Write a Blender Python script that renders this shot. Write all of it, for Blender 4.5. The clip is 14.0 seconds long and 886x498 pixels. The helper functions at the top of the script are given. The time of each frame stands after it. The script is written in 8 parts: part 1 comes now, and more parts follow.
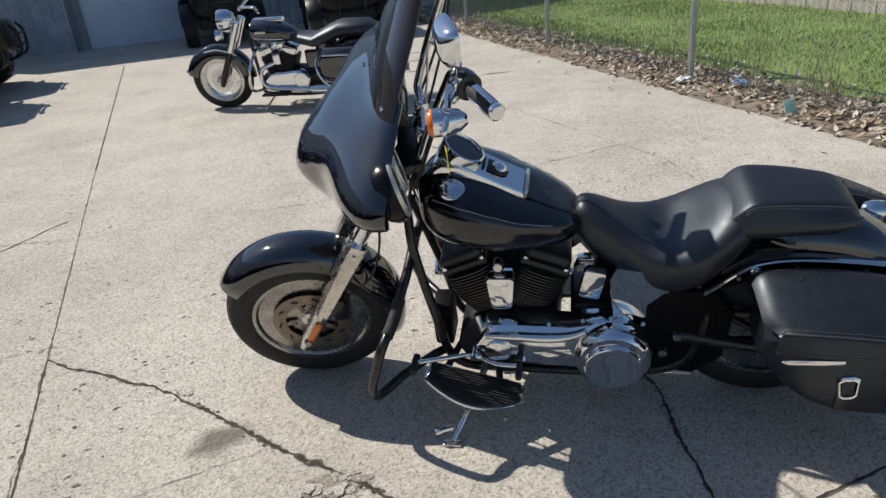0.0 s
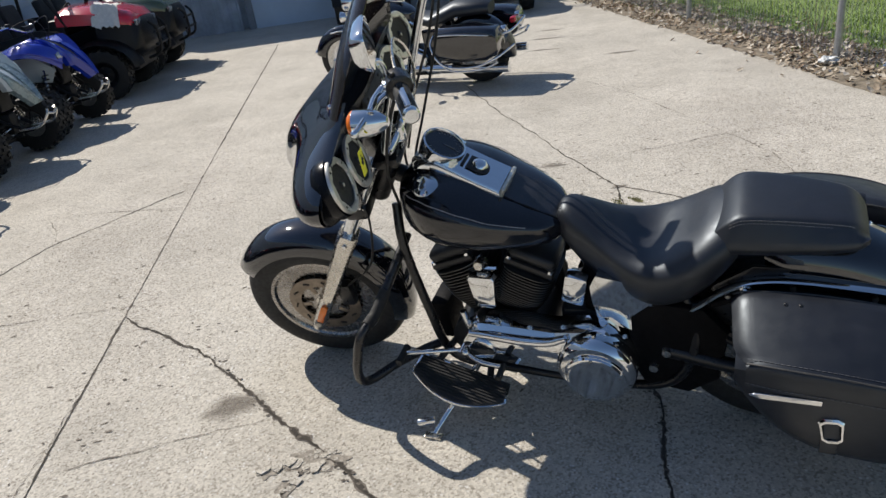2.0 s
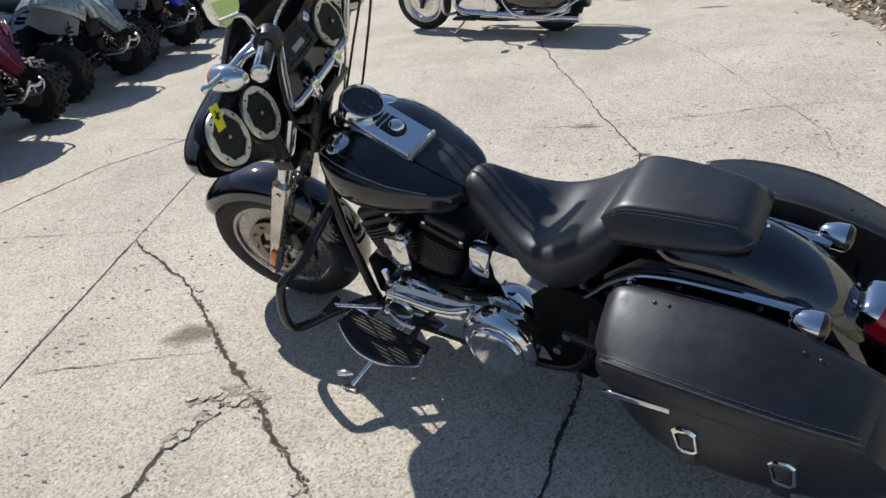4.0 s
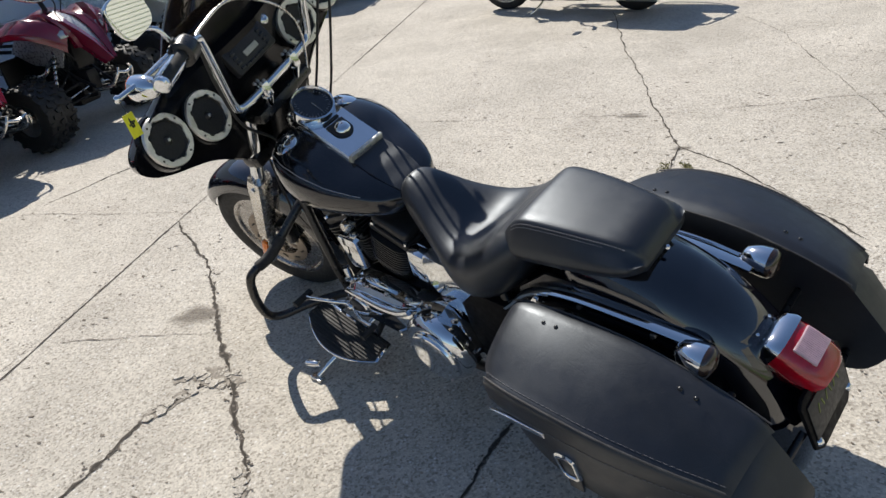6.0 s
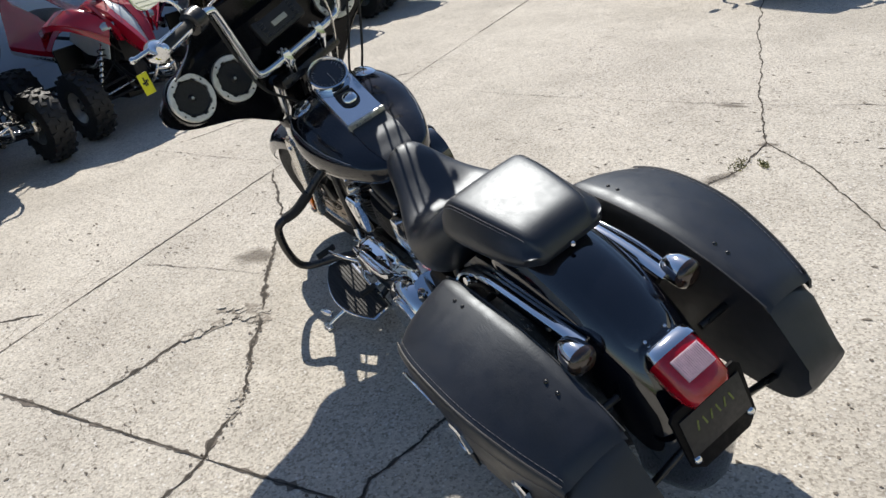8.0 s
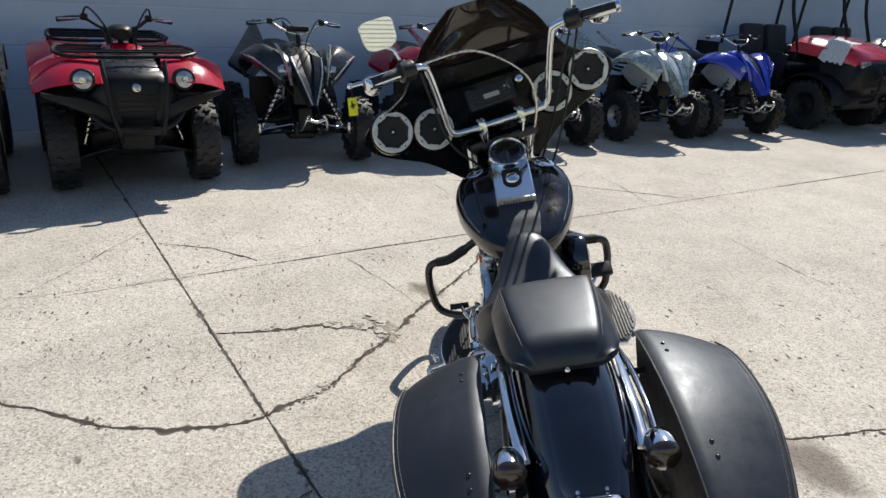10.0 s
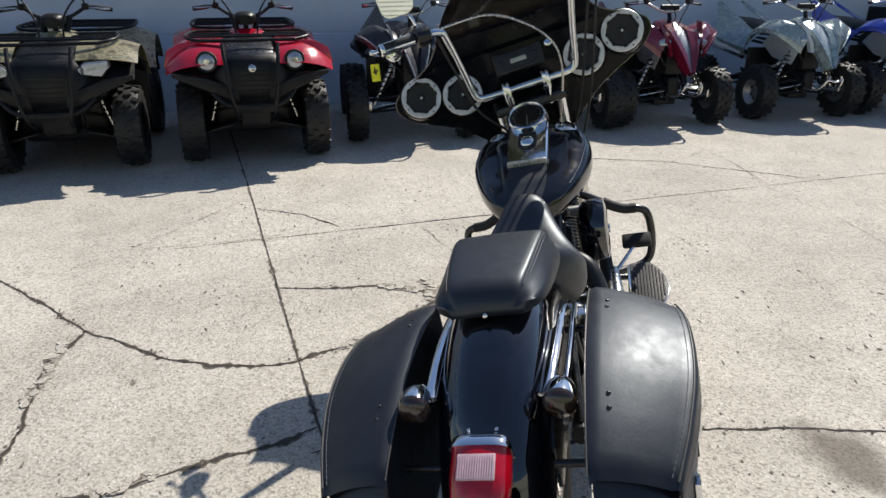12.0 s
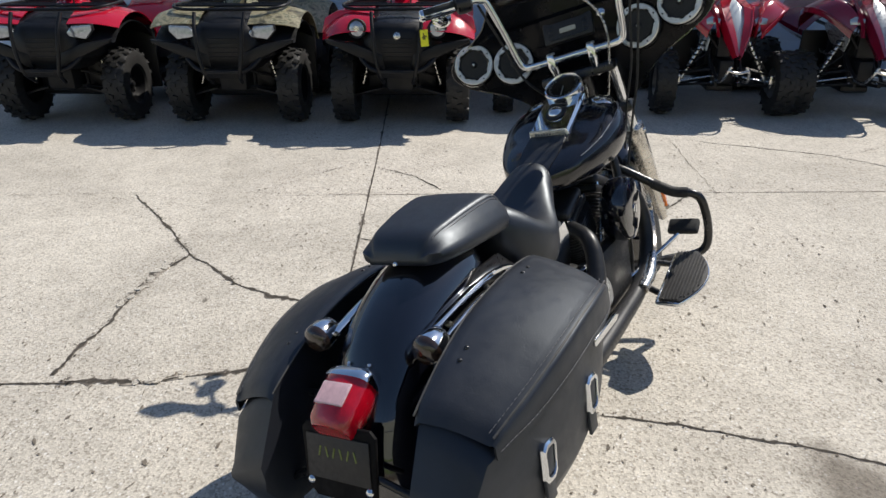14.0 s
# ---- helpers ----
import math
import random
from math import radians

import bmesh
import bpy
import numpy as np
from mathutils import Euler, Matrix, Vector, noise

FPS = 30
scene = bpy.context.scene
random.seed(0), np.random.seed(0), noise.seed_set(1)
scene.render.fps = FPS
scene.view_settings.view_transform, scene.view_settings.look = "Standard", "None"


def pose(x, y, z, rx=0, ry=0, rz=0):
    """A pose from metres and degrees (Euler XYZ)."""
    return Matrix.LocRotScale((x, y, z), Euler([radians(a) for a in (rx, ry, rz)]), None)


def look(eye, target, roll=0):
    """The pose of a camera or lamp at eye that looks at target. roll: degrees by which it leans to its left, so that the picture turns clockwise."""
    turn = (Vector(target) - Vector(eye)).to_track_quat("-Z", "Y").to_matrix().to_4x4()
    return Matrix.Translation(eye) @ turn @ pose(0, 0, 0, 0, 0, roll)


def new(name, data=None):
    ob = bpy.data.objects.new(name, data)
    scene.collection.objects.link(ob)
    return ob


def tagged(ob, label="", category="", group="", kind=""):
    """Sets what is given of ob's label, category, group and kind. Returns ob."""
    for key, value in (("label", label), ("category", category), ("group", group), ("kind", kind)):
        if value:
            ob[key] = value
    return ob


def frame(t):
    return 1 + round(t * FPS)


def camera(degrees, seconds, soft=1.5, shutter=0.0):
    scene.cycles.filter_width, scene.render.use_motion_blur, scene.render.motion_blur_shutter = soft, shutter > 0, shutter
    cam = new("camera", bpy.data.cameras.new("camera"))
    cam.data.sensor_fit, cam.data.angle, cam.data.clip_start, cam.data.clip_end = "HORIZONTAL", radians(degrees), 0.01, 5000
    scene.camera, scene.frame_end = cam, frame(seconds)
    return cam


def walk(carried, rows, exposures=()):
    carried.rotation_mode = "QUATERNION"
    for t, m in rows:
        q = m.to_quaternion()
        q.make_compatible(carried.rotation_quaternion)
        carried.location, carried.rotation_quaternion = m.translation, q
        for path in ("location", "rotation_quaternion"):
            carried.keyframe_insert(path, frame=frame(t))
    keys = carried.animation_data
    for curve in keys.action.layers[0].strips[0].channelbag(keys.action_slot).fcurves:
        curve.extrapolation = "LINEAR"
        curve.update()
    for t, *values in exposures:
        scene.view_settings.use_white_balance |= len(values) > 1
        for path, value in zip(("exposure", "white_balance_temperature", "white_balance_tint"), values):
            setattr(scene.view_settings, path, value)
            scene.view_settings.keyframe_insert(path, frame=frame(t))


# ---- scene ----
cam = camera(65.4, 14.0)
PATH = [
    (0, (0.225, -0.012, 1.598), (0.022, 1.794, 0.764), -5.2),
    (0.5, (0.378, -0.021, 1.595), (0.077, 1.762, 0.74), -5.9),
    (1, (0.494, 0.038, 1.585), (0.079, 1.807, 0.749), -6.7),
    (1.5, (0.619, 0.091, 1.595), (0.083, 1.832, 0.768), -7.2),
    (2, (0.781, 0.123, 1.596), (0.131, 1.813, 0.746), -8.0),
    (2.5, (0.969, 0.156, 1.592), (0.244, 1.812, 0.737), -7.6),
    (3, (1.065, 0.223, 1.567), (0.309, 1.849, 0.679), -8.8),
    (3.2, (1.102, 0.266, 1.565), (0.313, 1.864, 0.657), -8.5),
    (5.3, (1.679, 0.561, 1.561), (0.601, 1.933, 0.583), -9.8),
    (5.5, (1.695, 0.598, 1.553), (0.593, 1.945, 0.568), -10.5),
    (6, (1.771, 0.727, 1.563), (0.575, 2.006, 0.597), -10.5),
    (6.5, (1.881, 0.807, 1.569), (0.6, 2.013, 0.617), -11.7),
    (7, (2.062, 0.872, 1.565), (0.66, 1.947, 0.628), -12.5),
    (7.5, (2.169, 0.942, 1.546), (0.727, 1.929, 0.573), -12.8),
    (8, (2.219, 1.068, 1.539), (0.731, 1.982, 0.565), -11.1),
    (8.5, (2.295, 1.191, 1.571), (0.686, 1.977, 0.68), -5.9),
    (9, (2.445, 1.316, 1.582), (0.685, 1.843, 0.792), -0.5),
    (9.2, (2.495, 1.365, 1.569), (0.693, 1.805, 0.82), 1.0),
    (11.3, (2.588, 1.877, 1.505), (0.735, 1.846, 0.755), 2.2),
    (11.5, (2.613, 1.939, 1.499), (0.763, 1.826, 0.748), 1.8),
    (12, (2.637, 2.08, 1.483), (0.8, 1.848, 0.728), 0.4),
    (12.5, (2.586, 2.218, 1.466), (0.756, 1.933, 0.71), 0.1),
    (13, (2.55, 2.373, 1.478), (0.747, 1.966, 0.715), 0.5),
    (13.5, (2.553, 2.55, 1.473), (0.824, 1.955, 0.663), 0.1),
    (14, (2.557, 2.749, 1.467), (0.906, 1.968, 0.65), -0.2),
]
walk(cam, [(t, look(eye, target, roll)) for t, eye, target, roll in PATH],
     exposures=((0.0, -0.12), (2.5, -0.08), (5.3, 0.04), (9.0, 0.09), (14.0, 0.06)))

# ---- world, sun, exposure ----
SUN = Vector((-0.815, 0.385, 1.0)).normalized()
world = bpy.data.worlds.new("sky")
scene.world = world
world.use_nodes = True
wn = world.node_tree.nodes
sky = wn.new("ShaderNodeTexSky")
sky.sky_type = 'NISHITA'
sky.sun_disc = False
sky.sun_elevation = math.asin(SUN.z)
sky.sun_rotation = math.atan2(SUN.x, SUN.y)
sky.dust_density, sky.ozone_density = 0.4, 3.0
wn["Background"].inputs["Strength"].default_value = 0.104
world.node_tree.links.new(sky.outputs[0], wn["Background"].inputs["Color"])
sun_data = bpy.data.lights.new("sun", 'SUN')
sun_data.energy, sun_data.angle, sun_data.color = 5.0, radians(0.53), (1.0, 0.942, 0.855)
sun_lamp = new("sun", sun_data)
sun_lamp.matrix_world = look(SUN * 30, (0, 0, 0))

# ---- materials ----


def node_mat(name, color, rough=0.5, metal=0.0, coat=0.0, spec=0.5):
    m = bpy.data.materials.new(name)
    m.use_nodes = True
    b = m.node_tree.nodes["Principled BSDF"]
    b.inputs["Base Color"].default_value = (*color, 1)
    b.inputs["Roughness"].default_value = rough
    b.inputs["Metallic"].default_value = metal
    b.inputs["Coat Weight"].default_value = coat
    b.inputs["Coat Roughness"].default_value = 0.03
    b.inputs["Specular IOR Level"].default_value = spec
    return m


def link(m, a, b):
    m.node_tree.links.new(a, b)


def noise_tex(m, scale, detail=4.0, rough=0.55, coord="Object"):
    n = m.node_tree.nodes.new("ShaderNodeTexNoise")
    n.inputs["Scale"].default_value = scale
    n.inputs["Detail"].default_value = detail
    n.inputs["Roughness"].default_value = rough
    c = m.node_tree.nodes.new("ShaderNodeTexCoord")
    link(m, c.outputs[coord], n.inputs["Vector"])
    return n


def ramp(m, src, stops):
    r = m.node_tree.nodes.new("ShaderNodeValToRGB")
    els = r.color_ramp.elements
    while len(els) < len(stops):
        els.new(0.5)
    for e, (p, c) in zip(els, stops):
        e.position, e.color = p, (*c, 1) if len(c) == 3 else c
    link(m, src, r.inputs[0])
    return r


def mix(m, fac, a, b, mode='MIX'):
    x = m.node_tree.nodes.new("ShaderNodeMix")
    x.data_type, x.blend_type = 'RGBA', mode
    for sock, val in ((0, fac), (6, a), (7, b)):
        if isinstance(val, (int, float)):
            x.inputs[sock].default_value = val
        elif isinstance(val, tuple):
            x.inputs[sock].default_value = (*val, 1)
        else:
            link(m, val, x.inputs[sock])
    return x.outputs[2]


def bump(m, src, strength, distance=0.01, prev=None):
    b = m.node_tree.nodes.new("ShaderNodeBump")
    b.inputs["Strength"].default_value = strength
    b.inputs["Distance"].default_value = distance
    link(m, src, b.inputs["Height"])
    if prev is not None:
        link(m, prev, b.inputs["Normal"])
    link(m, b.outputs[0], m.node_tree.nodes["Principled BSDF"].inputs["Normal"])
    return b.outputs[0]


def varied(name, color, rough, metal=0.0, coat=0.0, amount=0.25, scale=6.0, grain=0.0, grain_scale=200.0, rough_amount=0.12, spec=0.5):
    """A surface whose colour and gloss wander at two scales, with a fine relief."""
    m = node_mat(name, color, rough, metal, coat, spec)
    b = m.node_tree.nodes["Principled BSDF"]
    n = noise_tex(m, scale, 6.0, 0.65)
    lo = tuple(c * (1 - amount) for c in color)
    hi = tuple(min(1, c * (1 + amount)) for c in color)
    link(m, ramp(m, n.outputs[0], [(0.3, lo), (0.7, hi)]).outputs[0], b.inputs["Base Color"])
    r0, r1 = max(0.02, rough - rough_amount), min(1, rough + rough_amount)
    link(m, ramp(m, noise_tex(m, scale * 5, 4.0).outputs[0], [(0.3, (r0,) * 3), (0.7, (r1,) * 3)]).outputs[0], b.inputs["Roughness"])
    if grain:
        bump(m, noise_tex(m, grain_scale, 3.0).outputs[0], grain, 0.002)
    return m


def concrete_material(name, base, dark):
    m = node_mat(name, base, 0.88)
    b = m.node_tree.nodes["Principled BSDF"]
    big = noise_tex(m, 0.45, 5.0, 0.6)
    c0 = ramp(m, big.outputs[0], [(0.28, tuple(x * 0.86 for x in base)), (0.72, tuple(min(1, x * 1.10) for x in base))]).outputs[0]
    mid = noise_tex(m, 5.5, 6.0, 0.7)
    c1 = mix(m, 0.55, c0, ramp(m, mid.outputs[0], [(0.3, (0.84, 0.83, 0.81)), (0.68, (1.08, 1.075, 1.06))]).outputs[0], 'MULTIPLY')
    # exposed aggregate: fine grey grains, a few pale and rusty pebbles
    co = m.node_tree.nodes.new("ShaderNodeTexCoord")
    vor = m.node_tree.nodes.new("ShaderNodeTexVoronoi")
    vor.inputs["Scale"].default_value = 130.0
    link(m, co.outputs["Object"], vor.inputs["Vector"])
    stone = ramp(m, vor.outputs["Color"], [(0.06, (0.46, 0.43, 0.39)), (0.4, (0.98, 0.97, 0.95)), (0.92, (1.36, 1.35, 1.32))]).outputs[0]
    c2 = mix(m, 0.85, c1, stone, 'MULTIPLY')
    fine = noise_tex(m, 300.0, 2.0, 0.6)
    c3 = mix(m, 0.7, c2, ramp(m, fine.outputs[0], [(0.35, (0.82, 0.81, 0.79)), (0.62, (1.12, 1.12, 1.11))]).outputs[0], 'MULTIPLY')
    peb = m.node_tree.nodes.new("ShaderNodeTexVoronoi")
    peb.inputs["Scale"].default_value = 62.0
    link(m, co.outputs["Object"], peb.inputs["Vector"])
    disc = ramp(m, peb.outputs["Distance"], [(0.22, (1, 1, 1)), (0.34, (0, 0, 0))]).outputs[0]
    rare = ramp(m, peb.outputs["Color"], [(0.60, (0, 0, 0)), (0.64, (0.9, 0.9, 0.9))]).outputs[0]
    tint = ramp(m, noise_tex(m, 40.0, 1.0).outputs[0], [(0.34, (0.36, 0.29, 0.23)), (0.48, (0.62, 0.60, 0.57)), (0.66, (0.74, 0.725, 0.70))]).outputs[0]
    c3 = mix(m, mix(m, 1.0, disc, rare, 'MULTIPLY'), c3, tint)
    # broad weather stains, greyer where tyres and water have passed
    dirt = ramp(m, noise_tex(m, 1.3, 7.0, 0.62).outputs[0], [(0.38, (0.86, 0.855, 0.84)), (0.54, (1.03, 1.03, 1.02))]).outputs[0]
    c3 = mix(m, 0.8, c3, dirt, 'MULTIPLY')
    # pits left by popped stones
    pit = m.node_tree.nodes.new("ShaderNodeTexVoronoi")
    pit.inputs["Scale"].default_value = 13.0
    link(m, co.outputs["Object"], pit.inputs["Vector"])
    pitmask = ramp(m, pit.outputs["Distance"], [(0.06, (1, 1, 1)), (0.12, (0, 0, 0))]).outputs[0]
    holes = mix(m, 1.0, pitmask, ramp(m, noise_tex(m, 2.3, 3.0).outputs[0], [(0.46, (0, 0, 0)), (0.60, (0.6, 0.6, 0.6))]).outputs[0], 'MULTIPLY')
    c4 = mix(m, holes, c3, dark)
    link(m, c4, b.inputs["Base Color"])
    p = bump(m, fine.outputs[0], 0.40, 0.003)
    p = bump(m, vor.outputs["Distance"], 0.30, 0.004, p)
    return m


M = {}
M["concrete"] = concrete_material("weathered_concrete", (0.505, 0.474, 0.428), (0.21, 0.175, 0.14))
M["hairline"] = varied("hairline_crack_dirt", (0.135, 0.115, 0.095), 0.95, amount=0.4, scale=25, grain=0.5)
M["crack"] = varied("crack_dirt", (0.050, 0.042, 0.033), 0.95, amount=0.5, scale=25, grain=0.6)
M["paint"] = varied("gloss_black_paint", (0.004, 0.0045, 0.008), 0.055, 0.0, 0.9, amount=0.3, scale=4, rough_amount=0.02, spec=0.8)
M["chrome"] = varied("chrome", (0.78, 0.80, 0.82), 0.06, 1.0, amount=0.06, scale=9, rough_amount=0.025)
M["satin_chrome"] = varied("worn_polished_aluminium", (0.66, 0.64, 0.60), 0.24, 1.0, amount=0.16, scale=14, rough_amount=0.10)
M["alu"] = varied("cast_aluminium", (0.42, 0.41, 0.39), 0.42, 1.0, amount=0.2, scale=30, rough_amount=0.12)
M["rubber"] = varied("tyre_rubber", (0.018, 0.018, 0.018), 0.72, amount=0.35, scale=14, grain=0.3, grain_scale=120)
M["leather"] = varied("black_vinyl_leather", (0.009, 0.0098, 0.0140), 0.45, amount=0.25, scale=7, grain=0.15, grain_scale=330, rough_amount=0.04, spec=0.80)
M["bag_leather"] = varied("saddlebag_leather", (0.011, 0.0122, 0.0170), 0.46, amount=0.4, scale=5, grain=0.10, grain_scale=260, rough_amount=0.06, spec=0.64)


def creased(m):
    """Soft dents and faint creases in stretched leather."""
    b = m.node_tree.nodes["Principled BSDF"]
    base = b.inputs["Normal"].links[0].from_socket
    p = bump(m, noise_tex(m, 9.0, 3.0, 0.5).outputs[0], 0.07, 0.014, base)
    n = noise_tex(m, 4.0, 5.0, 0.6)
    n.inputs["Distortion"].default_value = 1.6
    line = ramp(m, n.outputs[0], [(0.485, (1, 1, 1)), (0.5, (0, 0, 0)), (0.515, (1, 1, 1))]).outputs[0]
    bump(m, line, 0.035, 0.003, p)


creased(M["bag_leather"])
# cool specular tint puts the sky's blue into the leather's sheen
for hide in ("leather", "bag_leather"):
    M[hide].node_tree.nodes["Principled BSDF"].inputs["Specular Tint"].default_value = (0.82, 0.91, 1.0, 1.0)
M["satin"] = varied("satin_black_metal", (0.006, 0.006, 0.007), 0.34, 0.0, 0.2, amount=0.3, scale=12, grain=0.08, grain_scale=150)
M["plastic"] = varied("black_textured_plastic", (0.013, 0.013, 0.014), 0.5, amount=0.3, scale=15, grain=0.2, grain_scale=250)
M["wrinkle"] = varied("wrinkle_black_engine", (0.016, 0.016, 0.017), 0.42, amount=0.3, scale=20, grain=0.4, grain_scale=180)
M["fin_edge"] = varied("machined_fin_edges", (0.13, 0.13, 0.13), 0.40, 1.0, amount=0.2, scale=25)
M["amber"] = varied("amber_lens", (0.85, 0.20, 0.02), 0.15, 0.0, 0.5, amount=0.1, scale=30)
M["red_lens"] = varied("red_lens", (0.40, 0.003, 0.014), 0.12, 0.0, 0.8, amount=0.25, scale=30, grain=0.5, grain_scale=140)
M["clear_lens"] = varied("clear_ribbed_lens", (0.62, 0.44, 0.48), 0.15, 0.0, 0.6, amount=0.15, scale=60)
M["speaker"] = varied("speaker_cone", (0.010, 0.010, 0.010), 0.6, amount=0.3, scale=30)
M["ring"] = varied("brushed_speaker_ring", (0.62, 0.61, 0.57), 0.38, 0.85, amount=0.15, scale=40)
M["yellow"] = varied("yellow_tag_card", (0.85, 0.80, 0.03), 0.6, amount=0.08, scale=30)
M["ink"] = node_mat("ink_black", (0.02, 0.02, 0.02), 0.7)
M["dial"] = varied("dial_glass", (0.006, 0.006, 0.007), 0.08, 0.0, 0.6, amount=0.2, scale=20, rough_amount=0.02)
M["stitch"] = varied("grey_stitch_thread", (0.14, 0.14, 0.15), 0.7, amount=0.2, scale=80)

# ---- mesh helpers ----


def part(name, bm, material, parent=None, label="", smooth=True, angle=40):
    me = bpy.data.meshes.new(name)
    bmesh.ops.recalc_face_normals(bm, faces=bm.faces)
    if smooth:
        lim = radians(angle)
        for f in bm.faces:
            f.smooth = True
        for e in bm.edges:
            if len(e.link_faces) == 2:
                e.smooth = e.calc_face_angle(0.0) < lim
    bm.to_mesh(me)
    bm.free()
    me.materials.append(M[material] if isinstance(material, str) else material)
    ob = new(name, me)
    if parent is not None:
        ob.parent = parent
    if label:
        ob["label"] = label
    return ob


def empty(name, m=None, parent=None):
    ob = new(name)
    ob.empty_display_size = 0.05
    if m is not None:
        ob.matrix_basis = m
    if parent is not None:
        ob.parent = parent
    return ob


def join(*bms):
    out = bms[0]
    for b in bms[1:]:
        me = bpy.data.meshes.new("tmp")
        b.to_mesh(me)
        b.free()
        out.from_mesh(me)
        bpy.data.meshes.remove(me)
    return out


def moved(bm, m):
    bmesh.ops.transform(bm, matrix=m, verts=bm.verts)
    return bm


def mirrored(bm):
    for v in bm.verts:
        v.co.y = -v.co.y
    bmesh.ops.reverse_faces(bm, faces=bm.faces)
    return bm


def box(sx, sy, sz, bevel=0.0, seg=2, at=(0, 0, 0)):
    bm = bmesh.new()
    bmesh.ops.create_cube(bm, size=1.0, matrix=Matrix.Diagonal((sx, sy, sz, 1)))
    if bevel:
        bmesh.ops.bevel(bm, geom=bm.edges[:], offset=bevel, segments=seg, profile=0.5, affect='EDGES')
    return moved(bm, Matrix.Translation(at))


def loft(rings, caps=True, closed=False):
    """Skin between rings of equally many points."""
    bm = bmesh.new()
    vs = [[bm.verts.new(p) for p in r] for r in rings]
    n = len(vs[0])
    pairs = list(zip(vs, vs[1:]))
    if closed:
        pairs.append((vs[-1], vs[0]))
    for a, b in pairs:
        for i in range(n):
            bm.faces.new((a[i], a[(i + 1) % n], b[(i + 1) % n], b[i]))
    if caps and not closed:
        bm.faces.new(vs[0])
        bm.faces.new(vs[-1][::-1])
    return bm


def sheet(rows):
    """An open skin between rows of points."""
    bm = bmesh.new()
    vs = [[bm.verts.new(p) for p in r] for r in rows]
    for a, b in zip(vs, vs[1:]):
        for i in range(len(a) - 1):
            bm.faces.new((a[i], a[i + 1], b[i + 1], b[i]))
    return bm


def thick(bm, t):
    """Gives an open skin a thickness t on the side against its normals."""
    bmesh.ops.recalc_face_normals(bm, faces=bm.faces)
    bmesh.ops.solidify(bm, geom=bm.faces[:], thickness=t)
    return bm


def ring(u, w, hv, up, down, n=2.4, k=28, v=0.0, nb=None):
    """A rounded ring across the u axis: half-width hv, reaching up and down from w."""
    out = []
    for i in range(k):
        a = 2 * math.pi * i / k
        c, s = math.cos(a), math.sin(a)
        e = 2.0 / (n if s >= 0 else (nb or n))
        x = math.copysign(abs(c) ** e, c)
        y = math.copysign(abs(s) ** e, s)
        out.append((u, v + hv * x, w + (up if s >= 0 else down) * y))
    return out


def lathe(profile, seg=32, axis="z", closed=False):
    """Turns a profile of (radius, height) about an axis."""
    bm = bmesh.new()
    rows = []
    for r, h in profile:
        row = []
        for i in range(seg):
            a = 2 * math.pi * i / seg
            p = (r * math.cos(a), r * math.sin(a), h)
            if axis == "y":
                p = (p[0], h, p[1])
            elif axis == "x":
                p = (h, p[0], p[1])
            row.append(bm.verts.new(p))
        rows.append(row)
    pairs = list(zip(rows, rows[1:]))
    if closed:
        pairs.append((rows[-1], rows[0]))
    for a, b in pairs:
        for i in range(seg):
            bm.faces.new((a[i], a[(i + 1) % seg], b[(i + 1) % seg], b[i]))
    if not closed:
        if profile[0][0] > 1e-6:
            bm.faces.new(rows[0])
        if profile[-1][0] > 1e-6:
            bm.faces.new(rows[-1][::-1])
    bmesh.ops.remove_doubles(bm, verts=bm.verts, dist=1e-6)
    return bm


def curve_points(pts, per=6):
    """A smooth line through points."""
    p = [Vector(q) for q in pts]
    if len(p) < 3:
        return p
    p = [2 * p[0] - p[1]] + p + [2 * p[-1] - p[-2]]
    out = []
    for a, b, c, d in zip(p, p[1:], p[2:], p[3:]):
        for i in range(per):
            t = i / per
            out.append(0.5 * ((2 * b) + (c - a) * t + (2 * a - 5 * b + 4 * c - d) * t * t + (3 * b - a - 3 * c + d) * t ** 3))
    out.append(p[-2])
    return out


def tube(pts, r, seg=10, per=6, smooth=True, caps=True, flat=1.0):
    """A round bar along a line; r may be a list, one for each given point."""
    line = curve_points(pts, per) if smooth else [Vector(q) for q in pts]
    n = len(line)
    rings = []
    t0 = (line[1] - line[0]).normalized()
    side = t0.orthogonal().normalized()
    for i, p in enumerate(line):
        t = (line[min(i + 1, n - 1)] - line[max(i - 1, 0)]).normalized()
        side = (side - t * side.dot(t)).normalized()
        other = t.cross(side)
        if isinstance(r, (list, tuple)):
            f = i / (n - 1) * (len(r) - 1)
            k = min(int(f), len(r) - 2)
            rr = r[k] + (r[k + 1] - r[k]) * (f - k)
        else:
            rr = r
        rings.append([p + rr * (math.cos(2 * math.pi * j / seg) * side + flat * math.sin(2 * math.pi * j / seg) * other) for j in range(seg)])
    return loft(rings, caps)


def rod(a, b, r, seg=12):
    return tube([a, b], r, seg, smooth=False)


def ball(r, at=(0, 0, 0), seg=16, squash=(1, 1, 1)):
    bm = bmesh.new()
    bmesh.ops.create_uvsphere(bm, u_segments=seg, v_segments=seg // 2 + 2, radius=r)
    return moved(bm, Matrix.Translation(at) @ Matrix.Diagonal((*squash, 1)))


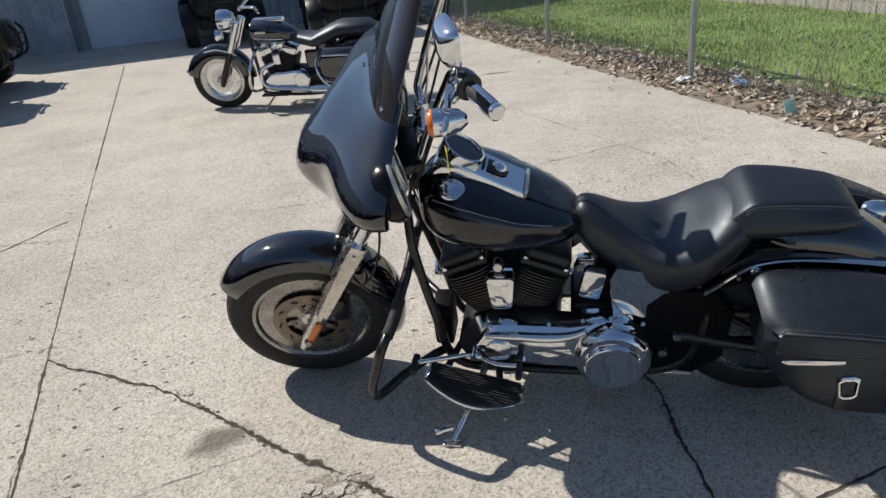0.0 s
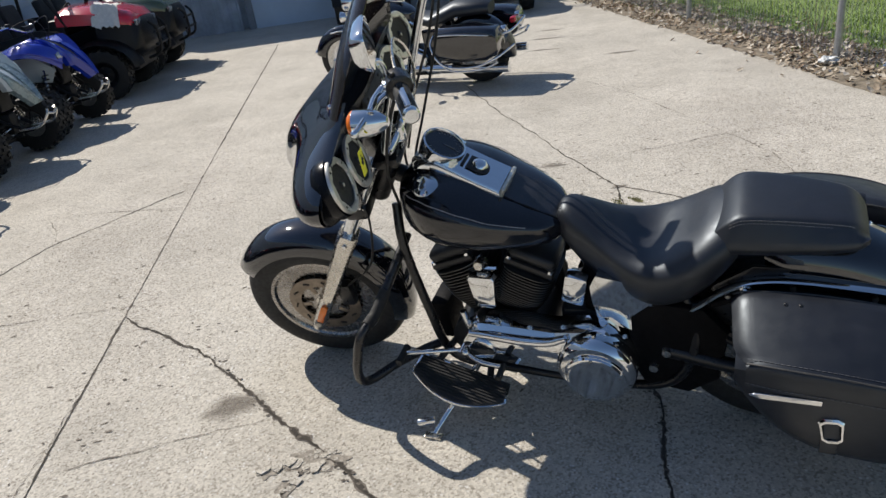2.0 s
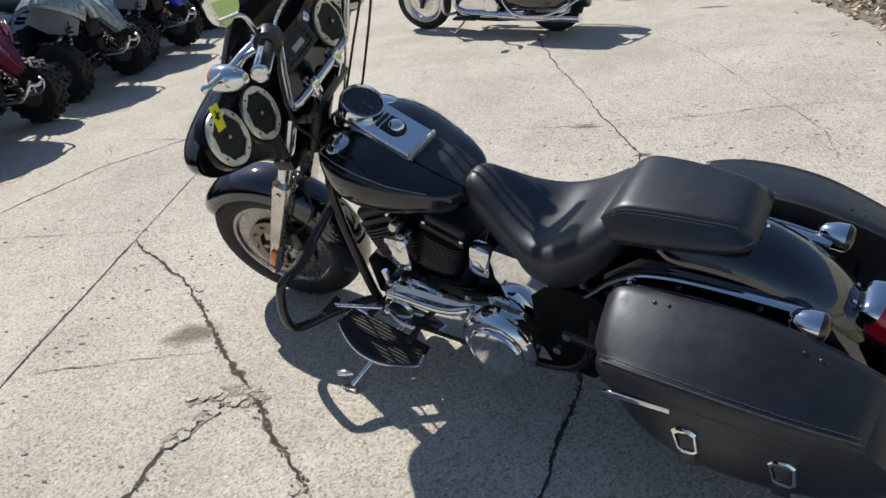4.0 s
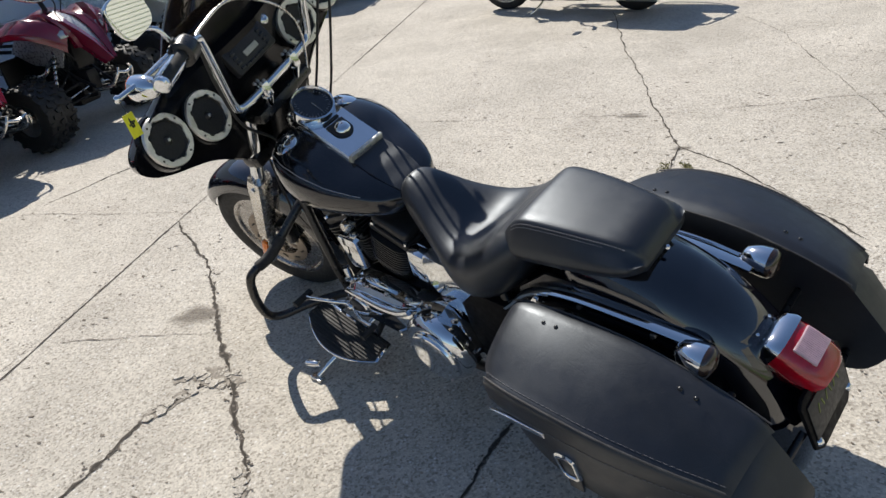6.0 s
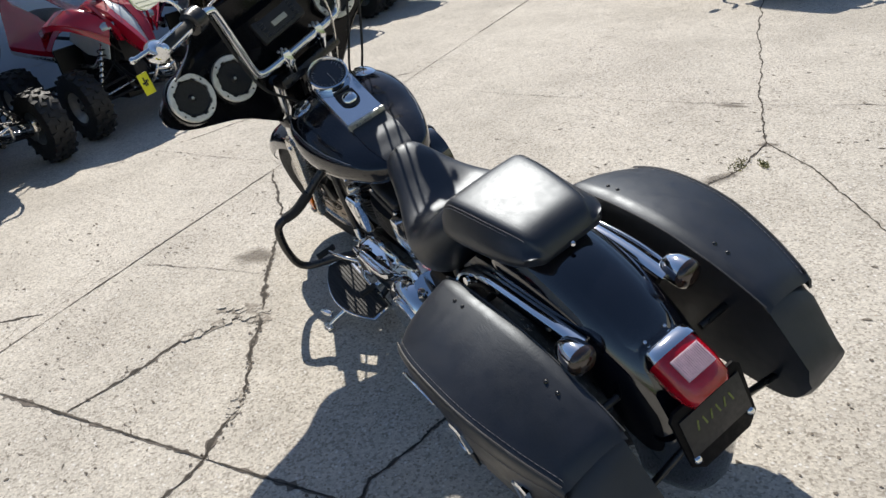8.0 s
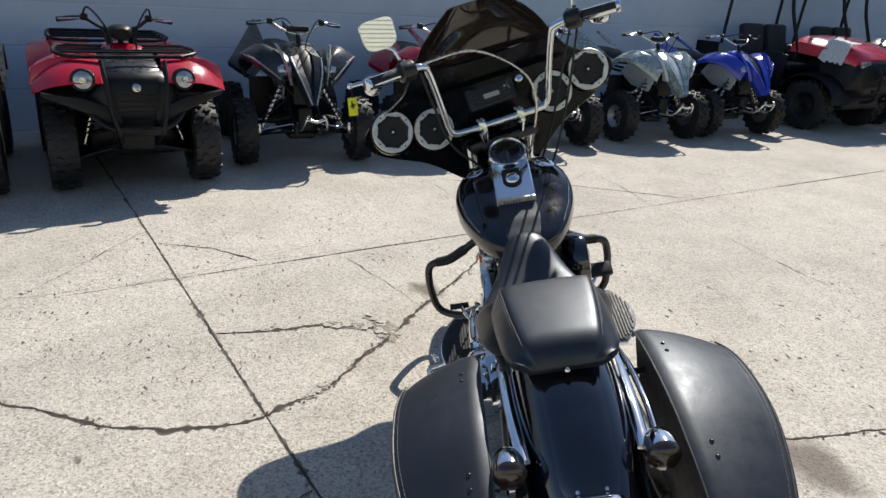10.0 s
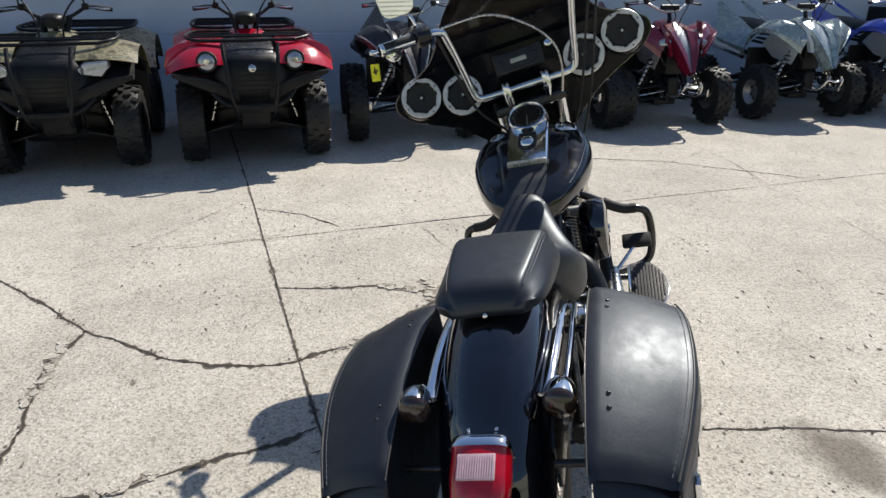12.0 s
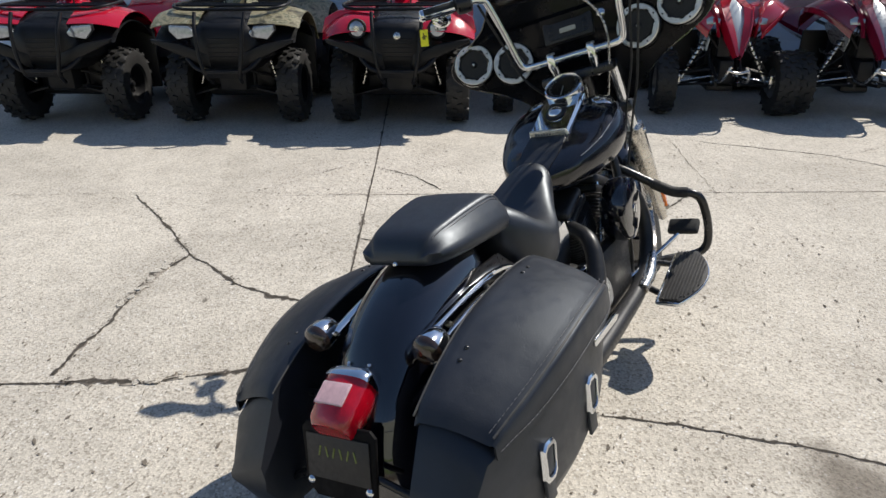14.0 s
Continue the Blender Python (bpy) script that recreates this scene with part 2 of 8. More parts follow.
def prism(outline, h, bevel=0.0, seg=2):
    """A flat shape of (x, y) points, h thick in z, with softened edges."""
    bm = bmesh.new()
    bot = [bm.verts.new((x, y, 0)) for x, y in outline]
    f = bm.faces.new(bot)
    ret = bmesh.ops.extrude_face_region(bm, geom=[f])
    for v in ret["geom"]:
        if isinstance(v, bmesh.types.BMVert):
            v.co.z += h
    if bevel:
        bmesh.ops.recalc_face_normals(bm, faces=bm.faces)
        eds = [e for e in bm.edges if len(e.link_faces) == 2 and e.calc_face_angle(0.0) > 1.0]
        bmesh.ops.bevel(bm, geom=eds, offset=bevel, segments=seg, profile=0.5, affect='EDGES')
    return bm


def lerp(table, x):
    """Reads a table of (x, y1, y2, ...) rows at x."""
    if x <= table[0][0]:
        return table[0][1:]
    for a, b in zip(table, table[1:]):
        if x <= b[0]:
            f = (x - a[0]) / (b[0] - a[0])
            f = f * f * (3 - 2 * f) * 0.5 + f * 0.5
            return tuple(p + (q - p) * f for p, q in zip(a[1:], b[1:]))
    return table[-1][1:]


def soft_lerp(table, x):
    """Reads a table like lerp, along a smooth curve through its rows."""
    if x <= table[0][0]:
        return table[0][1:]
    if x >= table[-1][0]:
        return table[-1][1:]
    k = max(i for i in range(len(table) - 1) if table[i][0] <= x)
    p1, p2 = table[k], table[k + 1]
    p0 = table[k - 1] if k else p1
    p3 = table[k + 2] if k + 2 < len(table) else p2
    h = p2[0] - p1[0]
    t = (x - p1[0]) / h
    out = []
    for c in range(1, len(p1)):
        s1 = (p2[c] - p0[c]) / (p2[0] - p0[0])
        s2 = (p3[c] - p1[c]) / (p3[0] - p1[0])
        a, b = h * s1, h * s2
        d = p1[c] - p2[c]
        out.append(p1[c] + t * (a + t * (-3 * d - 2 * a - b + t * (2 * d + a + b))))
    return tuple(out)


def each(name, pieces, material, parent, label=""):
    """Each piece becomes a part of its own."""
    return [part(name, bm, material, parent, label) for bm in pieces]

# ---- the lot ----
# A runs out from the building, B along it
LOT = radians(24.0)
A = Vector((math.cos(LOT), math.sin(LOT), 0))
B = Vector((-math.sin(LOT), math.cos(LOT), 0))
ROW = Vector((-2.95, -0.24, 0))


def lot(n, s, z=0.0):
    """A place n metres out from the row of machines' front axles and s metres along it."""
    return ROW + A * n + B * s + Vector((0, 0, z))


def lot_pose(n, s, turn=0.0, z=0.0):
    return Matrix.Translation(lot(n, s, z)) @ Matrix.Rotation(LOT + radians(turn), 4, 'Z')


ground = part("ground", sheet([[(x, y, 0) for x in (-400, -40, -12, 0, 6, 40, 400)] for y in (-400, -40, -8, 4, 14, 40, 400)]), "concrete", smooth=False)
tagged(ground, "weathered pale concrete lot with exposed aggregate and cracks", "concrete lot", kind="structure")


def crack(pts, width, seed, material="crack", name="crack", wander=1.0, lift=0.003):
    """A ragged line of dirt lying in the concrete."""
    rnd = random.Random(seed)
    line = []
    p = [Vector((*q, 0)) for q in pts]
    for a, b in zip(p, p[1:]):
        n = max(2, int((b - a).length / 0.018))
        for i in range(n):
            line.append(a + (b - a) * i / n)
    line.append(p[-1])
    rows = []
    last = len(line) - 1
    for i, q in enumerate(line):
        d = (line[min(i + 2, last)] - line[max(i - 2, 0)]).normalized()
        s = Vector((-d.y, d.x, 0))
        taper = min(1, i / 6, (last - i) / 6)
        j = noise.noise(Vector((q.x * 5, q.y * 5, seed))) * 0.020 + noise.noise(Vector((q.x * 17, q.y * 17, seed))) * 0.009 + noise.noise(Vector((q.x * 55, q.y * 55, seed))) * 0.004
        spall = max(0, noise.noise(Vector((q.x * 7, q.y * 7, seed + 30))) - 0.22) * 2.2
        wd = width * (0.25 + rnd.random() * 0.75) * (0.45 + 0.9 * abs(noise.noise(Vector((q.x * 3, q.y * 3, seed + 9)))) + spall)
        wd *= 0.35 + 0.65 * taper
        c = q + s * j * wander * (0.3 + 0.7 * taper)
        rows.append([c + s * wd * (0.4 + rnd.random() * 0.8) + Vector((0, 0, lift)), c - s * wd * (0.4 + rnd.random() * 0.8) + Vector((0, 0, lift))])
    return part(name, sheet(rows), material, ground, smooth=False)


JOINTS = [((-1.24, 1.12), (-1.87, 2.43)), ((-1.87, 2.43), (-2.51, 3.76)), ((-2.51, 3.76), (-3.25, 5.3)), ((-3.25, 5.3), (-6.1, 11.3)), ((-1.24, 1.12), (-0.70, 0.02)), ((-3.9, -0.92), (-2.1, 0.0)), ((-2.1, 0.0), (0.31, 1.20)), ((0.31, 1.20), (1.5, 1.80))]
JOINT_W = [0.0064, 0.0040, 0.0034, 0.0085, 0.0028, 0.008, 0.008, 0.008]
for k, (a, b) in enumerate(JOINTS):
    crack([a, b], JOINT_W[k], 40 + k, "crack" if JOINT_W[k] > 0.006 else "hairline", "joint", 0.22)
    crack([a, b], JOINT_W[k] * 1.9, 60 + k, "hairline", "joint_edge", 0.3, 0.002)
FINE, WIDE = 0.0042, 0.0115
CRACKS = [
    (WIDE, (-1.88, 2.44), (-1.48, 2.29), (-1.18, 2.18), (-0.93, 2.03), (-0.66, 1.86), (-0.37, 1.70)),
    (WIDE, (-0.37, 1.70), (-0.15, 1.57), (0.12, 1.41), (0.31, 1.20)), (WIDE, (-0.40, 1.64), (-0.44, 1.37), (-0.38, 1.15), (-0.34, 0.89)),
    (FINE, (-1.36, 1.42), (-1.10, 1.58), (-0.68, 1.83)), (FINE, (-3.5, 1.82), (-3.0, 2.12), (-2.23, 2.42), (-1.85, 2.56)),
    (FINE, (-3.13, 3.78), (-2.50, 3.83), (-1.95, 4.06), (-1.40, 4.20), (-0.95, 4.33), (-0.45, 4.49)), (FINE, (-4.3, 3.40), (-3.95, 3.50), (-3.58, 3.62), (-3.30, 3.73), (-2.92, 3.80), (-2.60, 3.86)),
    (FINE, (-0.45, 4.49), (0.10, 4.69), (0.64, 4.95), (1.08, 5.22), (2.09, 5.55)), (0.007, (-1.47, 7.28), (-0.74, 5.99), (-0.31, 5.34), (0.0, 4.80), (0.40, 4.22), (0.47, 3.92)),
    (0.006, (0.40, 4.22), (0.70, 4.08), (0.98, 3.88), (1.44, 3.52)), (FINE, (-0.43, 7.40), (0.26, 6.6), (0.75, 5.78), (1.08, 5.24), (1.33, 4.77), (1.44, 4.28)),
    (0.008, (0.47, 3.92), (0.44, 3.65), (0.48, 3.30), (0.51, 2.97), (0.55, 2.66), (0.62, 2.40)), (WIDE, (0.62, 2.40), (0.72, 2.15), (0.75, 1.96), (0.76, 1.76), (0.79, 1.55), (0.86, 1.42)),
    (0.010, (-0.35, -0.78), (-0.02, -0.16), (0.20, 0.20), (0.36, 0.62), (0.39, 0.86), (0.36, 1.10), (0.30, 1.215)), (0.013, (0.20, 0.20), (0.45, 0.21), (0.91, 0.40), (1.24, 0.52)),
    (0.014, (1.60, -0.25), (1.36, 0.40), (1.24, 0.64)), (0.022, (1.25, 0.60), (1.15, 0.81), (1.03, 0.985)), (0.017, (1.03, 0.985), (0.94, 1.11), (0.868, 1.24), (0.72, 1.40)), (0.007, (-1.50, 0.32), (-1.42, 0.67), (-1.24, 0.94)), (FINE, (-1.24, 0.94), (-1.41, 1.39), (-1.62, 1.92)),
    (FINE, (-0.78, -0.10), (-1.25, 0.05), (-1.70, 0.18)), (0.0035, (0.02, -1.57), (-0.62, -0.28), (-0.98, 0.54), (-1.55, 1.29)), (0.005, (-3.14, 2.2), (-3.15, 2.75), (-3.15, 3.2), (-3.0, 3.6), (-2.90, 3.95), (-2.80, 4.2)), (FINE, (-3.57, 3.6), (-3.3, 3.4), (-3.13, 3.22)),
    (FINE, (-4.2, 6.3), (-3.2, 6.6), (-2.3, 6.9)), (FINE, (0.2, 8.0), (0.9, 7.75)), (FINE, (-1.0, 6.45), (-0.7, 6.7), (-0.6, 6.2)), (FINE, (1.21, 4.72), (1.33, 4.57), (1.42, 4.40)),
]
for k, (wd, *pts) in enumerate(CRACKS):
    if wd <= FINE:
        crack(pts, wd, k + 1, "hairline", "hairline_crack")
    else:
        crack(pts, wd * 1.1, k + 1)
        crack(pts, wd * 1.9, k + 1, "hairline", "crack_edge", 1.0, 0.002)


def crumbs(seed):
    """Grit and broken edges lying along the wider cracks."""
    rnd = random.Random(seed)
    for name, mat, count, spread, size in (("crack_grit", "crack", 6, 0.007, 0.0045), ("crack_crumb", "hairline", 7, 0.016, 0.0055)):
        verts, faces = [], []
        for wd, *pts in CRACKS:
            if wd < 0.0075:
                continue
            for a, b in zip(pts, pts[1:]):
                a, b = Vector((*a, 0)), Vector((*b, 0))
                s = Vector((-(b - a).y, (b - a).x, 0)).normalized()
                for k in range(int((b - a).length * 10 * count)):
                    q = a.lerp(b, rnd.random())
                    heavy = max(0.15, 0.55 + 1.5 * noise.noise(q * 4.0))
                    if rnd.random() > heavy:
                        continue
                    q = q + s * (rnd.gauss(0, spread) + noise.noise(Vector((q.x * 5, q.y * 5, 3))) * 0.018)
                    r = size * (0.35 + 1.3 * rnd.random() ** 2)
                    base = len(verts)
                    n = 6
                    t0 = rnd.random() * 6
                    for i in range(n):
                        t = t0 + 6.283 * i / n
                        verts.append((q.x + r * math.cos(t) * (0.6 + 0.8 * rnd.random()), q.y + r * 0.7 * math.sin(t) * (0.6 + 0.8 * rnd.random()), 0.0034))
                    faces.append(list(range(base, base + n)))
        me = bpy.data.meshes.new(name)
        me.from_pydata(verts, [], faces)
        me.materials.append(M[mat])
        tagged(new(name, me), "dark grit and crumbs along cracks in the concrete", "grit", kind="stuff")


crumbs(23)


def broken_patch(cx, cy, rx, ry, turn, count, seed):
    """Crumbled concrete: a dirty hollow with loose chips in it."""
    rnd = random.Random(seed)
    bm = bmesh.new()
    rim = []
    for i in range(40):
        a = 2 * math.pi * i / 40
        k = 0.72 + 0.45 * noise.noise(Vector((math.cos(a) * 2.2, math.sin(a) * 2.2, seed)))
        x, y = rx * k * math.cos(a), ry * k * math.sin(a)
        rim.append(bm.verts.new((cx + x * math.cos(turn) - y * math.sin(turn), cy + x * math.sin(turn) + y * math.cos(turn), 0.0024)))
    bm.faces.new(rim)
    part("broken_patch", bm, "rubble", ground, smooth=False)
    for i in range(count):
        a, q = rnd.random() * 6.28, rnd.random() ** 0.6
        x, y = rx * 0.8 * q * math.cos(a), ry * 0.8 * q * math.sin(a)
        r = 0.004 + 0.024 * rnd.random() ** 3.5
        n = rnd.randint(5, 7)
        out = [(r * (0.7 + 0.6 * rnd.random()) * math.cos(6.28 * j / n), r * (0.6 + 0.5 * rnd.random()) * math.sin(6.28 * j / n)) for j in range(n)]
        chip = part("concrete_chip", prism(out, r * 0.22), "concrete", ground, smooth=False)
        chip.matrix_basis = at0(cx + x * math.cos(turn) - y * math.sin(turn), cy + x * math.sin(turn) + y * math.cos(turn), 0.0015) @ Matrix.Rotation(rnd.random() * 6, 4, 'Z') @ Matrix.Rotation((rnd.random() - 0.5) * 0.3, 4, 'X')


def at0(x, y, z):
    return Matrix.Translation((x, y, z))


M["rubble"] = varied("crumbled_concrete", (0.27, 0.24, 0.20), 0.95, amount=0.55, scale=45, grain=1.0, grain_scale=70)
broken_patch(-0.38, 1.66, 0.15, 0.075, 0.2, 60, 3)
broken_patch(-0.43, 1.47, 0.15, 0.045, 1.45, 46, 4)
broken_patch(-0.52, 1.60, 0.06, 0.05, 0.9, 22, 9)
broken_patch(0.52, 0.245, 0.34, 0.035, 0.30, 60, 12)
broken_patch(1.09, 0.89, 0.15, 0.035, 2.2, 40, 5)
broken_patch(0.15, 1.37, 0.10, 0.032, 2.4, 22, 6)


def stain(cx, cy, rx, ry, turn, seed):
    """A dark blot soaked into the concrete, fading to nothing at its ragged rim."""
    bm = bmesh.new()
    bmesh.ops.create_grid(bm, x_segments=1, y_segments=1, size=1.0)
    ob = part("stain", bm, "stain", ground, smooth=False)
    ob.matrix_basis = at0(cx, cy, 0.0016 + 0.0001 * seed) @ Matrix.Rotation(turn, 4, 'Z') @ Matrix.Diagonal((rx, ry, 1, 1))


def stain_material():
    m = node_mat("oil_stain", (0.13, 0.105, 0.08), 0.8)
    b = m.node_tree.nodes["Principled BSDF"]
    co = m.node_tree.nodes.new("ShaderNodeTexCoord")
    ln = m.node_tree.nodes.new("ShaderNodeVectorMath")
    ln.operation = 'LENGTH'
    link(m, co.outputs["Object"], ln.inputs[0])
    n = m.node_tree.nodes.new("ShaderNodeTexNoise")
    n.inputs["Scale"].default_value = 1.6
    n.inputs["Detail"].default_value = 6.0
    link(m, co.outputs["Object"], n.inputs["Vector"])
    add = m.node_tree.nodes.new("ShaderNodeMath")
    add.operation = 'MULTIPLY_ADD'
    link(m, n.outputs[0], add.inputs[0])
    add.inputs[1].default_value = 0.9
    link(m, ln.outputs["Value"], add.inputs[2])
    r = ramp(m, add.outputs[0], [(0.68, (0.52, 0.52, 0.52)), (1.08, (0, 0, 0))])
    g = m.node_tree.nodes.new("ShaderNodeMath")
    g.operation = 'MULTIPLY'
    link(m, r.outputs[0], g.inputs[0])
    g.inputs[1].default_value = 1.0
    link(m, g.outputs[0], b.inputs["Alpha"])
    return m


M["stain"] = stain_material()
for k, (x, y, rx, ry, tn) in enumerate(((-0.86, 1.88, 0.24, 0.17, 0.5), (0.64, 3.16, 0.40, 0.31, 0.2), (-0.05, 4.60, 0.20, 0.07, 0.2), (0.45, 3.75, 0.22, 0.10, 1.2), (0.42, 4.20, 0.12, 0.06, 0.5), (-0.9, 8.9, 0.45, 0.10, 0.1), (-1.0, 9.7, 0.5, 0.12, 0.1), (0.1, 8.4, 0.4, 0.12, 0.2), (-1.05, 10.4, 0.4, 0.12, 0.1), (0.55, 0.62, 0.06, 0.03, 0.4))):
    stain(x, y, rx, ry, tn, k)



def pit_marks(count, seed):
    """Shallow dirty gouges left where stones popped out, drawn out along the screed."""
    rnd = random.Random(seed)
    verts, faces = [], []
    for k in range(count):
        x, y = -4.0 + 6.4 * rnd.random(), -0.9 + 8.5 * rnd.random()
        if noise.noise(Vector((x * 0.9, y * 0.9, 7))) < -0.12:
            continue
        ln, wd = 0.003 + 0.015 * rnd.random() ** 2.6, 0.0016 + 0.005 * rnd.random() ** 2
        a = LOT + rnd.gauss(0, 0.35)
        ca, sa = math.cos(a), math.sin(a)
        base = len(verts)
        for i in range(9):
            t = 2 * math.pi * i / 9
            px, py = ln * math.cos(t) * (0.7 + 0.6 * rnd.random()), wd * math.sin(t) * (0.6 + 0.8 * rnd.random())
            verts.append((x + px * ca - py * sa, y + px * sa + py * ca, 0.0026))
        faces.append(list(range(base, base + 9)))
    me = bpy.data.meshes.new("pit_marks")
    me.from_pydata(verts, [], faces)
    me.materials.append(M["pit"])
    ob = new("pit_marks", me)
    tagged(ob, "small dark pits scattered over the pale concrete", "concrete pits", kind="stuff")


M["pit"] = varied("pit_dirt", (0.155, 0.132, 0.105), 0.95, amount=0.6, scale=14, grain=0.4)
pit_marks(5600, 17)



def moss_patch(cx, cy, rx, ry, turn, seed):
    """Low green growth sitting in a crack."""
    rnd = random.Random(seed)
    bm = bmesh.new()
    for k in range(90):
        a, q = rnd.random() * 6.283, rnd.random() ** 0.7
        x, y = rx * q * math.cos(a), ry * q * math.sin(a)
        p = Vector((cx + x * math.cos(turn) - y * math.sin(turn), cy + x * math.sin(turn) + y * math.cos(turn), 0.003))
        d = Vector((rnd.uniform(-1, 1), rnd.uniform(-1, 1), 0)).normalized() * (0.003 + 0.004 * rnd.random())
        tip = p + Vector((rnd.uniform(-0.012, 0.012), rnd.uniform(-0.012, 0.012), 0.004 + 0.012 * rnd.random()))
        bm.faces.new([bm.verts.new(v) for v in (p - d, p + d, tip)])
    tagged(part("moss", bm, "moss", smooth=False), "small green moss growing in a crack", "moss", group="moss in the cracks", kind="stuff")


M["moss"] = varied("moss", (0.21, 0.20, 0.09), 0.9, amount=0.5, scale=30)
moss_patch(0.44, 3.93, 0.045, 0.10, 0.2, 3)
moss_patch(0.53, 3.98, 0.06, 0.02, -0.6, 4)

# ---- the building ----
M["wall"] = varied("painted_white_wall", (0.62, 0.70, 0.80), 0.6, amount=0.07, scale=1.4, grain=0.15, grain_scale=40)
M["ribbed"] = varied("weathered_ribbed_steel", (0.40, 0.44, 0.50), 0.5, 0.3, amount=0.28, scale=2.5, grain=0.1)
M["trim"] = varied("grey_door_trim", (0.22, 0.24, 0.27), 0.5, amount=0.2, scale=4)
wall_w = part("wall_west", box(0.25, 30, 3.6), "wall", smooth=False)
wall_w.matrix_basis = lot_pose(-2.20, 0.2, 0, 1.8)
tagged(wall_w, "white painted block wall of the building in shade", "wall", kind="structure")
for i in range(9):
    course = part("block_course", box(0.012, 30, 0.385, 0.004), "wall", wall_w, smooth=False)
    course.matrix_basis = Matrix.Translation((0.128, 0, -1.8 + 0.2 + 0.4 * i))
wall_n = part("wall_north", box(3.4, 0.25, 4.4), "wall", smooth=False)
wall_n.matrix_basis = lot_pose(2.65, 15.2, 0, 2.2)
tagged(wall_n, "smooth white painted wall at the end of the lot", "wall", kind="structure")


def ribbed_sheet(width, height, pitch=0.19):
    rows = [[], []]
    n = int(width / pitch)
    for i in range(n):
        x = i * pitch
        for dx, d in ((0, 0), (pitch * 0.55, 0), (pitch * 0.65, 0.022), (pitch * 0.9, 0.022)):
            rows[0].append((x + dx, -d, 0))
            rows[1].append((x + dx, -d, height))
    return thick(sheet(rows), 0.003)


for name, n0, width in (("door_1", -2.1, 3.0), ("wall_east", 4.4, 6.2)):
    rb = part(name, ribbed_sheet(width, 4.4), "ribbed", smooth=False)
    rb.matrix_basis = lot_pose(n0, 15.08)
    tagged(rb, "weathered bluish ribbed steel sheeting", "sheeting", kind="structure")
jamb = part("trim_1", box(0.14, 0.10, 4.4, 0.01), "trim", smooth=False)
jamb.matrix_basis = lot_pose(0.94, 15.03, 0, 2.2)
tagged(jamb, "grey steel door jamb", "trim", kind="structure")
back = part("wall_north_back", box(12.5, 0.2, 4.4), "wall", smooth=False)
back.matrix_basis = lot_pose(4.0, 15.50, 0, 2.2)
tagged(back, "building wall behind the steel sheeting", "wall", kind="structure")

# lap-sided building across the street, behind the walk
M["siding"] = varied("cream_lap_siding", (0.56, 0.54, 0.47), 0.6, amount=0.08, scale=0.8, grain=0.1)
rows = []
for i in range(56):
    rows.append([(x, -0.022, 0.15 * i) for x in (-26, 0, 26)])
    rows.append([(x, 0.0, 0.15 * i + 0.149) for x in (-26, 0, 26)])
far_wall = part("wall_south", thick(sheet(rows), 0.05), "siding", smooth=False)
far_wall.matrix_basis = Matrix.Translation(lot(26, 0)) @ Matrix.Rotation(LOT - radians(90), 4, 'Z')
tagged(far_wall, "cream lap-sided wall of a building across the street", "wall", kind="structure")

# ---- lawn beyond the fence ----
EDGE, FENCE = 7.27, 7.62


def lawn_height(n, s):
    f = min(1, max(0, (n - EDGE) / 0.5))
    return 0.004 + 0.05 * f + 0.05 * min(1, max(0, (n - 7.8) / 4)) + 0.016 * f * noise.noise(Vector((n * 1.3, s * 1.3, 0)))


def ragged(s):
    return 0.07 * noise.noise(Vector((s * 1.1, 4.0, 0))) + 0.03 * noise.noise(Vector((s * 5, 9.0, 0)))


M["soil"] = varied("leafy_soil", (0.20, 0.165, 0.12), 0.95, amount=0.6, scale=16, grain=0.8, grain_scale=60)
M["turf"] = varied("turf", (0.17, 0.24, 0.055), 0.95, amount=0.35, scale=3.5, grain=0.6, grain_scale=80)
ns = [EDGE, EDGE + 0.04, EDGE + 0.12, EDGE + 0.25, EDGE + 0.4, EDGE + 0.6, EDGE + 0.85]
ss = [-14 + 0.12 * i for i in range(250)]
verge = part("verge", sheet([[lot(n + (ragged(s) if k < 4 else 0), s, lawn_height(n, s) if k else 0.002) for k, n in enumerate(ns)] for s in ss]), "soil")
tagged(verge, "strip of leaf litter and bare soil along the fence", "soil strip", kind="structure")
ns = [EDGE + 0.80 + 0.35 * i for i in range(14)] + [11.9]
lawn = part("lawn", sheet([[lot(n, s, lawn_height(n, s) + 0.003) for n in ns] for s in [-14 + 0.5 * i for i in range(62)] + [30, 60]]), "turf")
tagged(lawn, "green lawn behind the chain-link fence", "lawn", kind="structure")


def random_tint(name, stops, rough=0.8):
    m = node_mat(name, stops[0][1], rough)
    g = m.node_tree.nodes.new("ShaderNodeNewGeometry")
    link(m, ramp(m, g.outputs["Random Per Island"], stops).outputs[0], m.node_tree.nodes["Principled BSDF"].inputs["Base Color"])
    return m


M["blade"] = random_tint("grass_blades", [(0.0, (0.13, 0.22, 0.030)), (0.45, (0.21, 0.33, 0.050)), (0.8, (0.29, 0.38, 0.080)), (1.0, (0.42, 0.37, 0.17))], 0.6)
M["leaf"] = random_tint("dry_leaves", [(0.0, (0.20, 0.13, 0.08)), (0.3, (0.34, 0.26, 0.18)), (0.65, (0.50, 0.42, 0.32)), (1.0, (0.66, 0.60, 0.51))], 0.75)


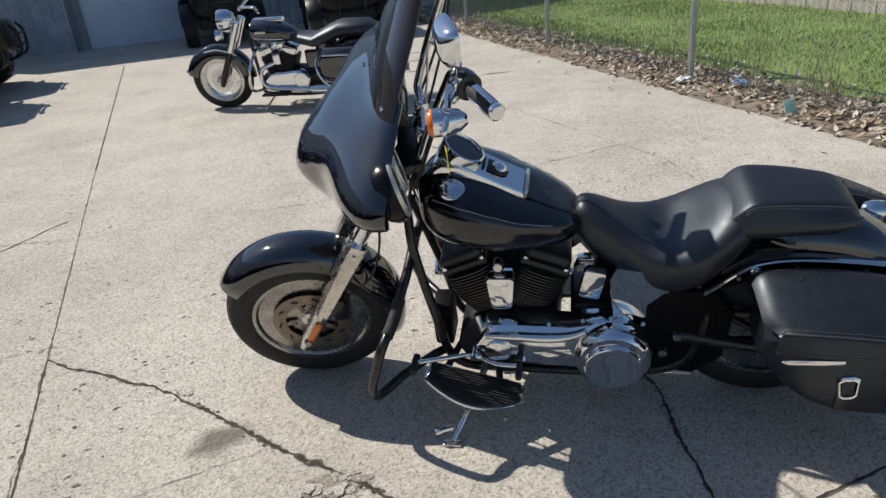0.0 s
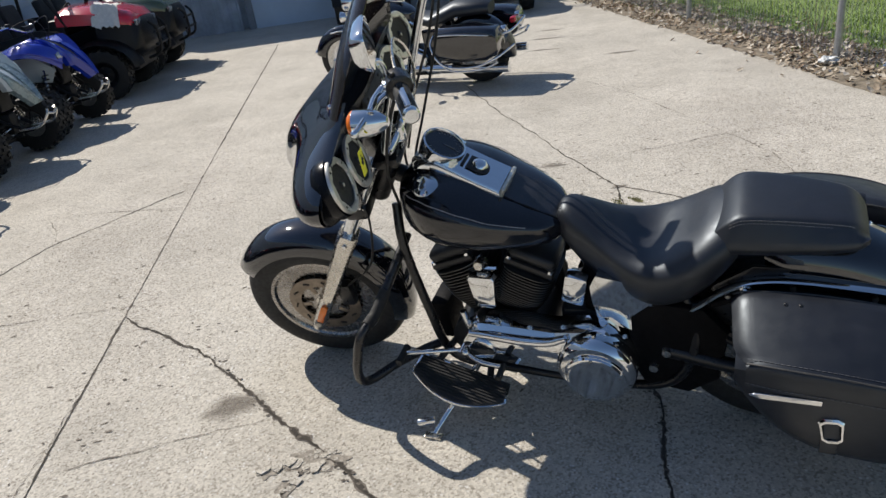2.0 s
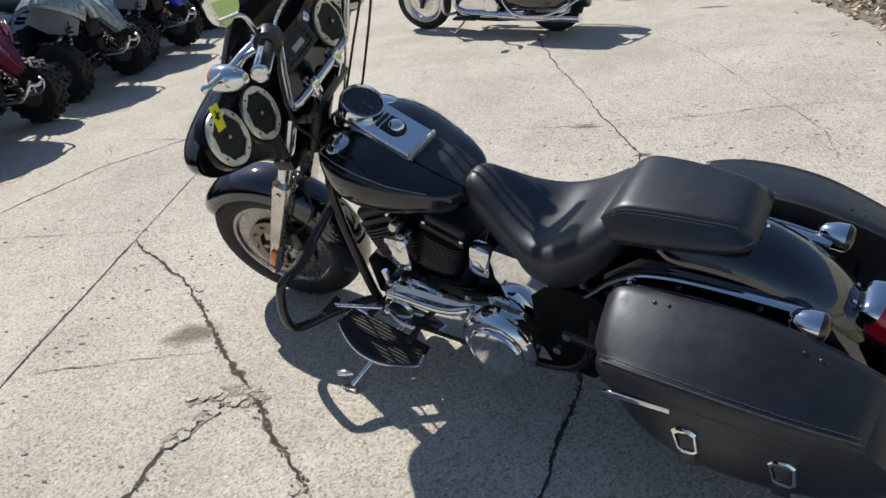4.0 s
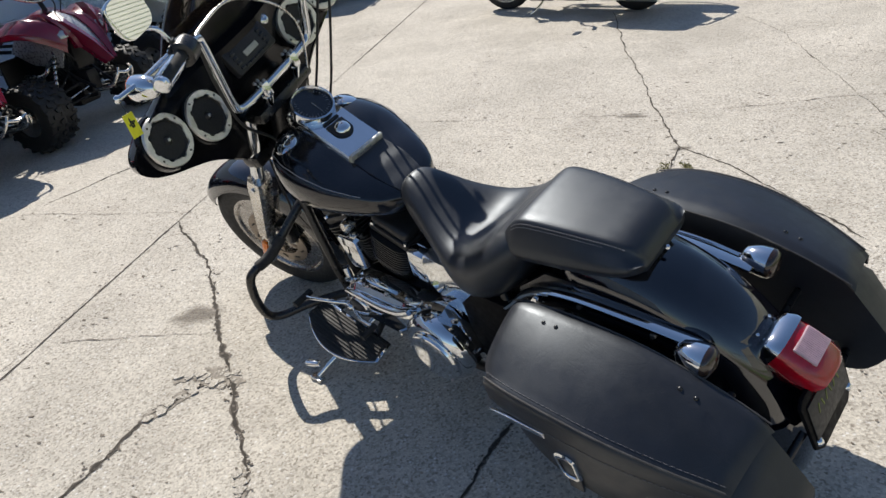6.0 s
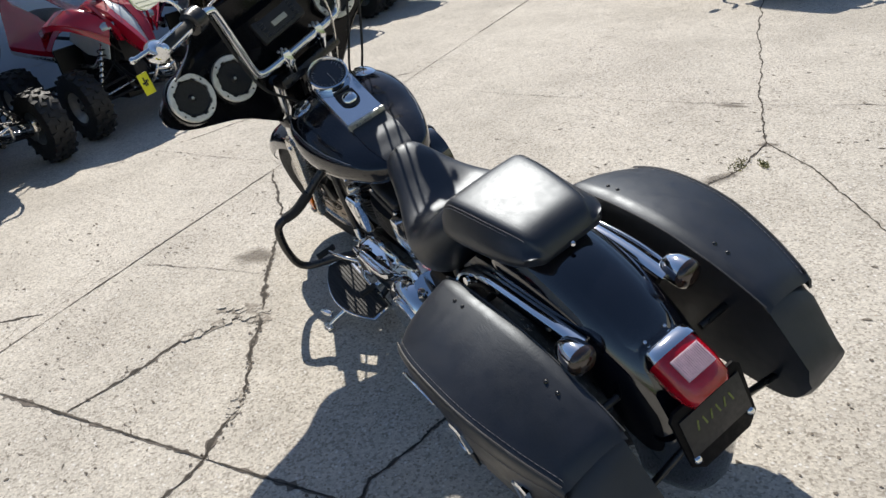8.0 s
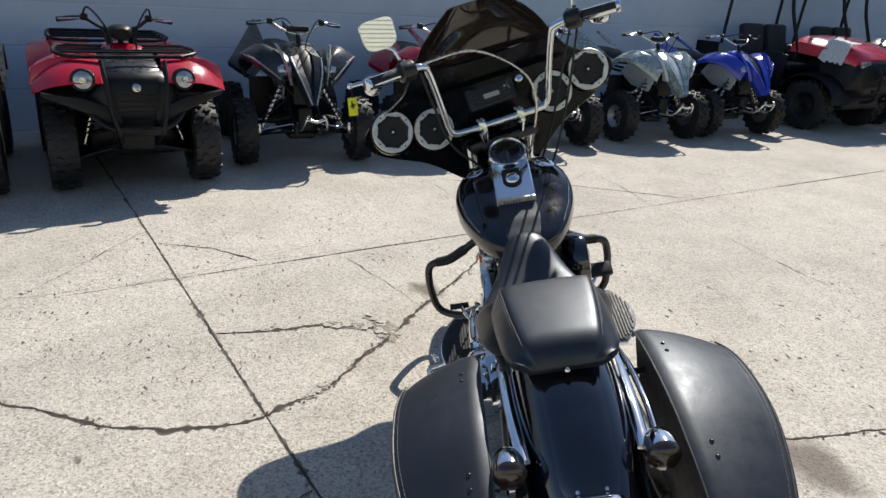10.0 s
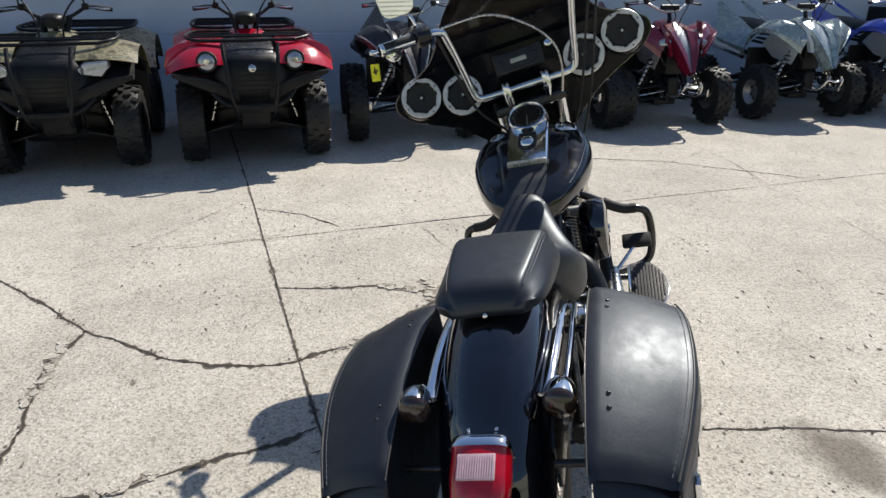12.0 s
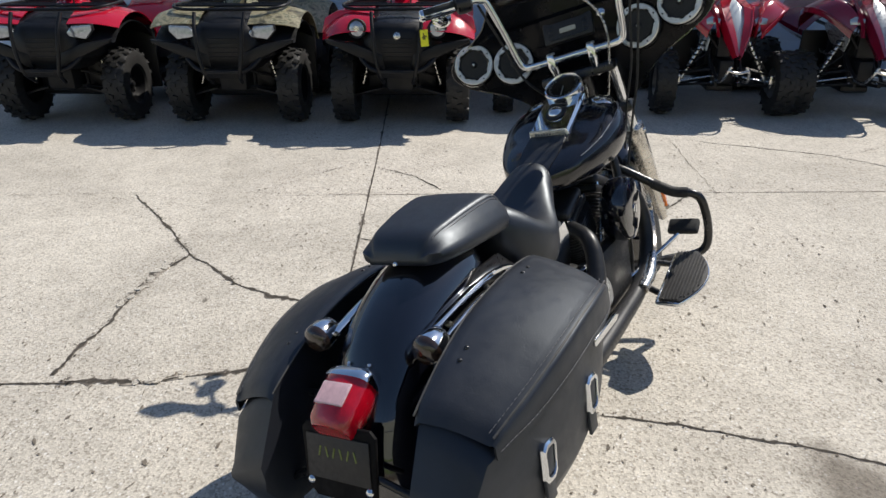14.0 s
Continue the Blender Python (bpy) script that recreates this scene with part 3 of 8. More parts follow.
def grass_field():
    rnd = random.Random(5)
    verts, faces = [], []
    for i in range(52000):
        s = 1.0 + 14.0 * rnd.random()
        n = EDGE + 0.28 + 4.6 * rnd.random() ** 1.25
        if n < EDGE + 0.9 and rnd.random() > (n - EDGE - 0.2) / 0.75:
            continue
        thin = noise.noise(Vector((n * 0.8, s * 0.8, 7)))
        if rnd.random() > 0.75 + thin:
            continue
        h = (0.022 + 0.034 * rnd.random()) * (1.0 + 0.7 * max(0, thin))
        a = rnd.random() * 6.28
        w = 0.0035 + 0.003 * rnd.random()
        p = lot(n, s, lawn_height(n, s))
        d = Vector((math.cos(a), math.sin(a), 0))
        lean = Vector((rnd.uniform(-1, 1), rnd.uniform(-1, 1), 0)) * h * 0.6
        k = len(verts)
        verts += [p - d * w, p + d * w, p + lean * 0.4 + d * w * 0.7 + Vector((0, 0, h * 0.6)), p + lean * 0.4 - d * w * 0.7 + Vector((0, 0, h * 0.6)), p + lean + Vector((0, 0, h))]
        faces += [(k, k + 1, k + 2, k + 3), (k + 3, k + 2, k + 4)]
    me = bpy.data.meshes.new("grass")
    me.from_pydata(verts, [], faces)
    me.materials.append(M["blade"])
    tagged(new("grass", me), "short green spring grass with dry stalks", "grass", kind="stuff")


def leaf_litter():
    rnd = random.Random(8)
    verts, faces = [], []
    for i in range(15000):
        s = -8 + 23 * rnd.random()
        q = rnd.random()
        n = EDGE - 0.05 + 0.75 * q ** 0.8 + (0.5 * rnd.random() if rnd.random() < 0.25 else 0)
        if rnd.random() < 0.003:
            n = EDGE - 0.6 * rnd.random()
        dense = 0.62 + 0.6 * noise.noise(Vector((s * 0.9, 1.0, 3)))
        if rnd.random() > dense:
            continue
        z = max(0.004, lawn_height(n, s) if n > EDGE else 0.003) + 0.035 * rnd.random() * (1 if n > EDGE + 0.05 else 0.2)
        L, W = 0.016 + 0.030 * rnd.random(), 0.009 + 0.017 * rnd.random()
        m = Matrix.Translation(lot(n, s, z + 0.006)) @ Euler((rnd.uniform(-0.7, 0.7), rnd.uniform(-0.7, 0.7), rnd.random() * 6.28)).to_matrix().to_4x4()
        curl = rnd.uniform(0.1, 0.5)
        k = len(verts)
        for x, y in ((-1, 0), (-0.45, -0.8), (0.3, -1), (1, 0), (0.3, 0.9), (-0.5, 0.8), (0, 0)):
            verts.append(m @ Vector((x * L, y * W, curl * W * (y * y) + 0.15 * L * x * x)))
        for a in range(6):
            faces.append((k + a, k + (a + 1) % 6, k + 6))
    me = bpy.data.meshes.new("leaf_litter")
    me.from_pydata(verts, [], faces)
    me.materials.append(M["leaf"])
    tagged(new("leaf_litter", me), "drift of dry brown leaves along the fence", "leaves", kind="stuff")


grass_field()
leaf_litter()
M["stalk"] = random_tint("dry_stalks", [(0.0, (0.20, 0.15, 0.09)), (1.0, (0.36, 0.29, 0.18))])
rnd = random.Random(21)
for s, n in ((3.55, 7.9), (3.2, 7.75), (5.3, 7.75), (4.0, 7.7)):
    st = []
    for i in range(9):
        b = lot(n + rnd.uniform(-0.08, 0.08), s + rnd.uniform(-0.08, 0.08), 0.04)
        t = b + Vector((rnd.uniform(-0.15, 0.15), rnd.uniform(-0.15, 0.15), rnd.uniform(0.2, 0.55)))
        st.append(tube([b, b.lerp(t, 0.5) + Vector((rnd.uniform(-0.03, 0.03), 0, 0)), t], [0.004, 0.003, 0.0015], 5, 3))
    tagged(part("dry_weed", join(*st), "stalk"), "dry brown weed stalks at the fence foot", "weed", group="weeds along the fence")

# chain-link fence
M["galv"] = varied("galvanised_steel", (0.40, 0.41, 0.42), 0.45, 0.8, amount=0.2, scale=20, grain=0.1)
fence = empty("chain_link_fence")
tagged(fence, "galvanised chain-link fence with round steel posts", "fence")
TOP = 1.22
for k in range(-2, 5):
    s = 4.76 + 3.08 * k
    p = lot(FENCE, s)
    post = part("post", lathe([(0.030, 0.0), (0.030, TOP + 0.04), (0.026, TOP + 0.06), (0.0, TOP + 0.065)], 16), "galv", fence, "grey steel fence post")
    post.matrix_basis = Matrix.Translation(p)
part("top_rail", rod(lot(FENCE, -8.0, TOP), lot(FENCE, 17, TOP), 0.021, 12), "galv", fence)


def chain_link():
    """Woven diamonds of wire between the posts."""
    verts, faces = [], []
    pitch, r = 0.064, 0.0023
    h0, h1 = 0.06, TOP
    n = int((h1 - h0) / (pitch / 2))
    for i in range(int(24.7 / pitch)):
        s0 = -8.0 + i * pitch
        for side in (0, 1):
            line = []
            for j in range(n + 1):
                zig = pitch / 2 if (j + side) % 2 else 0.0
                line.append((lot(FENCE + (0.0025 if (j % 2) == side else -0.0025), s0 + zig, h0 + j * pitch / 2)))
            k = len(verts)
            for p in line:
                verts += [p + B * r, p + A * r - B * r * 0.6, p - A * r - B * r * 0.6]
            for j in range(n):
                o = k + 3 * j
                for a in range(3):
                    b = (a + 1) % 3
                    faces.append((o + a, o + b, o + 3 + b, o + 3 + a))
    me = bpy.data.meshes.new("chain_link")
    me.from_pydata(verts, [], faces)
    me.materials.append(M["galv"])
    ob = new("chain_link", me)
    ob.parent = fence
    tagged(ob, "woven wire mesh", kind="stuff")


chain_link()

# litter at the foot of the fence
def crumple(name, p, size, material, label, category, seed):
    bm = bmesh.new()
    bmesh.ops.create_icosphere(bm, subdivisions=3, radius=1.0)
    for v in bm.verts:
        f = 0.7 + 0.5 * noise.noise(v.co * 1.8 + Vector((seed, 0, 0))) + 0.25 * noise.noise(v.co * 4 + Vector((0, seed, 0)))
        v.co = Vector((v.co.x * size[0] * f, v.co.y * size[1] * f, v.co.z * size[2] * f))
    ob = part(name, bm, material, smooth=False)
    ob.matrix_basis = Matrix.Translation(p)
    return tagged(ob, label, category)


M["white_bag"] = varied("white_plastic_film", (0.68, 0.70, 0.70), 0.4, amount=0.2, scale=20)
M["blue_bag"] = varied("blue_plastic_film", (0.28, 0.42, 0.66), 0.4, amount=0.4, scale=20)
M["card_green"] = varied("pale_green_card", (0.46, 0.72, 0.60), 0.7, amount=0.08, scale=15)
crumple("plastic_bag", lot(7.50, 4.68, 0.06), (0.10, 0.08, 0.05), "white_bag", "crumpled white plastic bag in the leaves", "litter", 2)
crumple("plastic_wrapper", lot(7.72, 4.15, 0.08), (0.10, 0.07, 0.04), "blue_bag", "crumpled blue and white wrapper in the leaves", "litter", 5)
crumple("paper_scrap", lot(7.85, 4.35, 0.08), (0.07, 0.06, 0.04), "white_bag", "crumpled pale paper scrap in the leaves", "litter", 9)
card = part("paper_card", box(0.11, 0.004, 0.13, 0.001), "card_green")
card.matrix_basis = Matrix.Translation((2.50, 5.72, 0.075)) @ Matrix.Rotation(radians(20), 4, 'Z') @ Matrix.Rotation(radians(-28), 4, 'X')
tagged(card, "pale green paper card leaning in the leaves", "card")
M["block"] = varied("grey_concrete_block", (0.46, 0.42, 0.37), 0.9, amount=0.2, scale=6, grain=0.5, grain_scale=60)
low = part("wall_block", box(0.25, 40, 0.38), "block", smooth=False)
low.matrix_basis = lot_pose(11.85, 6, 0, 0.24)
tagged(low, "low grey concrete block wall beyond the lawn", "wall", kind="structure")
coping = part("coping", box(0.30, 40, 0.05, 0.006), "block", low, smooth=False)
coping.matrix_basis = Matrix.Translation((0.0, 0.0, 0.212))
me_src = part("block", box(0.02, 0.385, 0.185, 0.004, 1), "block", low, smooth=False)
me_src.matrix_basis = Matrix.Translation((-0.128, -8.0, -0.092))
for j in range(2):
    for i in range(44):
        if i or j:
            b = new("block", me_src.data)
            b.parent = low
            b.matrix_basis = Matrix.Translation((-0.128, -8.0 + 0.4 * i + (0.2 if j % 2 else 0), -0.092 + 0.19 * j))
bank = part("lawn_upper", sheet([[lot(n, t, 0.40 + 0.05 * max(0, n - 14)) for n in (11.95, 14, 20, 40)] for t in (-14, 0, 14, 30, 60)]), "turf")
tagged(bank, "green grass bank behind the low block wall", "lawn", kind="structure")

# ---- the parked motorcycle: x forward, y to its left, z up ----
bike = empty("motorcycle", Matrix.Translation((0, 2.29, 0)) @ Matrix.Rotation(radians(180 - 5.6), 4, 'Z') @ Matrix.Rotation(radians(-12.4), 4, 'X'))
tagged(bike, "black touring cruiser motorcycle with chrome trim leaning on its side stand", "motorcycle")
FRONT, REAR, TYRE_R = 0.55, -1.085, 0.325
RAKE, STEER = radians(32), radians(13)
AXIS = Vector((-math.sin(RAKE), 0, math.cos(RAKE)))
AXIS_FOOT = Vector((FRONT + 0.147, 0, 0))
TURNED = Matrix.Translation(AXIS_FOOT) @ Matrix.Rotation(STEER, 4, AXIS) @ Matrix.Translation(-AXIS_FOOT)


def at(x, y, z):
    return Matrix.Translation((x, y, z))


def facing(p, d):
    """A pose at p whose z axis looks along d."""
    return Matrix.Translation(p) @ Vector(d).to_track_quat('Z', 'Y').to_matrix().to_4x4()


def steered(ob):
    ob.matrix_basis = TURNED @ ob.matrix_basis
    return ob


def tyre_mesh(r, half, bead, crown=0.75, grooves=True):
    prof = [(bead, -half * 0.78), (bead + 0.018, -half * 0.93), (bead + (r - bead) * 0.5, -half), (r - 0.028, -half * 0.88)]
    for f in (-0.7, -0.5, -0.46, -0.42, -0.2, -0.03, 0.0, 0.03, 0.2, 0.42, 0.46, 0.5, 0.7):
        d = (abs(f) ** 2.2) * 0.035
        g = 0.006 if grooves and abs(abs(f) - 0.46) < 0.01 or grooves and f == 0.0 else 0.0
        prof.append((r - d - g, half * f))
    prof += [(r - 0.028, half * 0.88), (bead + (r - bead) * 0.5, half), (bead + 0.018, half * 0.93), (bead, half * 0.78)]
    return lathe(prof, 56, "y", closed=True)


def disc_wheel(name, u, w, r, half, bead, parent, turned, rotor_side):
    wheel = empty(name, at(u, 0, w), parent)
    if turned:
        steered(wheel)
    part("tyre", tyre_mesh(r, half, bead - 0.004), "rubber", wheel, "black road tyre")
    # polished lip and the solid disc set inside it
    part("rim", lathe([(bead - 0.012, -half * 0.80), (bead + 0.012, -half * 0.84), (bead + 0.012, -half * 0.70), (bead - 0.014, -half * 0.62), (bead - 0.024, -half * 0.3),
                       (bead - 0.024, half * 0.3), (bead - 0.014, half * 0.62), (bead + 0.012, half * 0.70), (bead + 0.012, half * 0.84), (bead - 0.012, half * 0.80),
                       (bead - 0.020, half * 0.66), (bead - 0.032, half * 0.3), (bead - 0.032, -half * 0.3), (bead - 0.020, -half * 0.66)], 56, "y", closed=True), "rim_lip", wheel, "polished wheel lip")
    part("disc", lathe([(0.03, -0.04), (0.07, -0.040), (0.12, -0.039), (bead - 0.05, -0.034), (bead - 0.026, -0.026), (bead - 0.026, 0.026), (bead - 0.05, 0.034), (0.12, 0.039), (0.07, 0.040), (0.03, 0.04)], 56, "y"), "disc_alu", wheel, "solid dull aluminium disc")
    for sgn in (1, -1):
        part("lip_ring", lathe([(bead + 0.002, sgn * half * 0.66), (bead - 0.008, sgn * half * 0.60), (bead - 0.022, sgn * half * 0.46), (bead - 0.026, sgn * half * 0.40)], 56, "y"), "rim_lip", wheel, "polished inner wheel lip")
        for i in range(22):
            a = 2 * math.pi * i / 22
            part("stud", moved(lathe([(0.0, 0.005), (0.004, 0.004), (0.0066, 0.0), (0.0066, -0.004)], 8, "y"), at(math.cos(a) * (bead - 0.052), sgn * 0.0335, math.sin(a) * (bead - 0.052)) @ Matrix.Scale(sgn, 4, (0, 1, 0))), "chrome", wheel)
    rt = rotor_side
    # brake rotor with its slots
    outer, inner = 0.146, 0.098
    part("brake_rotor", lathe([(inner, rt * 0.058), (outer, rt * 0.058), (outer, rt * 0.063), (inner, rt * 0.063)], 48, "y", closed=True), "rotor", wheel, "bare steel brake rotor")
    slots = []
    for i in range(10):
        a = 2 * math.pi * i / 10
        slots.append(moved(box(0.026, 0.002, 0.007, 0.002, at=(0, 0, 0)), Matrix.Rotation(a, 4, 'Y') @ at(0.122, rt * 0.0642, 0) @ Matrix.Rotation(1.1, 4, 'Y')))
    each("rotor_slot", slots, "ink", wheel)
    spokes = [moved(box(0.05, 0.006, 0.02, 0.003, at=(0.082, rt * 0.058, 0)), Matrix.Rotation(2 * math.pi * i / 5, 4, 'Y')) for i in range(5)]
    each("rotor_carrier", spokes, "rotor", wheel)
    part("hub", lathe([(0.0, -0.085), (0.018, -0.085), (0.02, -0.06), (0.038, -0.055), (0.042, -0.03), (0.042, 0.03), (0.038, 0.055), (0.02, 0.06), (0.018, 0.085), (0.0, 0.085)], 24, "y"), "satin_chrome", wheel)
    return wheel


M["rim_lip"] = varied("dulled_rim_lip", (0.36, 0.345, 0.33), 0.26, 1.0, amount=0.2, scale=14, rough_amount=0.08)
M["disc_alu"] = varied("dark_disc_aluminium", (0.040, 0.038, 0.036), 0.32, 0.7, amount=0.25, scale=12, rough_amount=0.08)
M["rotor"] = varied("bare_steel_rotor", (0.26, 0.22, 0.18), 0.42, 1.0, amount=0.25, scale=25)
disc_wheel("front_wheel", FRONT, 0.325, 0.325, 0.070, 0.222, bike, True, 1)
disc_wheel("rear_wheel", REAR, 0.322, 0.322, 0.080, 0.218, bike, False, -1)


def arc_fender(cu, cw, r, a0, a1, half, drop, n=30, lip=0.0):
    """A fender: a rounded hood swept about a wheel from angle a0 to a1 (degrees, 0 ahead, 90 up)."""
    rows = []
    for i in range(n + 1):
        f = i / n
        a = radians(a0 + (a1 - a0) * f)
        ends = min(1, f / 0.08, (1 - f) / 0.08)
        hv = half * (0.80 + 0.20 * math.sin(min(1, ends) * math.pi / 2))
        row = []
        for j in range(17):
            b = -1 + 2 * j / 16
            c = abs(b)
            v = hv * math.sin(b * math.pi / 2 * 0.98) if c < 0.999 else hv * b
            dr = -(1 - math.cos(b * math.pi / 2)) ** 1.25 * drop
            rr = r + dr
            row.append((cu + rr * math.cos(a), v, cw + rr * math.sin(a)))
        rows.append(row)
    return thick(sheet(rows), 0.004)


steered(part("front_fender", arc_fender(FRONT, 0.335, 0.362, 37, 203, 0.092, 0.075, 36), "paint", bike, "gloss black front fender"))
# fork: slider covers with a flat face, upper tubes, axle, reflectors
for sgn in (1, -1):
    leg = empty("fork_leg", None, bike)
    steered(leg)
    bot = Vector((FRONT + 0.012, 0.118 * sgn, 0.30))
    top = bot - AXIS * -0.60
    part("slider", tube([bot - AXIS * 0.055, bot, bot + AXIS * 0.20, bot + AXIS * 0.40], [0.020, 0.029, 0.030, 0.031], 14, smooth=False), "satin_chrome", leg, "polished aluminium fork slider")
    cover = loft([[tuple(bot + AXIS * h + Vector((math.cos(RAKE), 0, math.sin(RAKE))) * (du * q) + Vector((0, dv * p, 0))) for p, q in
                   ((-1, -0.7), (-0.6, -1), (0.6, -1), (1, -0.7), (1, 0.7), (0.6, 1), (-0.6, 1), (-1, 0.7))] for h, du, dv in ((0.16, 0.024, 0.034), (0.22, 0.028, 0.036), (0.42, 0.033, 0.038), (0.50, 0.036, 0.040), (0.53, 0.032, 0.038))])
    part("slider_cover", cover, "satin_chrome", leg, "worn bright metal fork cover")
    part("upper_tube", rod(tuple(bot + AXIS * 0.40), tuple(bot + AXIS * 0.86), 0.0255, 16), "chrome", leg)
    part("reflector", moved(prism([(-0.013, -0.05), (0.013, -0.05), (0.013, 0.044), (0.0, 0.052), (-0.013, 0.044)], 0.012, 0.003),
                            Matrix.Translation(bot + AXIS * 0.075 + Vector((0, 0.026 * sgn, 0))) @ Matrix.Rotation(-RAKE, 4, 'Y') @ Matrix.Rotation(radians(-90 * sgn), 4, 'X') @ Matrix.Rotation(radians(180 if sgn > 0 else 0), 4, 'Z')), "amber", leg, "amber side reflector")
    part("axle_nut", moved(lathe([(0.0, 0.012), (0.013, 0.010), (0.015, 0.0), (0.015, -0.02)], 12), facing(bot + Vector((-0.012, 0.030 * sgn, 0.025)) - AXIS * 0.02, (0, sgn, 0))), "alu", leg)
    bolts = [moved(lathe([(0.0, 0.006), (0.007, 0.005), (0.009, 0.0), (0.009, -0.004)], 10), facing(bot + AXIS * 0.495 + Vector((0, 0.042 * sgn, 0)), (0, sgn, 0)))]
    part("cover_bolt", join(*bolts), "chrome", leg)
steered(part("brake_caliper", box(0.06, 0.05, 0.11, 0.014, at=(FRONT - 0.125, 0.075, 0.40)), "satin", bike))
steered(part("fork_yoke", join(box(0.085, 0.30, 0.05, 0.016, at=(FRONT - 0.335, 0, 0.845)), moved(box(0.085, 0.28, 0.04, 0.014), at(0.06, 0, 1.025))), "satin", bike, "black fork yokes"))
part("steering_neck", rod((0.18, 0, 0.82), (0.06, 0, 1.02), 0.042, 16), "satin", bike)

# fairing: slices of half-width, wing edge and nose
# height, half-width, rear edge, depth of the side lobes, how far the nose stands before them
WING = [(0.868, 0.150, 0.179, 0.055, 0.0), (0.885, 0.172, 0.169, 0.076, 0.014), (0.92, 0.210, 0.153, 0.120, 0.040), (0.98, 0.270, 0.143, 0.174, 0.086), (1.02, 0.330, 0.134, 0.184, 0.108), (1.05, 0.400, 0.126, 0.188, 0.112), (1.08, 0.460, 0.121, 0.188, 0.100), (1.12, 0.508, 0.120, 0.186, 0.082),
        (1.17, 0.522, 0.115, 0.170, 0.050), (1.21, 0.488, 0.102, 0.150, 0.022), (1.24, 0.425, 0.088, 0.128, 0.004), (1.265, 0.350, 0.072, 0.106, -0.006), (1.33, 0.292, 0.046, 0.072, -0.016), (1.40, 0.250, 0.018, 0.048, -0.020)]
SHELL_TOP = 1.345


def wing(w):
    """Half-width, rear edge, lobe depth and nose of the fairing at a height."""
    return [sum(lerp(WING, w + 0.009 * d)[k] for d in (-3, -2, -1, 0, 1, 2, 3)) / 7 for k in range(4)]


def wing_row(w, shrink=0.0, n=49):
    hw, back, lobe, nose = wing(w)
    wide = 0.165 + 0.06 * max(0.0, min(1.0, (w - 1.15) / 0.2))
    row = []
    for j in range(n):
        th = (-1 + 2 * j / (n - 1)) * math.pi / 2
        c = max(0.0, math.cos(th))
        v = hw * math.sin(th)
        bulge = math.exp(-(abs(v) / wide) ** 2.3)
        valley = -0.006 * math.exp(-((abs(v) - wide * 1.18) / 0.035) ** 2) * math.exp(-((w - 1.05) / 0.08) ** 2)
        row.append((back + lobe * c ** 0.85 + nose * bulge + valley * c, v, w))
    return row


shell = thick(sheet([wing_row(0.868 + (SHELL_TOP - 0.868) * i / 44) for i in range(45)]), 0.005)
fairing = part("fairing", shell, "paint", bike, "gloss black batwing fairing")
steered(fairing)


def dash_u(v, w):
    hw, back = wing(w)[:2]
    f = min(1.0, abs(v) / max(hw, 0.01))
    pods = 0.018 * math.exp(-((w - 1.15) / 0.09) ** 2) * (1 if abs(v) > 0.15 else (abs(v) / 0.15) ** 2)
    return back + 0.012 - pods + 0.05 * (1 - f * f) * (0.2 if w < 1.25 else 1.0) - 0.045 * math.exp(-((w - 1.19) / 0.10) ** 2) * math.exp(-(v / 0.13) ** 4)


rows = []
for i in range(31):
    w = 0.885 + (SHELL_TOP - 0.005 - 0.885) * i / 30
    hw = wing(w)[0] - 0.006
    rows.append([(dash_u(hw * (-1 + 2 * j / 40), w), hw * (-1 + 2 * j / 40), w) for j in range(41)])
M["inner"] = varied("inner_fairing_black", (0.0045, 0.0050, 0.0070), 0.22, 0.0, 0.0, amount=0.3, scale=9, rough_amount=0.04, spec=0.20)
inner = part("inner_fairing", thick(sheet(rows), 0.004), "inner", bike, "satin black inner fairing with four speakers")
steered(inner)
# shield above the fairing
M["smoke"] = node_mat("smoked_acrylic", (0.040, 0.028, 0.020), 0.04, coat=0.9, spec=0.6)
M["smoke"].node_tree.nodes["Principled BSDF"].inputs["Transmission Weight"].default_value = 0.65
M["smoke"].node_tree.nodes["Principled BSDF"].inputs["IOR"].default_value = 1.3
rows = []
for i in range(15):
    f = i / 14
    w = 1.292 + 0.25 * f
    hw, side_u, nose_u = soft_lerp([(0.0, 0.312, 0.058, 0.1385), (0.25, 0.276, 0.034, 0.114), (0.5, 0.236, 0.006, 0.084), (0.75, 0.180, -0.026, 0.044), (1.0, 0.100, -0.056, 0.002)], f)
    dip = 0.020 * (1 - f) ** 3
    rows.append([(side_u + (nose_u - side_u) * max(0, math.cos(t)) ** 0.8, hw * math.sin(t), w + dip * math.sin(t) ** 2) for t in [(-1 + 2 * j / 28) * 1.5 for j in range(29)]])
shield = part("windshield", thick(sheet(rows), 0.004), "smoke", bike, "smoked windshield screwed to the fairing")
shield.visible_shadow = False
steered(shield)
each("shield_screw", [ball(0.007, p, 8) for p in ((0.152, 0.0, 1.318), (0.094, 0.262, 1.326), (0.094, -0.262, 1.326))], "chrome", fairing)


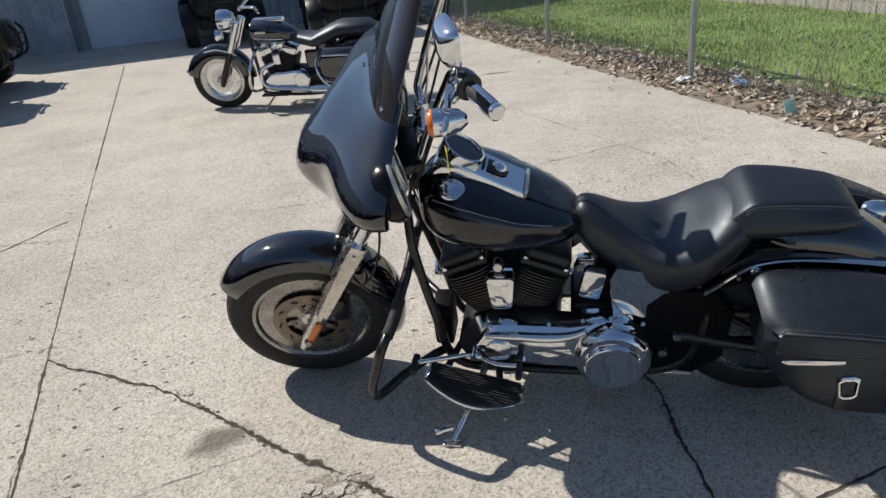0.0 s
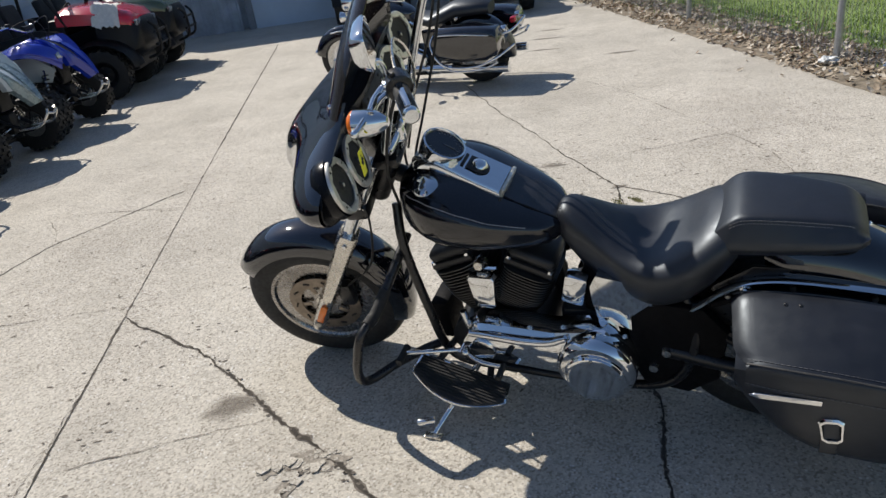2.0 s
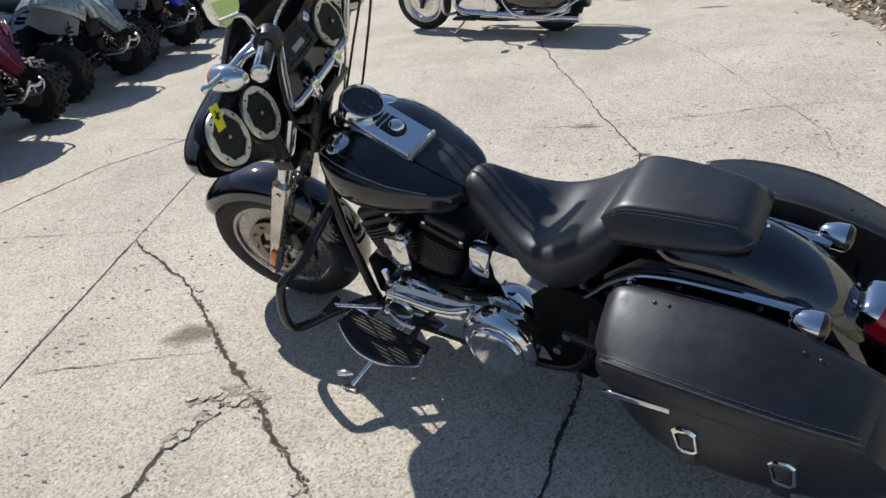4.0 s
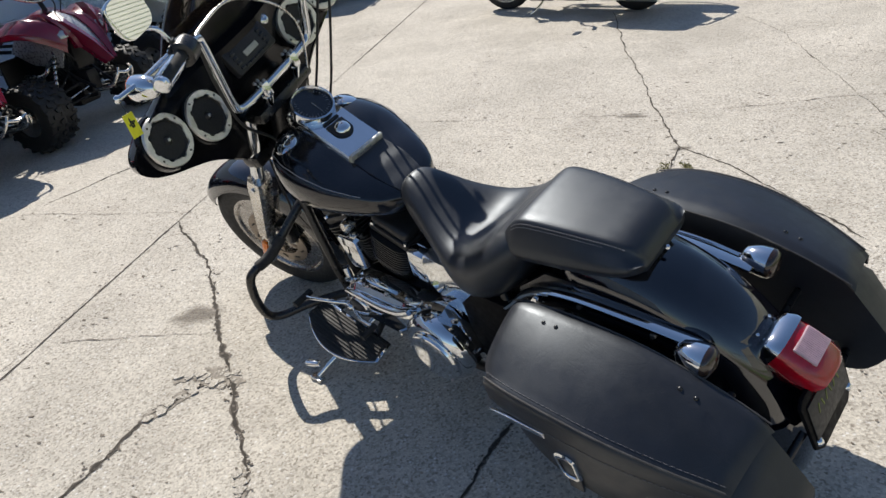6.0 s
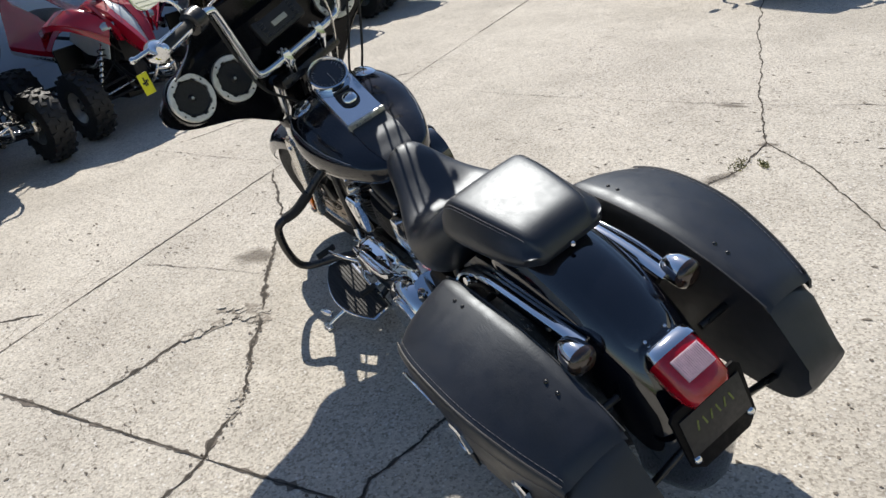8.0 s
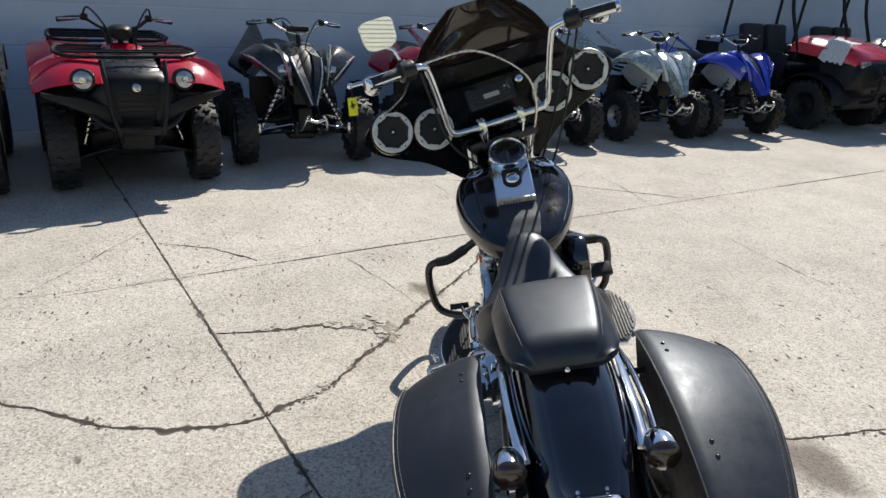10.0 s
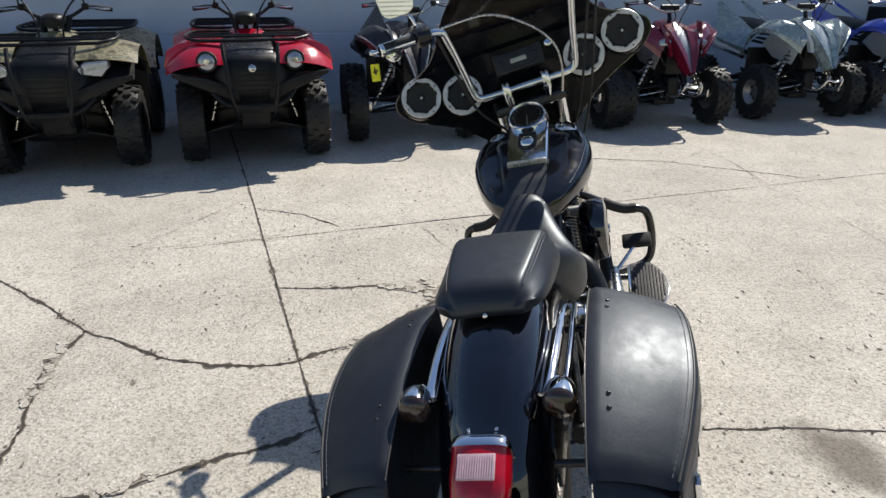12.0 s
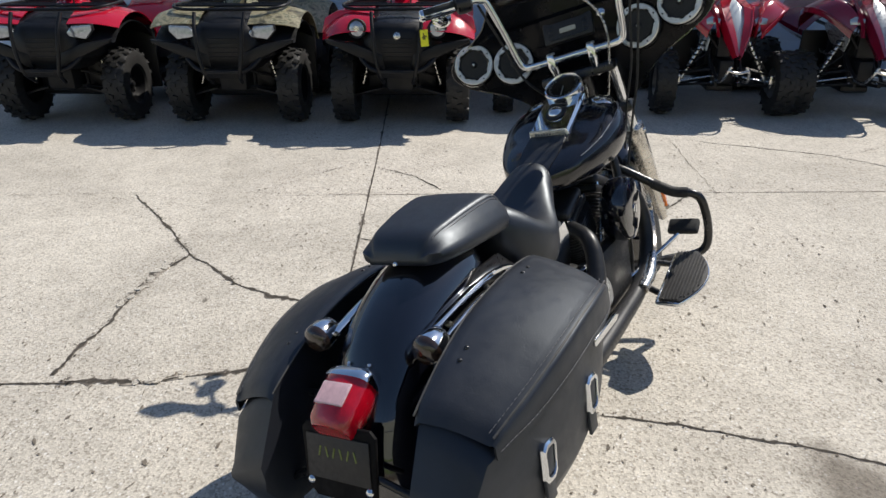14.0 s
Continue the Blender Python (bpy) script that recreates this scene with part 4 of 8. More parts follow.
def speaker(v, w, tilt=0.20):
    d = Vector((-0.97, -0.15 if v > 0 else 0.15, tilt)).normalized()
    u = dash_u(v, w) - 0.034
    sp = empty("speaker", facing((u, v, w), d) @ Matrix.Scale(0.93, 4), inner)
    # scalloped bright ring
    n = 72
    rows = []
    for i in range(n):
        a = 2 * math.pi * i / n
        ri = 0.064 + 0.0035 * (1 if math.cos(8 * a) > 0.2 else -0.6)
        c, s = math.cos(a), math.sin(a)
        rows.append([(0.0845 * c, 0.0845 * s, -0.014), (0.0845 * c, 0.0845 * s, 0.003), (0.082 * c, 0.082 * s, 0.006), ((ri + 0.002) * c, (ri + 0.002) * s, 0.006), (ri * c, ri * s, 0.003), (ri * c, ri * s, -0.014)])
    part("ring", loft(rows, closed=True), "ring", sp, "bright scalloped speaker ring")
    part("speaker_pod", lathe([(0.080, -0.055), (0.093, -0.03), (0.090, -0.008), (0.084, -0.004), (0.060, -0.010)], 40), "inner", sp)
    part("cone", lathe([(0.070, -0.002), (0.062, 0.003), (0.056, -0.002), (0.02, -0.016), (0.0, -0.016)], 40), "speaker", sp, "black speaker cone")
    part("tweeter", lathe([(0.016, -0.016), (0.015, -0.002), (0.010, 0.004), (0.0, 0.006)], 20), "plastic", sp)
    part("tweeter_dome", lathe([(0.006, 0.003), (0.005, 0.006), (0.0, 0.0075)], 14), "ring", sp)
    each("ring_screw", [moved(lathe([(0.0, 0.0085), (0.003, 0.008), (0.004, 0.006)], 8), at(0.0745 * math.cos(a), 0.0745 * math.sin(a), 0)) for a in (0.4, 1.97, 3.54, 5.11)], "ink", sp)


for v, w in ((0.40, 1.172), (0.243, 1.132), (-0.243, 1.132), (-0.40, 1.172)):
    speaker(v, w)
radio = part("radio", moved(box(0.19, 0.10, 0.03, 0.008), facing((dash_u(0, 1.20) - 0.006, 0, 1.20), (-0.93, 0, 0.36))), "plastic", inner, "car radio with a pale display")
M["lcd"] = varied("radio_display", (0.42, 0.42, 0.36), 0.3, amount=0.1, scale=40)
rm = facing((dash_u(0, 1.20) - 0.020, 0, 1.20), (-0.93, 0, 0.36))
part("display", moved(box(0.062, 0.018, 0.006, 0.002), rm @ at(0.0, -0.005, 0.004)), "lcd", radio)
each("radio_button", [moved(box(0.018, 0.009, 0.006, 0.002), rm @ at(x, y, 0.003)) for x in (-0.066, 0.066) for y in (-0.028, -0.012, 0.004, 0.02)] + [moved(box(0.02, 0.008, 0.006, 0.002), rm @ at(-0.045 + 0.022 * i, -0.032, 0.003)) for i in range(5)], "satin", radio)
part("key_switch", moved(lathe([(0.016, -0.01), (0.017, 0.004), (0.012, 0.008), (0.005, 0.009), (0.0, 0.006)], 20), facing((dash_u(-0.125, 1.22) - 0.004, -0.125, 1.22), (-0.93, 0, 0.36))), "chrome", inner)

# handlebar and its controls
M["mirror"] = node_mat("mirror_silver", (0.86, 0.87, 0.87), 0.015, 1.0)
BAR = [(-0.150, 0.37, 1.392), (-0.118, 0.285, 1.392), (-0.098, 0.243, 1.383), (-0.085, 0.230, 1.362), (-0.03, 0.212, 1.24), (0.012, 0.199, 1.135), (0.020, 0.184, 1.108), (0.016, 0.155, 1.101), (0.012, 0.08, 1.100), (0.012, 0.0, 1.100)]
full = BAR + [(x, -y, z) for x, y, z in BAR[-2::-1]]
bar = part("handlebar", tube(full, 0.0138, 14, 5), "chrome", bike, "chrome handlebar")
steered(bar)
for sgn in (1, -1):
    part("bar_clamp", box(0.046, 0.030, 0.052, 0.008, at=(0.012, 0.076 * sgn, 1.098)), "chrome", bar)
    part("riser", tube([(0.012, 0.076 * sgn, 1.08), (0.03, 0.073 * sgn, 1.045), (0.052, 0.07 * sgn, 1.01)], [0.020, 0.016, 0.018], 14), "chrome", bar)
    each("clamp_bolt", [ball(0.006, (0.012 + dx, 0.076 * sgn + dy, 1.124), 8) for dx in (-0.014, 0.014) for dy in (-0.008, 0.008)], "alu", bar)
    def side(bm):
        return bm if sgn > 0 else mirrored(bm)
    g0, g1 = Vector((-0.136, 0.335, 1.392)), Vector((-0.190, 0.462, 1.393))
    d = (g1 - g0).normalized()
    grip = part("grip", side(moved(lathe([(0.0, 0.0), (0.019, 0.0), (0.0205, 0.004), (0.0205, 0.116), (0.0195, 0.12), (0.0, 0.12)], 20), facing(g0, d))), "rubber", bar, "black rubber grip with chrome bands")
    part("grip_bands", side(join(*[moved(box(0.015, 0.004, 0.112, 0.0016), facing(g0, d) @ Matrix.Rotation(2 * math.pi * i / 3, 4, 'Z') @ at(0.0, 0.0195, 0.06)) for i in range(3)])), "chrome", grip)
    part("grip_end", side(moved(lathe([(0.0195, 0.117), (0.0215, 0.120), (0.0215, 0.130), (0.017, 0.134), (0.0, 0.1345)], 20), facing(g0, d))), "chrome", grip)
    part("switch_housing", side(moved(lathe([(0.0, -0.062), (0.022, -0.062), (0.033, -0.054), (0.036, -0.03), (0.034, -0.006), (0.024, 0.0), (0.0, 0.0)], 22), facing(g0, d))), "satin", bar, "black switch housing")
    part("switches", side(join(*[moved(box(0.014, 0.012, 0.012, 0.003), facing(g0, d) @ Matrix.Rotation(a, 4, 'Z') @ at(0, 0.036, -0.03 + b)) for a, b in ((0.6, -0.012), (1.1, 0.0), (0.2, 0.012))])), "plastic", bar)
    part("lever_perch", side(moved(box(0.045, 0.032, 0.045, 0.010), facing(g0 + Vector((0.028, -0.022, 0.006)), d))), "chrome", bar)
    lv = part("control_lever", side(tube([g0 + Vector((0.040, -0.03, 0.004)), g0 + Vector((0.058, 0.02, 0.000)), g0 + Vector((0.060, 0.08, 0.0)), g0 + Vector((0.070, 0.150, 0.002)), g0 + Vector((0.074, 0.168, 0.003))], [0.011, 0.010, 0.0085, 0.0075, 0.008], 12, flat=0.62)), "chrome", bar, "chrome control lever with a ball end")
    part("lever_ball", side(ball(0.0105, g0 + Vector((0.074, 0.170, 0.003)), 12)), "chrome", lv)
    # mirror: chrome teardrop back and glass
    mdir = Vector((-0.97, -0.20, 0.0))
    mc = Vector((-0.10, 0.362, 1.533))
    outline = [(math.copysign(abs(math.cos(a)) ** 0.5, math.cos(a)) * (0.062 + 0.008 * math.sin(a)), math.copysign(abs(math.sin(a)) ** 0.5, math.sin(a)) * 0.052) for a in [2 * math.pi * i / 36 for i in range(36)]]
    mm = facing(mc, mdir)
    mirror = part("mirror", side(moved(loft([[(x * k, y * k, z) for x, y in outline] for k, z in ((0.30, -0.034), (0.62, -0.030), (0.86, -0.018), (1.0, 0.0), (1.0, 0.006), (0.955, 0.007))]), mm)), "chrome", bar, "chrome rear-view mirror")
    part("mirror_glass", side(moved(prism([(x * 0.95, y * 0.95) for x, y in outline], 0.003), mm @ at(0, 0, 0.0065))), "mirror", mirror, smooth=False)
    part("mirror_stem", side(tube([g0 + Vector((0.028, -0.022, 0.02)), g0 + Vector((0.03, -0.01, 0.075)), mc + Vector((0.02, -0.02, -0.05)), mc + Vector((0.018, 0, -0.01))], 0.0058, 10)), "chrome", mirror)
    # bullet signal
    sc = Vector((-0.045, 0.430, 1.372))
    sig = part("front_signal", side(moved(lathe([(0.0, -0.075), (0.012, -0.073), (0.026, -0.055), (0.033, -0.025), (0.034, 0.0), (0.034, 0.008), (0.0, 0.008)], 24), facing(sc, (1, 0, 0.02)))), "chrome", bar, "chrome bullet turn signal with amber lens")
    part("signal_lens", side(moved(lathe([(0.0335, 0.006), (0.0335, 0.012), (0.026, 0.021), (0.0, 0.024)], 24), facing(sc, (1, 0, 0.02)))), "amber", sig)
    part("signal_stem", side(tube([sc + Vector((-0.03, -0.02, 0.0)), sc + Vector((-0.035, -0.06, 0.012)), g0 + Vector((0.03, -0.01, -0.005))], 0.008, 10)), "chrome", sig)

# tank, console, caps
M["tank_paint"] = varied("dusty_black_paint", (0.0055, 0.006, 0.0095), 0.14, 0.0, 0.35, amount=0.4, scale=7, rough_amount=0.05, spec=0.6)
M["pin"] = varied("pinstripe_grey", (0.30, 0.31, 0.33), 0.35, amount=0.1, scale=30)
M["grey_ink"] = node_mat("grey_marks", (0.22, 0.23, 0.24), 0.5)
M["plate_alu"] = varied("engraved_plate", (0.66, 0.65, 0.58), 0.42, 0.7, amount=0.25, scale=60)
M["smoked_lens"] = varied("smoked_lens", (0.030, 0.018, 0.013), 0.10, 0.0, 0.6, amount=0.2, scale=30)
M["chalk"] = varied("green_chalk", (0.16, 0.19, 0.05), 0.8, amount=0.4, scale=60)
M["soot"] = varied("dull_black_steel", (0.004, 0.004, 0.005), 0.6, amount=0.3, scale=12, grain=0.1, spec=0.12)
M["pipe"] = varied("flat_black_exhaust", (0.020, 0.020, 0.021), 0.40, 0.2, amount=0.35, scale=14, grain=0.1)
TANK = [(0.050, 0.845, 0.035, 0.040, 0.035), (0.042, 0.846, 0.085, 0.070, 0.065), (0.015, 0.848, 0.142, 0.094, 0.100), (-0.05, 0.846, 0.194, 0.108, 0.130), (-0.12, 0.838, 0.214, 0.105, 0.142), (-0.20, 0.825, 0.212, 0.088, 0.138),
        (-0.28, 0.808, 0.192, 0.060, 0.124), (-0.36, 0.790, 0.160, 0.044, 0.104), (-0.43, 0.772, 0.115, 0.024, 0.080), (-0.465, 0.760, 0.06, 0.010, 0.05)]
tank = part("fuel_tank", loft([ring(-x, *soft_lerp([(-r[0],) + r[1:] for r in TANK], x), 2.8, 44, nb=2.4) for x in [-0.05 + 0.515 * (0.5 - 0.5 * math.cos(math.pi * i / 40)) for i in range(41)]]), "tank_paint", bike, "black teardrop fuel tank, its gloss dulled by dust")
for sgn in (1, -1):
    # fine pinstripe loop on the flank
    pts = []
    for i in range(25):
        u = -0.02 - 0.36 * i / 24
        w, hv, up, dn = None, None, None, None
        tab = [(-r[0],) + r[1:] for r in TANK]
        w, hv, up, dn = lerp(tab, -u)
        a = radians(33 - 12 * i / 24)
        pts.append((u, sgn * (hv + 0.0012) * abs(math.cos(a)) ** (2 / 3.0), w + (up + 0.0012) * math.sin(a) ** (2 / 3.0)))
    part("pinstripe", tube(pts, 0.0012, 6, 1), "pin", tank, "thin grey pinstripe")
    part("fuel_cap", moved(lathe([(0.040, -0.012), (0.041, 0.004), (0.038, 0.011), (0.028, 0.016), (0.0, 0.019)], 32), facing((-0.08, 0.130 * sgn, 0.930), (-0.22, 0.34 * sgn, 0.90))), "chrome", tank, "chrome domed fuel cap")
con = empty("dash_console", None, bike)
CON = [(-0.015, 0.062, 0.985), (-0.045, 0.071, 1.000), (-0.10, 0.074, 0.985), (-0.16, 0.074, 0.951), (-0.22, 0.074, 0.917), (-0.288, 0.074, 0.882)]
rows = []
for u, hv, w in CON:
    rows.append([(u, -hv, w - 0.050), (u, -hv, w - 0.012), (u, -hv * 0.94, w - 0.004), (u, -hv * 0.90, w), (u, 0, w + 0.0006), (u, hv * 0.90, w), (u, hv * 0.94, w - 0.004), (u, hv, w - 0.012), (u, hv, w - 0.050)])
part("console_body", loft(rows), "chrome", con, "chrome dash console")
CT = radians(-33)
dm = at(-0.098, 0, 0.990) @ Matrix.Rotation(CT, 4, 'Y')
part("speedo_bezel", moved(lathe([(0.066, -0.045), (0.070, -0.02), (0.071, 0.016), (0.069, 0.023), (0.064, 0.025), (0.061, 0.021), (0.0605, 0.012)], 48), dm), "chrome", con, "chrome speedometer bezel")
dial = part("dial", moved(lathe([(0.0, 0.017), (0.061, 0.0165), (0.061, 0.006)], 48), dm), "dial", con, "dark round speedometer dial")
ticks = []
for i in range(25):
    a = radians(-130 + 260 * i / 24) + math.pi
    ln = 0.010 if i % 2 == 0 else 0.006
    ticks.append(moved(box(ln, 0.0013, 0.0006), dm @ Matrix.Rotation(a, 4, 'Z') @ at(0.055 - ln / 2, 0, 0.0175)))
part("dial_marks", join(*ticks), "grey_ink", dial)
part("needle", moved(box(0.046, 0.0022, 0.001), dm @ Matrix.Rotation(radians(182), 4, 'Z') @ at(0.02, 0, 0.0182)), "grey_ink", dial)
im = at(-0.206, 0, 0.9275) @ Matrix.Rotation(radians(-29.0), 4, 'Y')
uo = [(0.034, 0.034), (-0.004, 0.034)] + [(-0.004 - 0.034 * math.sin(a), 0.034 * math.cos(a)) for a in [math.pi * i / 14 for i in range(1, 14)]] + [(-0.004, -0.034), (0.034, -0.034)]
part("switch_plate", moved(prism(uo, 0.003, 0.001), im), "plastic", con, "black ignition plate")
part("ignition_switch", moved(lathe([(0.024, 0.0), (0.025, 0.008), (0.021, 0.014), (0.012, 0.018), (0.0, 0.019)], 28), im @ at(-0.004, 0, 0.002)), "chrome", con, "chrome ignition knob")
part("idiot_lights", moved(box(0.010, 0.062, 0.004, 0.001), im @ at(0.046, 0, 0.002)), "plastic", con)
part("console_plate", moved(box(0.012, 0.136, 0.030, 0.004), at(-0.294, 0, 0.872) @ Matrix.Rotation(radians(-20), 4, 'Y')), "plate_alu", con, "engraved bright end plate")
part("plate_marks", join(*[moved(box(0.002, 0.007, 0.010 + 0.003 * (i % 3)), at(-0.3020, -0.010 + 0.0105 * i, 0.870) @ Matrix.Rotation(radians(-20), 4, 'Y')) for i in range(6)]), "grey_ink", con)
# leather strap from console to seat
rows = []
for i in range(12):
    u = -0.285 - 0.175 * i / 11
    w, hv, up, dn = lerp([(-r[0],) + r[1:] for r in TANK], -u)
    wd = 0.062 + 0.012 * math.sin(i / 11 * math.pi) - 0.012 * i / 11
    row = []
    for j in range(9):
        v = wd * (-1 + j / 4)
        top = w + up * max(0.0, 1 - (abs(v) / hv) ** 3.0) ** (1 / 3.0)
        row.append((u, v, top + 0.005))
    rows.append(row)
part("tank_strap", thick(sheet(rows), 0.006), "leather", tank, "black leather tank strap with an embossed mark")

# seat: solo bucket and pillion pad
SEAT = [(-0.440, 0.755, 0.026, 0.026, 0.03), (-0.452, 0.755, 0.054, 0.050, 0.06), (-0.48, 0.745, 0.074, 0.070, 0.09), (-0.53, 0.720, 0.094, 0.076, 0.13), (-0.60, 0.690, 0.126, 0.064, 0.15), (-0.68, 0.665, 0.168, 0.058, 0.150),
        (-0.75, 0.665, 0.192, 0.064, 0.150), (-0.82, 0.685, 0.196, 0.080, 0.143), (-0.88, 0.715, 0.182, 0.094, 0.122), (-0.93, 0.740, 0.156, 0.090, 0.085), (-0.96, 0.75, 0.13, 0.07, 0.04)]
seat = empty("seat", None, bike)


def smooth_rings(table, n, k, p=2.5, pb=2.5):
    out = []
    tab = [(-r[0],) + r[1:] for r in table]
    for i in range(n + 1):
        x = tab[0][0] + (tab[-1][0] - tab[0][0]) * i / n
        w, hv, up, dn = soft_lerp(tab, x)
        dish = 0.024 * math.exp(-((x - 0.76) / 0.11) ** 2)
        pts = ring(-x, w, hv, up, dn, p, k, nb=pb)
        out.append([(a, b, c - (dish * max(0.0, 1 - (b / (0.85 * hv)) ** 2) ** 1.2 if c > w else 0.0)) for a, b, c in pts])
    return out


part("rider_seat", loft(smooth_rings(SEAT, 44, 36, 2.3, 2.6)), "leather", seat, "black smooth leather bucket seat")
PIL = [(0.875, 0.742, 0.776, 0.108, 0.128), (0.900, 0.742, 0.804, 0.112, 0.140), (0.930, 0.744, 0.836, 0.114, 0.146), (0.958, 0.746, 0.853, 0.112, 0.148), (1.00, 0.748, 0.857, 0.110, 0.148), (1.08, 0.752, 0.853, 0.104, 0.145), (1.15, 0.756, 0.845, 0.096, 0.140),
       (1.205, 0.760, 0.836, 0.088, 0.132), (1.232, 0.762, 0.824, 0.082, 0.122), (1.250, 0.764, 0.806, 0.074, 0.110), (1.262, 0.766, 0.786, 0.062, 0.098)]


def pad_ring(x):
    lo, hi, ht, hb = soft_lerp(PIL, x)
    r = min(0.014, (hi - lo) * 0.3)
    crown = 0.004
    half = [(ht * g, hi + crown * (1 - g * g)) for g in (0.0, 0.25, 0.5, 0.7, 0.84)]
    half += [(ht + r * (math.sin(a) - 0.6), hi - r * (1 - math.cos(a))) for a in (0.25, 0.6, 0.95, 1.25)]
    q = half[-1]
    half += [(q[0] + (hb - q[0]) * g ** 0.8, q[1] + (lo + 0.03 - q[1]) * g) for g in (0.35, 0.7, 1.0)] + [(hb - 0.003, lo + 0.010), (hb - 0.02, lo)]
    return [(-x, v, w) for v, w in half] + [(-x, -v, w) for v, w in half[:0:-1]]


part("pillion_pad", loft([pad_ring(0.875 + 0.387 * i / 44) for i in range(45)]), "leather", seat, "black leather pillion pad with a stitched edge", angle=60)
for sgn in (1, -1):
    for out, low in ((0.0062, 0.0075), (0.0095, 0.0150)):
        pts = [Vector((-x, sgn * (soft_lerp(PIL, x)[2] + out), soft_lerp(PIL, x)[1] - low)) for x in [0.935 + 0.29 * i / 36 for i in range(37)]]
        part("stitch", join(*[rod(tuple(pts[i]), tuple(pts[i].lerp(pts[i + 1], 0.72)), 0.0012, 5) for i in range(36)]), "stitch", seat)
part("seat_bolt", moved(lathe([(0.0, 0.006), (0.004, 0.005), (0.006, 0.002), (0.007, 0.0)], 14), facing((-1.268, 0, 0.772), (-0.4, 0, 0.9))), "chrome", seat)

# rear fender, struts, lights, plate
rear_f = part("rear_fender", arc_fender(-1.10, 0.285, 0.488, 80, 192, 0.128, 0.115, 36), "paint", bike, "gloss black rear fender")
part("fender_skirt", join(*[moved(prism([(-0.86, 0.50), (-0.90, 0.62), (-1.00, 0.70), (-1.12, 0.70), (-1.30, 0.63), (-1.42, 0.52), (-1.40, 0.40), (-1.1, 0.42)], 0.012, 0.003), Matrix.Translation((0, 0.122 * s, 0)) @ Matrix.Rotation(radians(90), 4, 'X')) for s in (1, -1)]), "satin", rear_f)
part("fender_bib", arc_fender(-1.10, 0.287, 0.4885, 93, 142, 0.100, 0.070, 20), "paint", rear_f)
each("fender_bolt", [ball(0.005, (-1.10 + 0.492 * math.cos(radians(a)), v, 0.287 + 0.492 * math.sin(radians(a))), 8) for a, v in ((139, 0.03), (139, -0.03), (144, 0.0))], "chrome", rear_f)
for sgn in (1, -1):
    line = curve_points([Vector(p) for p in ((-0.80, 0.130 * sgn, 0.500), (-0.865, 0.136 * sgn, 0.560), (-0.93, 0.138 * sgn, 0.625), (-1.00, 0.139 * sgn, 0.662), (-1.10, 0.139 * sgn, 0.675), (-1.25, 0.136 * sgn, 0.664), (-1.395, 0.128 * sgn, 0.640))], 6)
    rings = []
    for k, p in enumerate(line):
        d = (line[min(k + 1, len(line) - 1)] - line[max(k - 1, 0)]).normalized()
        up = Vector((-d.z, 0, d.x)) * (1 if d.x > 0 else -1)
        hw, ht = 0.0175 - 0.003 * k / len(line), 0.007
        rings.append([tuple(p + Vector((0, a * hw, 0)) + up * (b * ht)) for a, b in ((-1, -0.6), (-1, 0.4), (-0.7, 0.9), (0, 1.1), (0.7, 0.9), (1, 0.4), (1, -0.6), (0.6, -1), (-0.6, -1))])
    st = part("fender_strut", loft(rings), "chrome", bike, "broad chrome fender strut")
    each("strut_bolt", [moved(lathe([(0.0, 0.006), (0.006, 0.005), (0.008, 0.0), (0.008, -0.01)], 10), facing((u, 0.140 * sgn, w), (0, sgn, 0.1))) for u, w in ((-0.94, 0.600), (-1.10, 0.645), (-1.29, 0.632))], "alu", st)
    part("docking_post", moved(lathe([(0.0, 0.030), (0.011, 0.028), (0.013, 0.020), (0.009, 0.016), (0.009, 0.004), (0.015, 0.0), (0.015, -0.006)], 16), facing((-0.985, 0.140 * sgn, 0.632), (0, sgn, 0.25))), "chrome", st, "chrome docking post")
    if sgn < 0:
        part("docking_bar", tube([(-0.975, 0.168 * sgn, 0.640), (-1.10, 0.172 * sgn, 0.655), (-1.25, 0.172 * sgn, 0.648), (-1.39, 0.164 * sgn, 0.622)], 0.0085, 12), "chrome", bike, "slim chrome docking bar")
    part("fender_rail", tube([(-0.90, 0.128 * sgn, 0.555), (-1.02, 0.136 * sgn, 0.622), (-1.15, 0.137 * sgn, 0.632), (-1.36, 0.128 * sgn, 0.604)], 0.011, 10), "soot", bike, "black strut cover under the chrome strut")
    sc = Vector((-1.415, 0.160 * sgn, 0.637))
    sig = part("rear_signal", moved(lathe([(0.0, 0.062), (0.014, 0.060), (0.028, 0.046), (0.036, 0.02), (0.037, 0.0), (0.037, -0.006), (0.0, -0.006)], 26), facing(sc, (1, 0, 0.12))), "chrome", bike, "chrome bullet turn signal on a rear strut")
    part("signal_lens", moved(lathe([(0.0365, -0.004), (0.0365, -0.012), (0.030, -0.022), (0.012, -0.028), (0.0, -0.029)], 26), facing(sc, (1, 0, 0.12))), "smoked_lens", sig, "smoked amber lens")
    part("signal_stem", rod(tuple(sc), (-1.375, 0.128 * sgn, 0.636), 0.011), "chrome", sig)
tl = empty("tail_light", at(-1.500, 0, 0.590) @ Matrix.Rotation(radians(-30), 4, 'Y') @ Matrix.Scale(1.22, 4), bike)
part("lamp_base", loft([ring(u, 0.0, hv, up, 0.045, 3.2, 32) for u, hv, up in ((0.018, 0.040, 0.016), (0.010, 0.049, 0.026), (-0.004, 0.053, 0.034), (-0.012, 0.054, 0.035))]), "chrome", tl, "chrome tail lamp base")
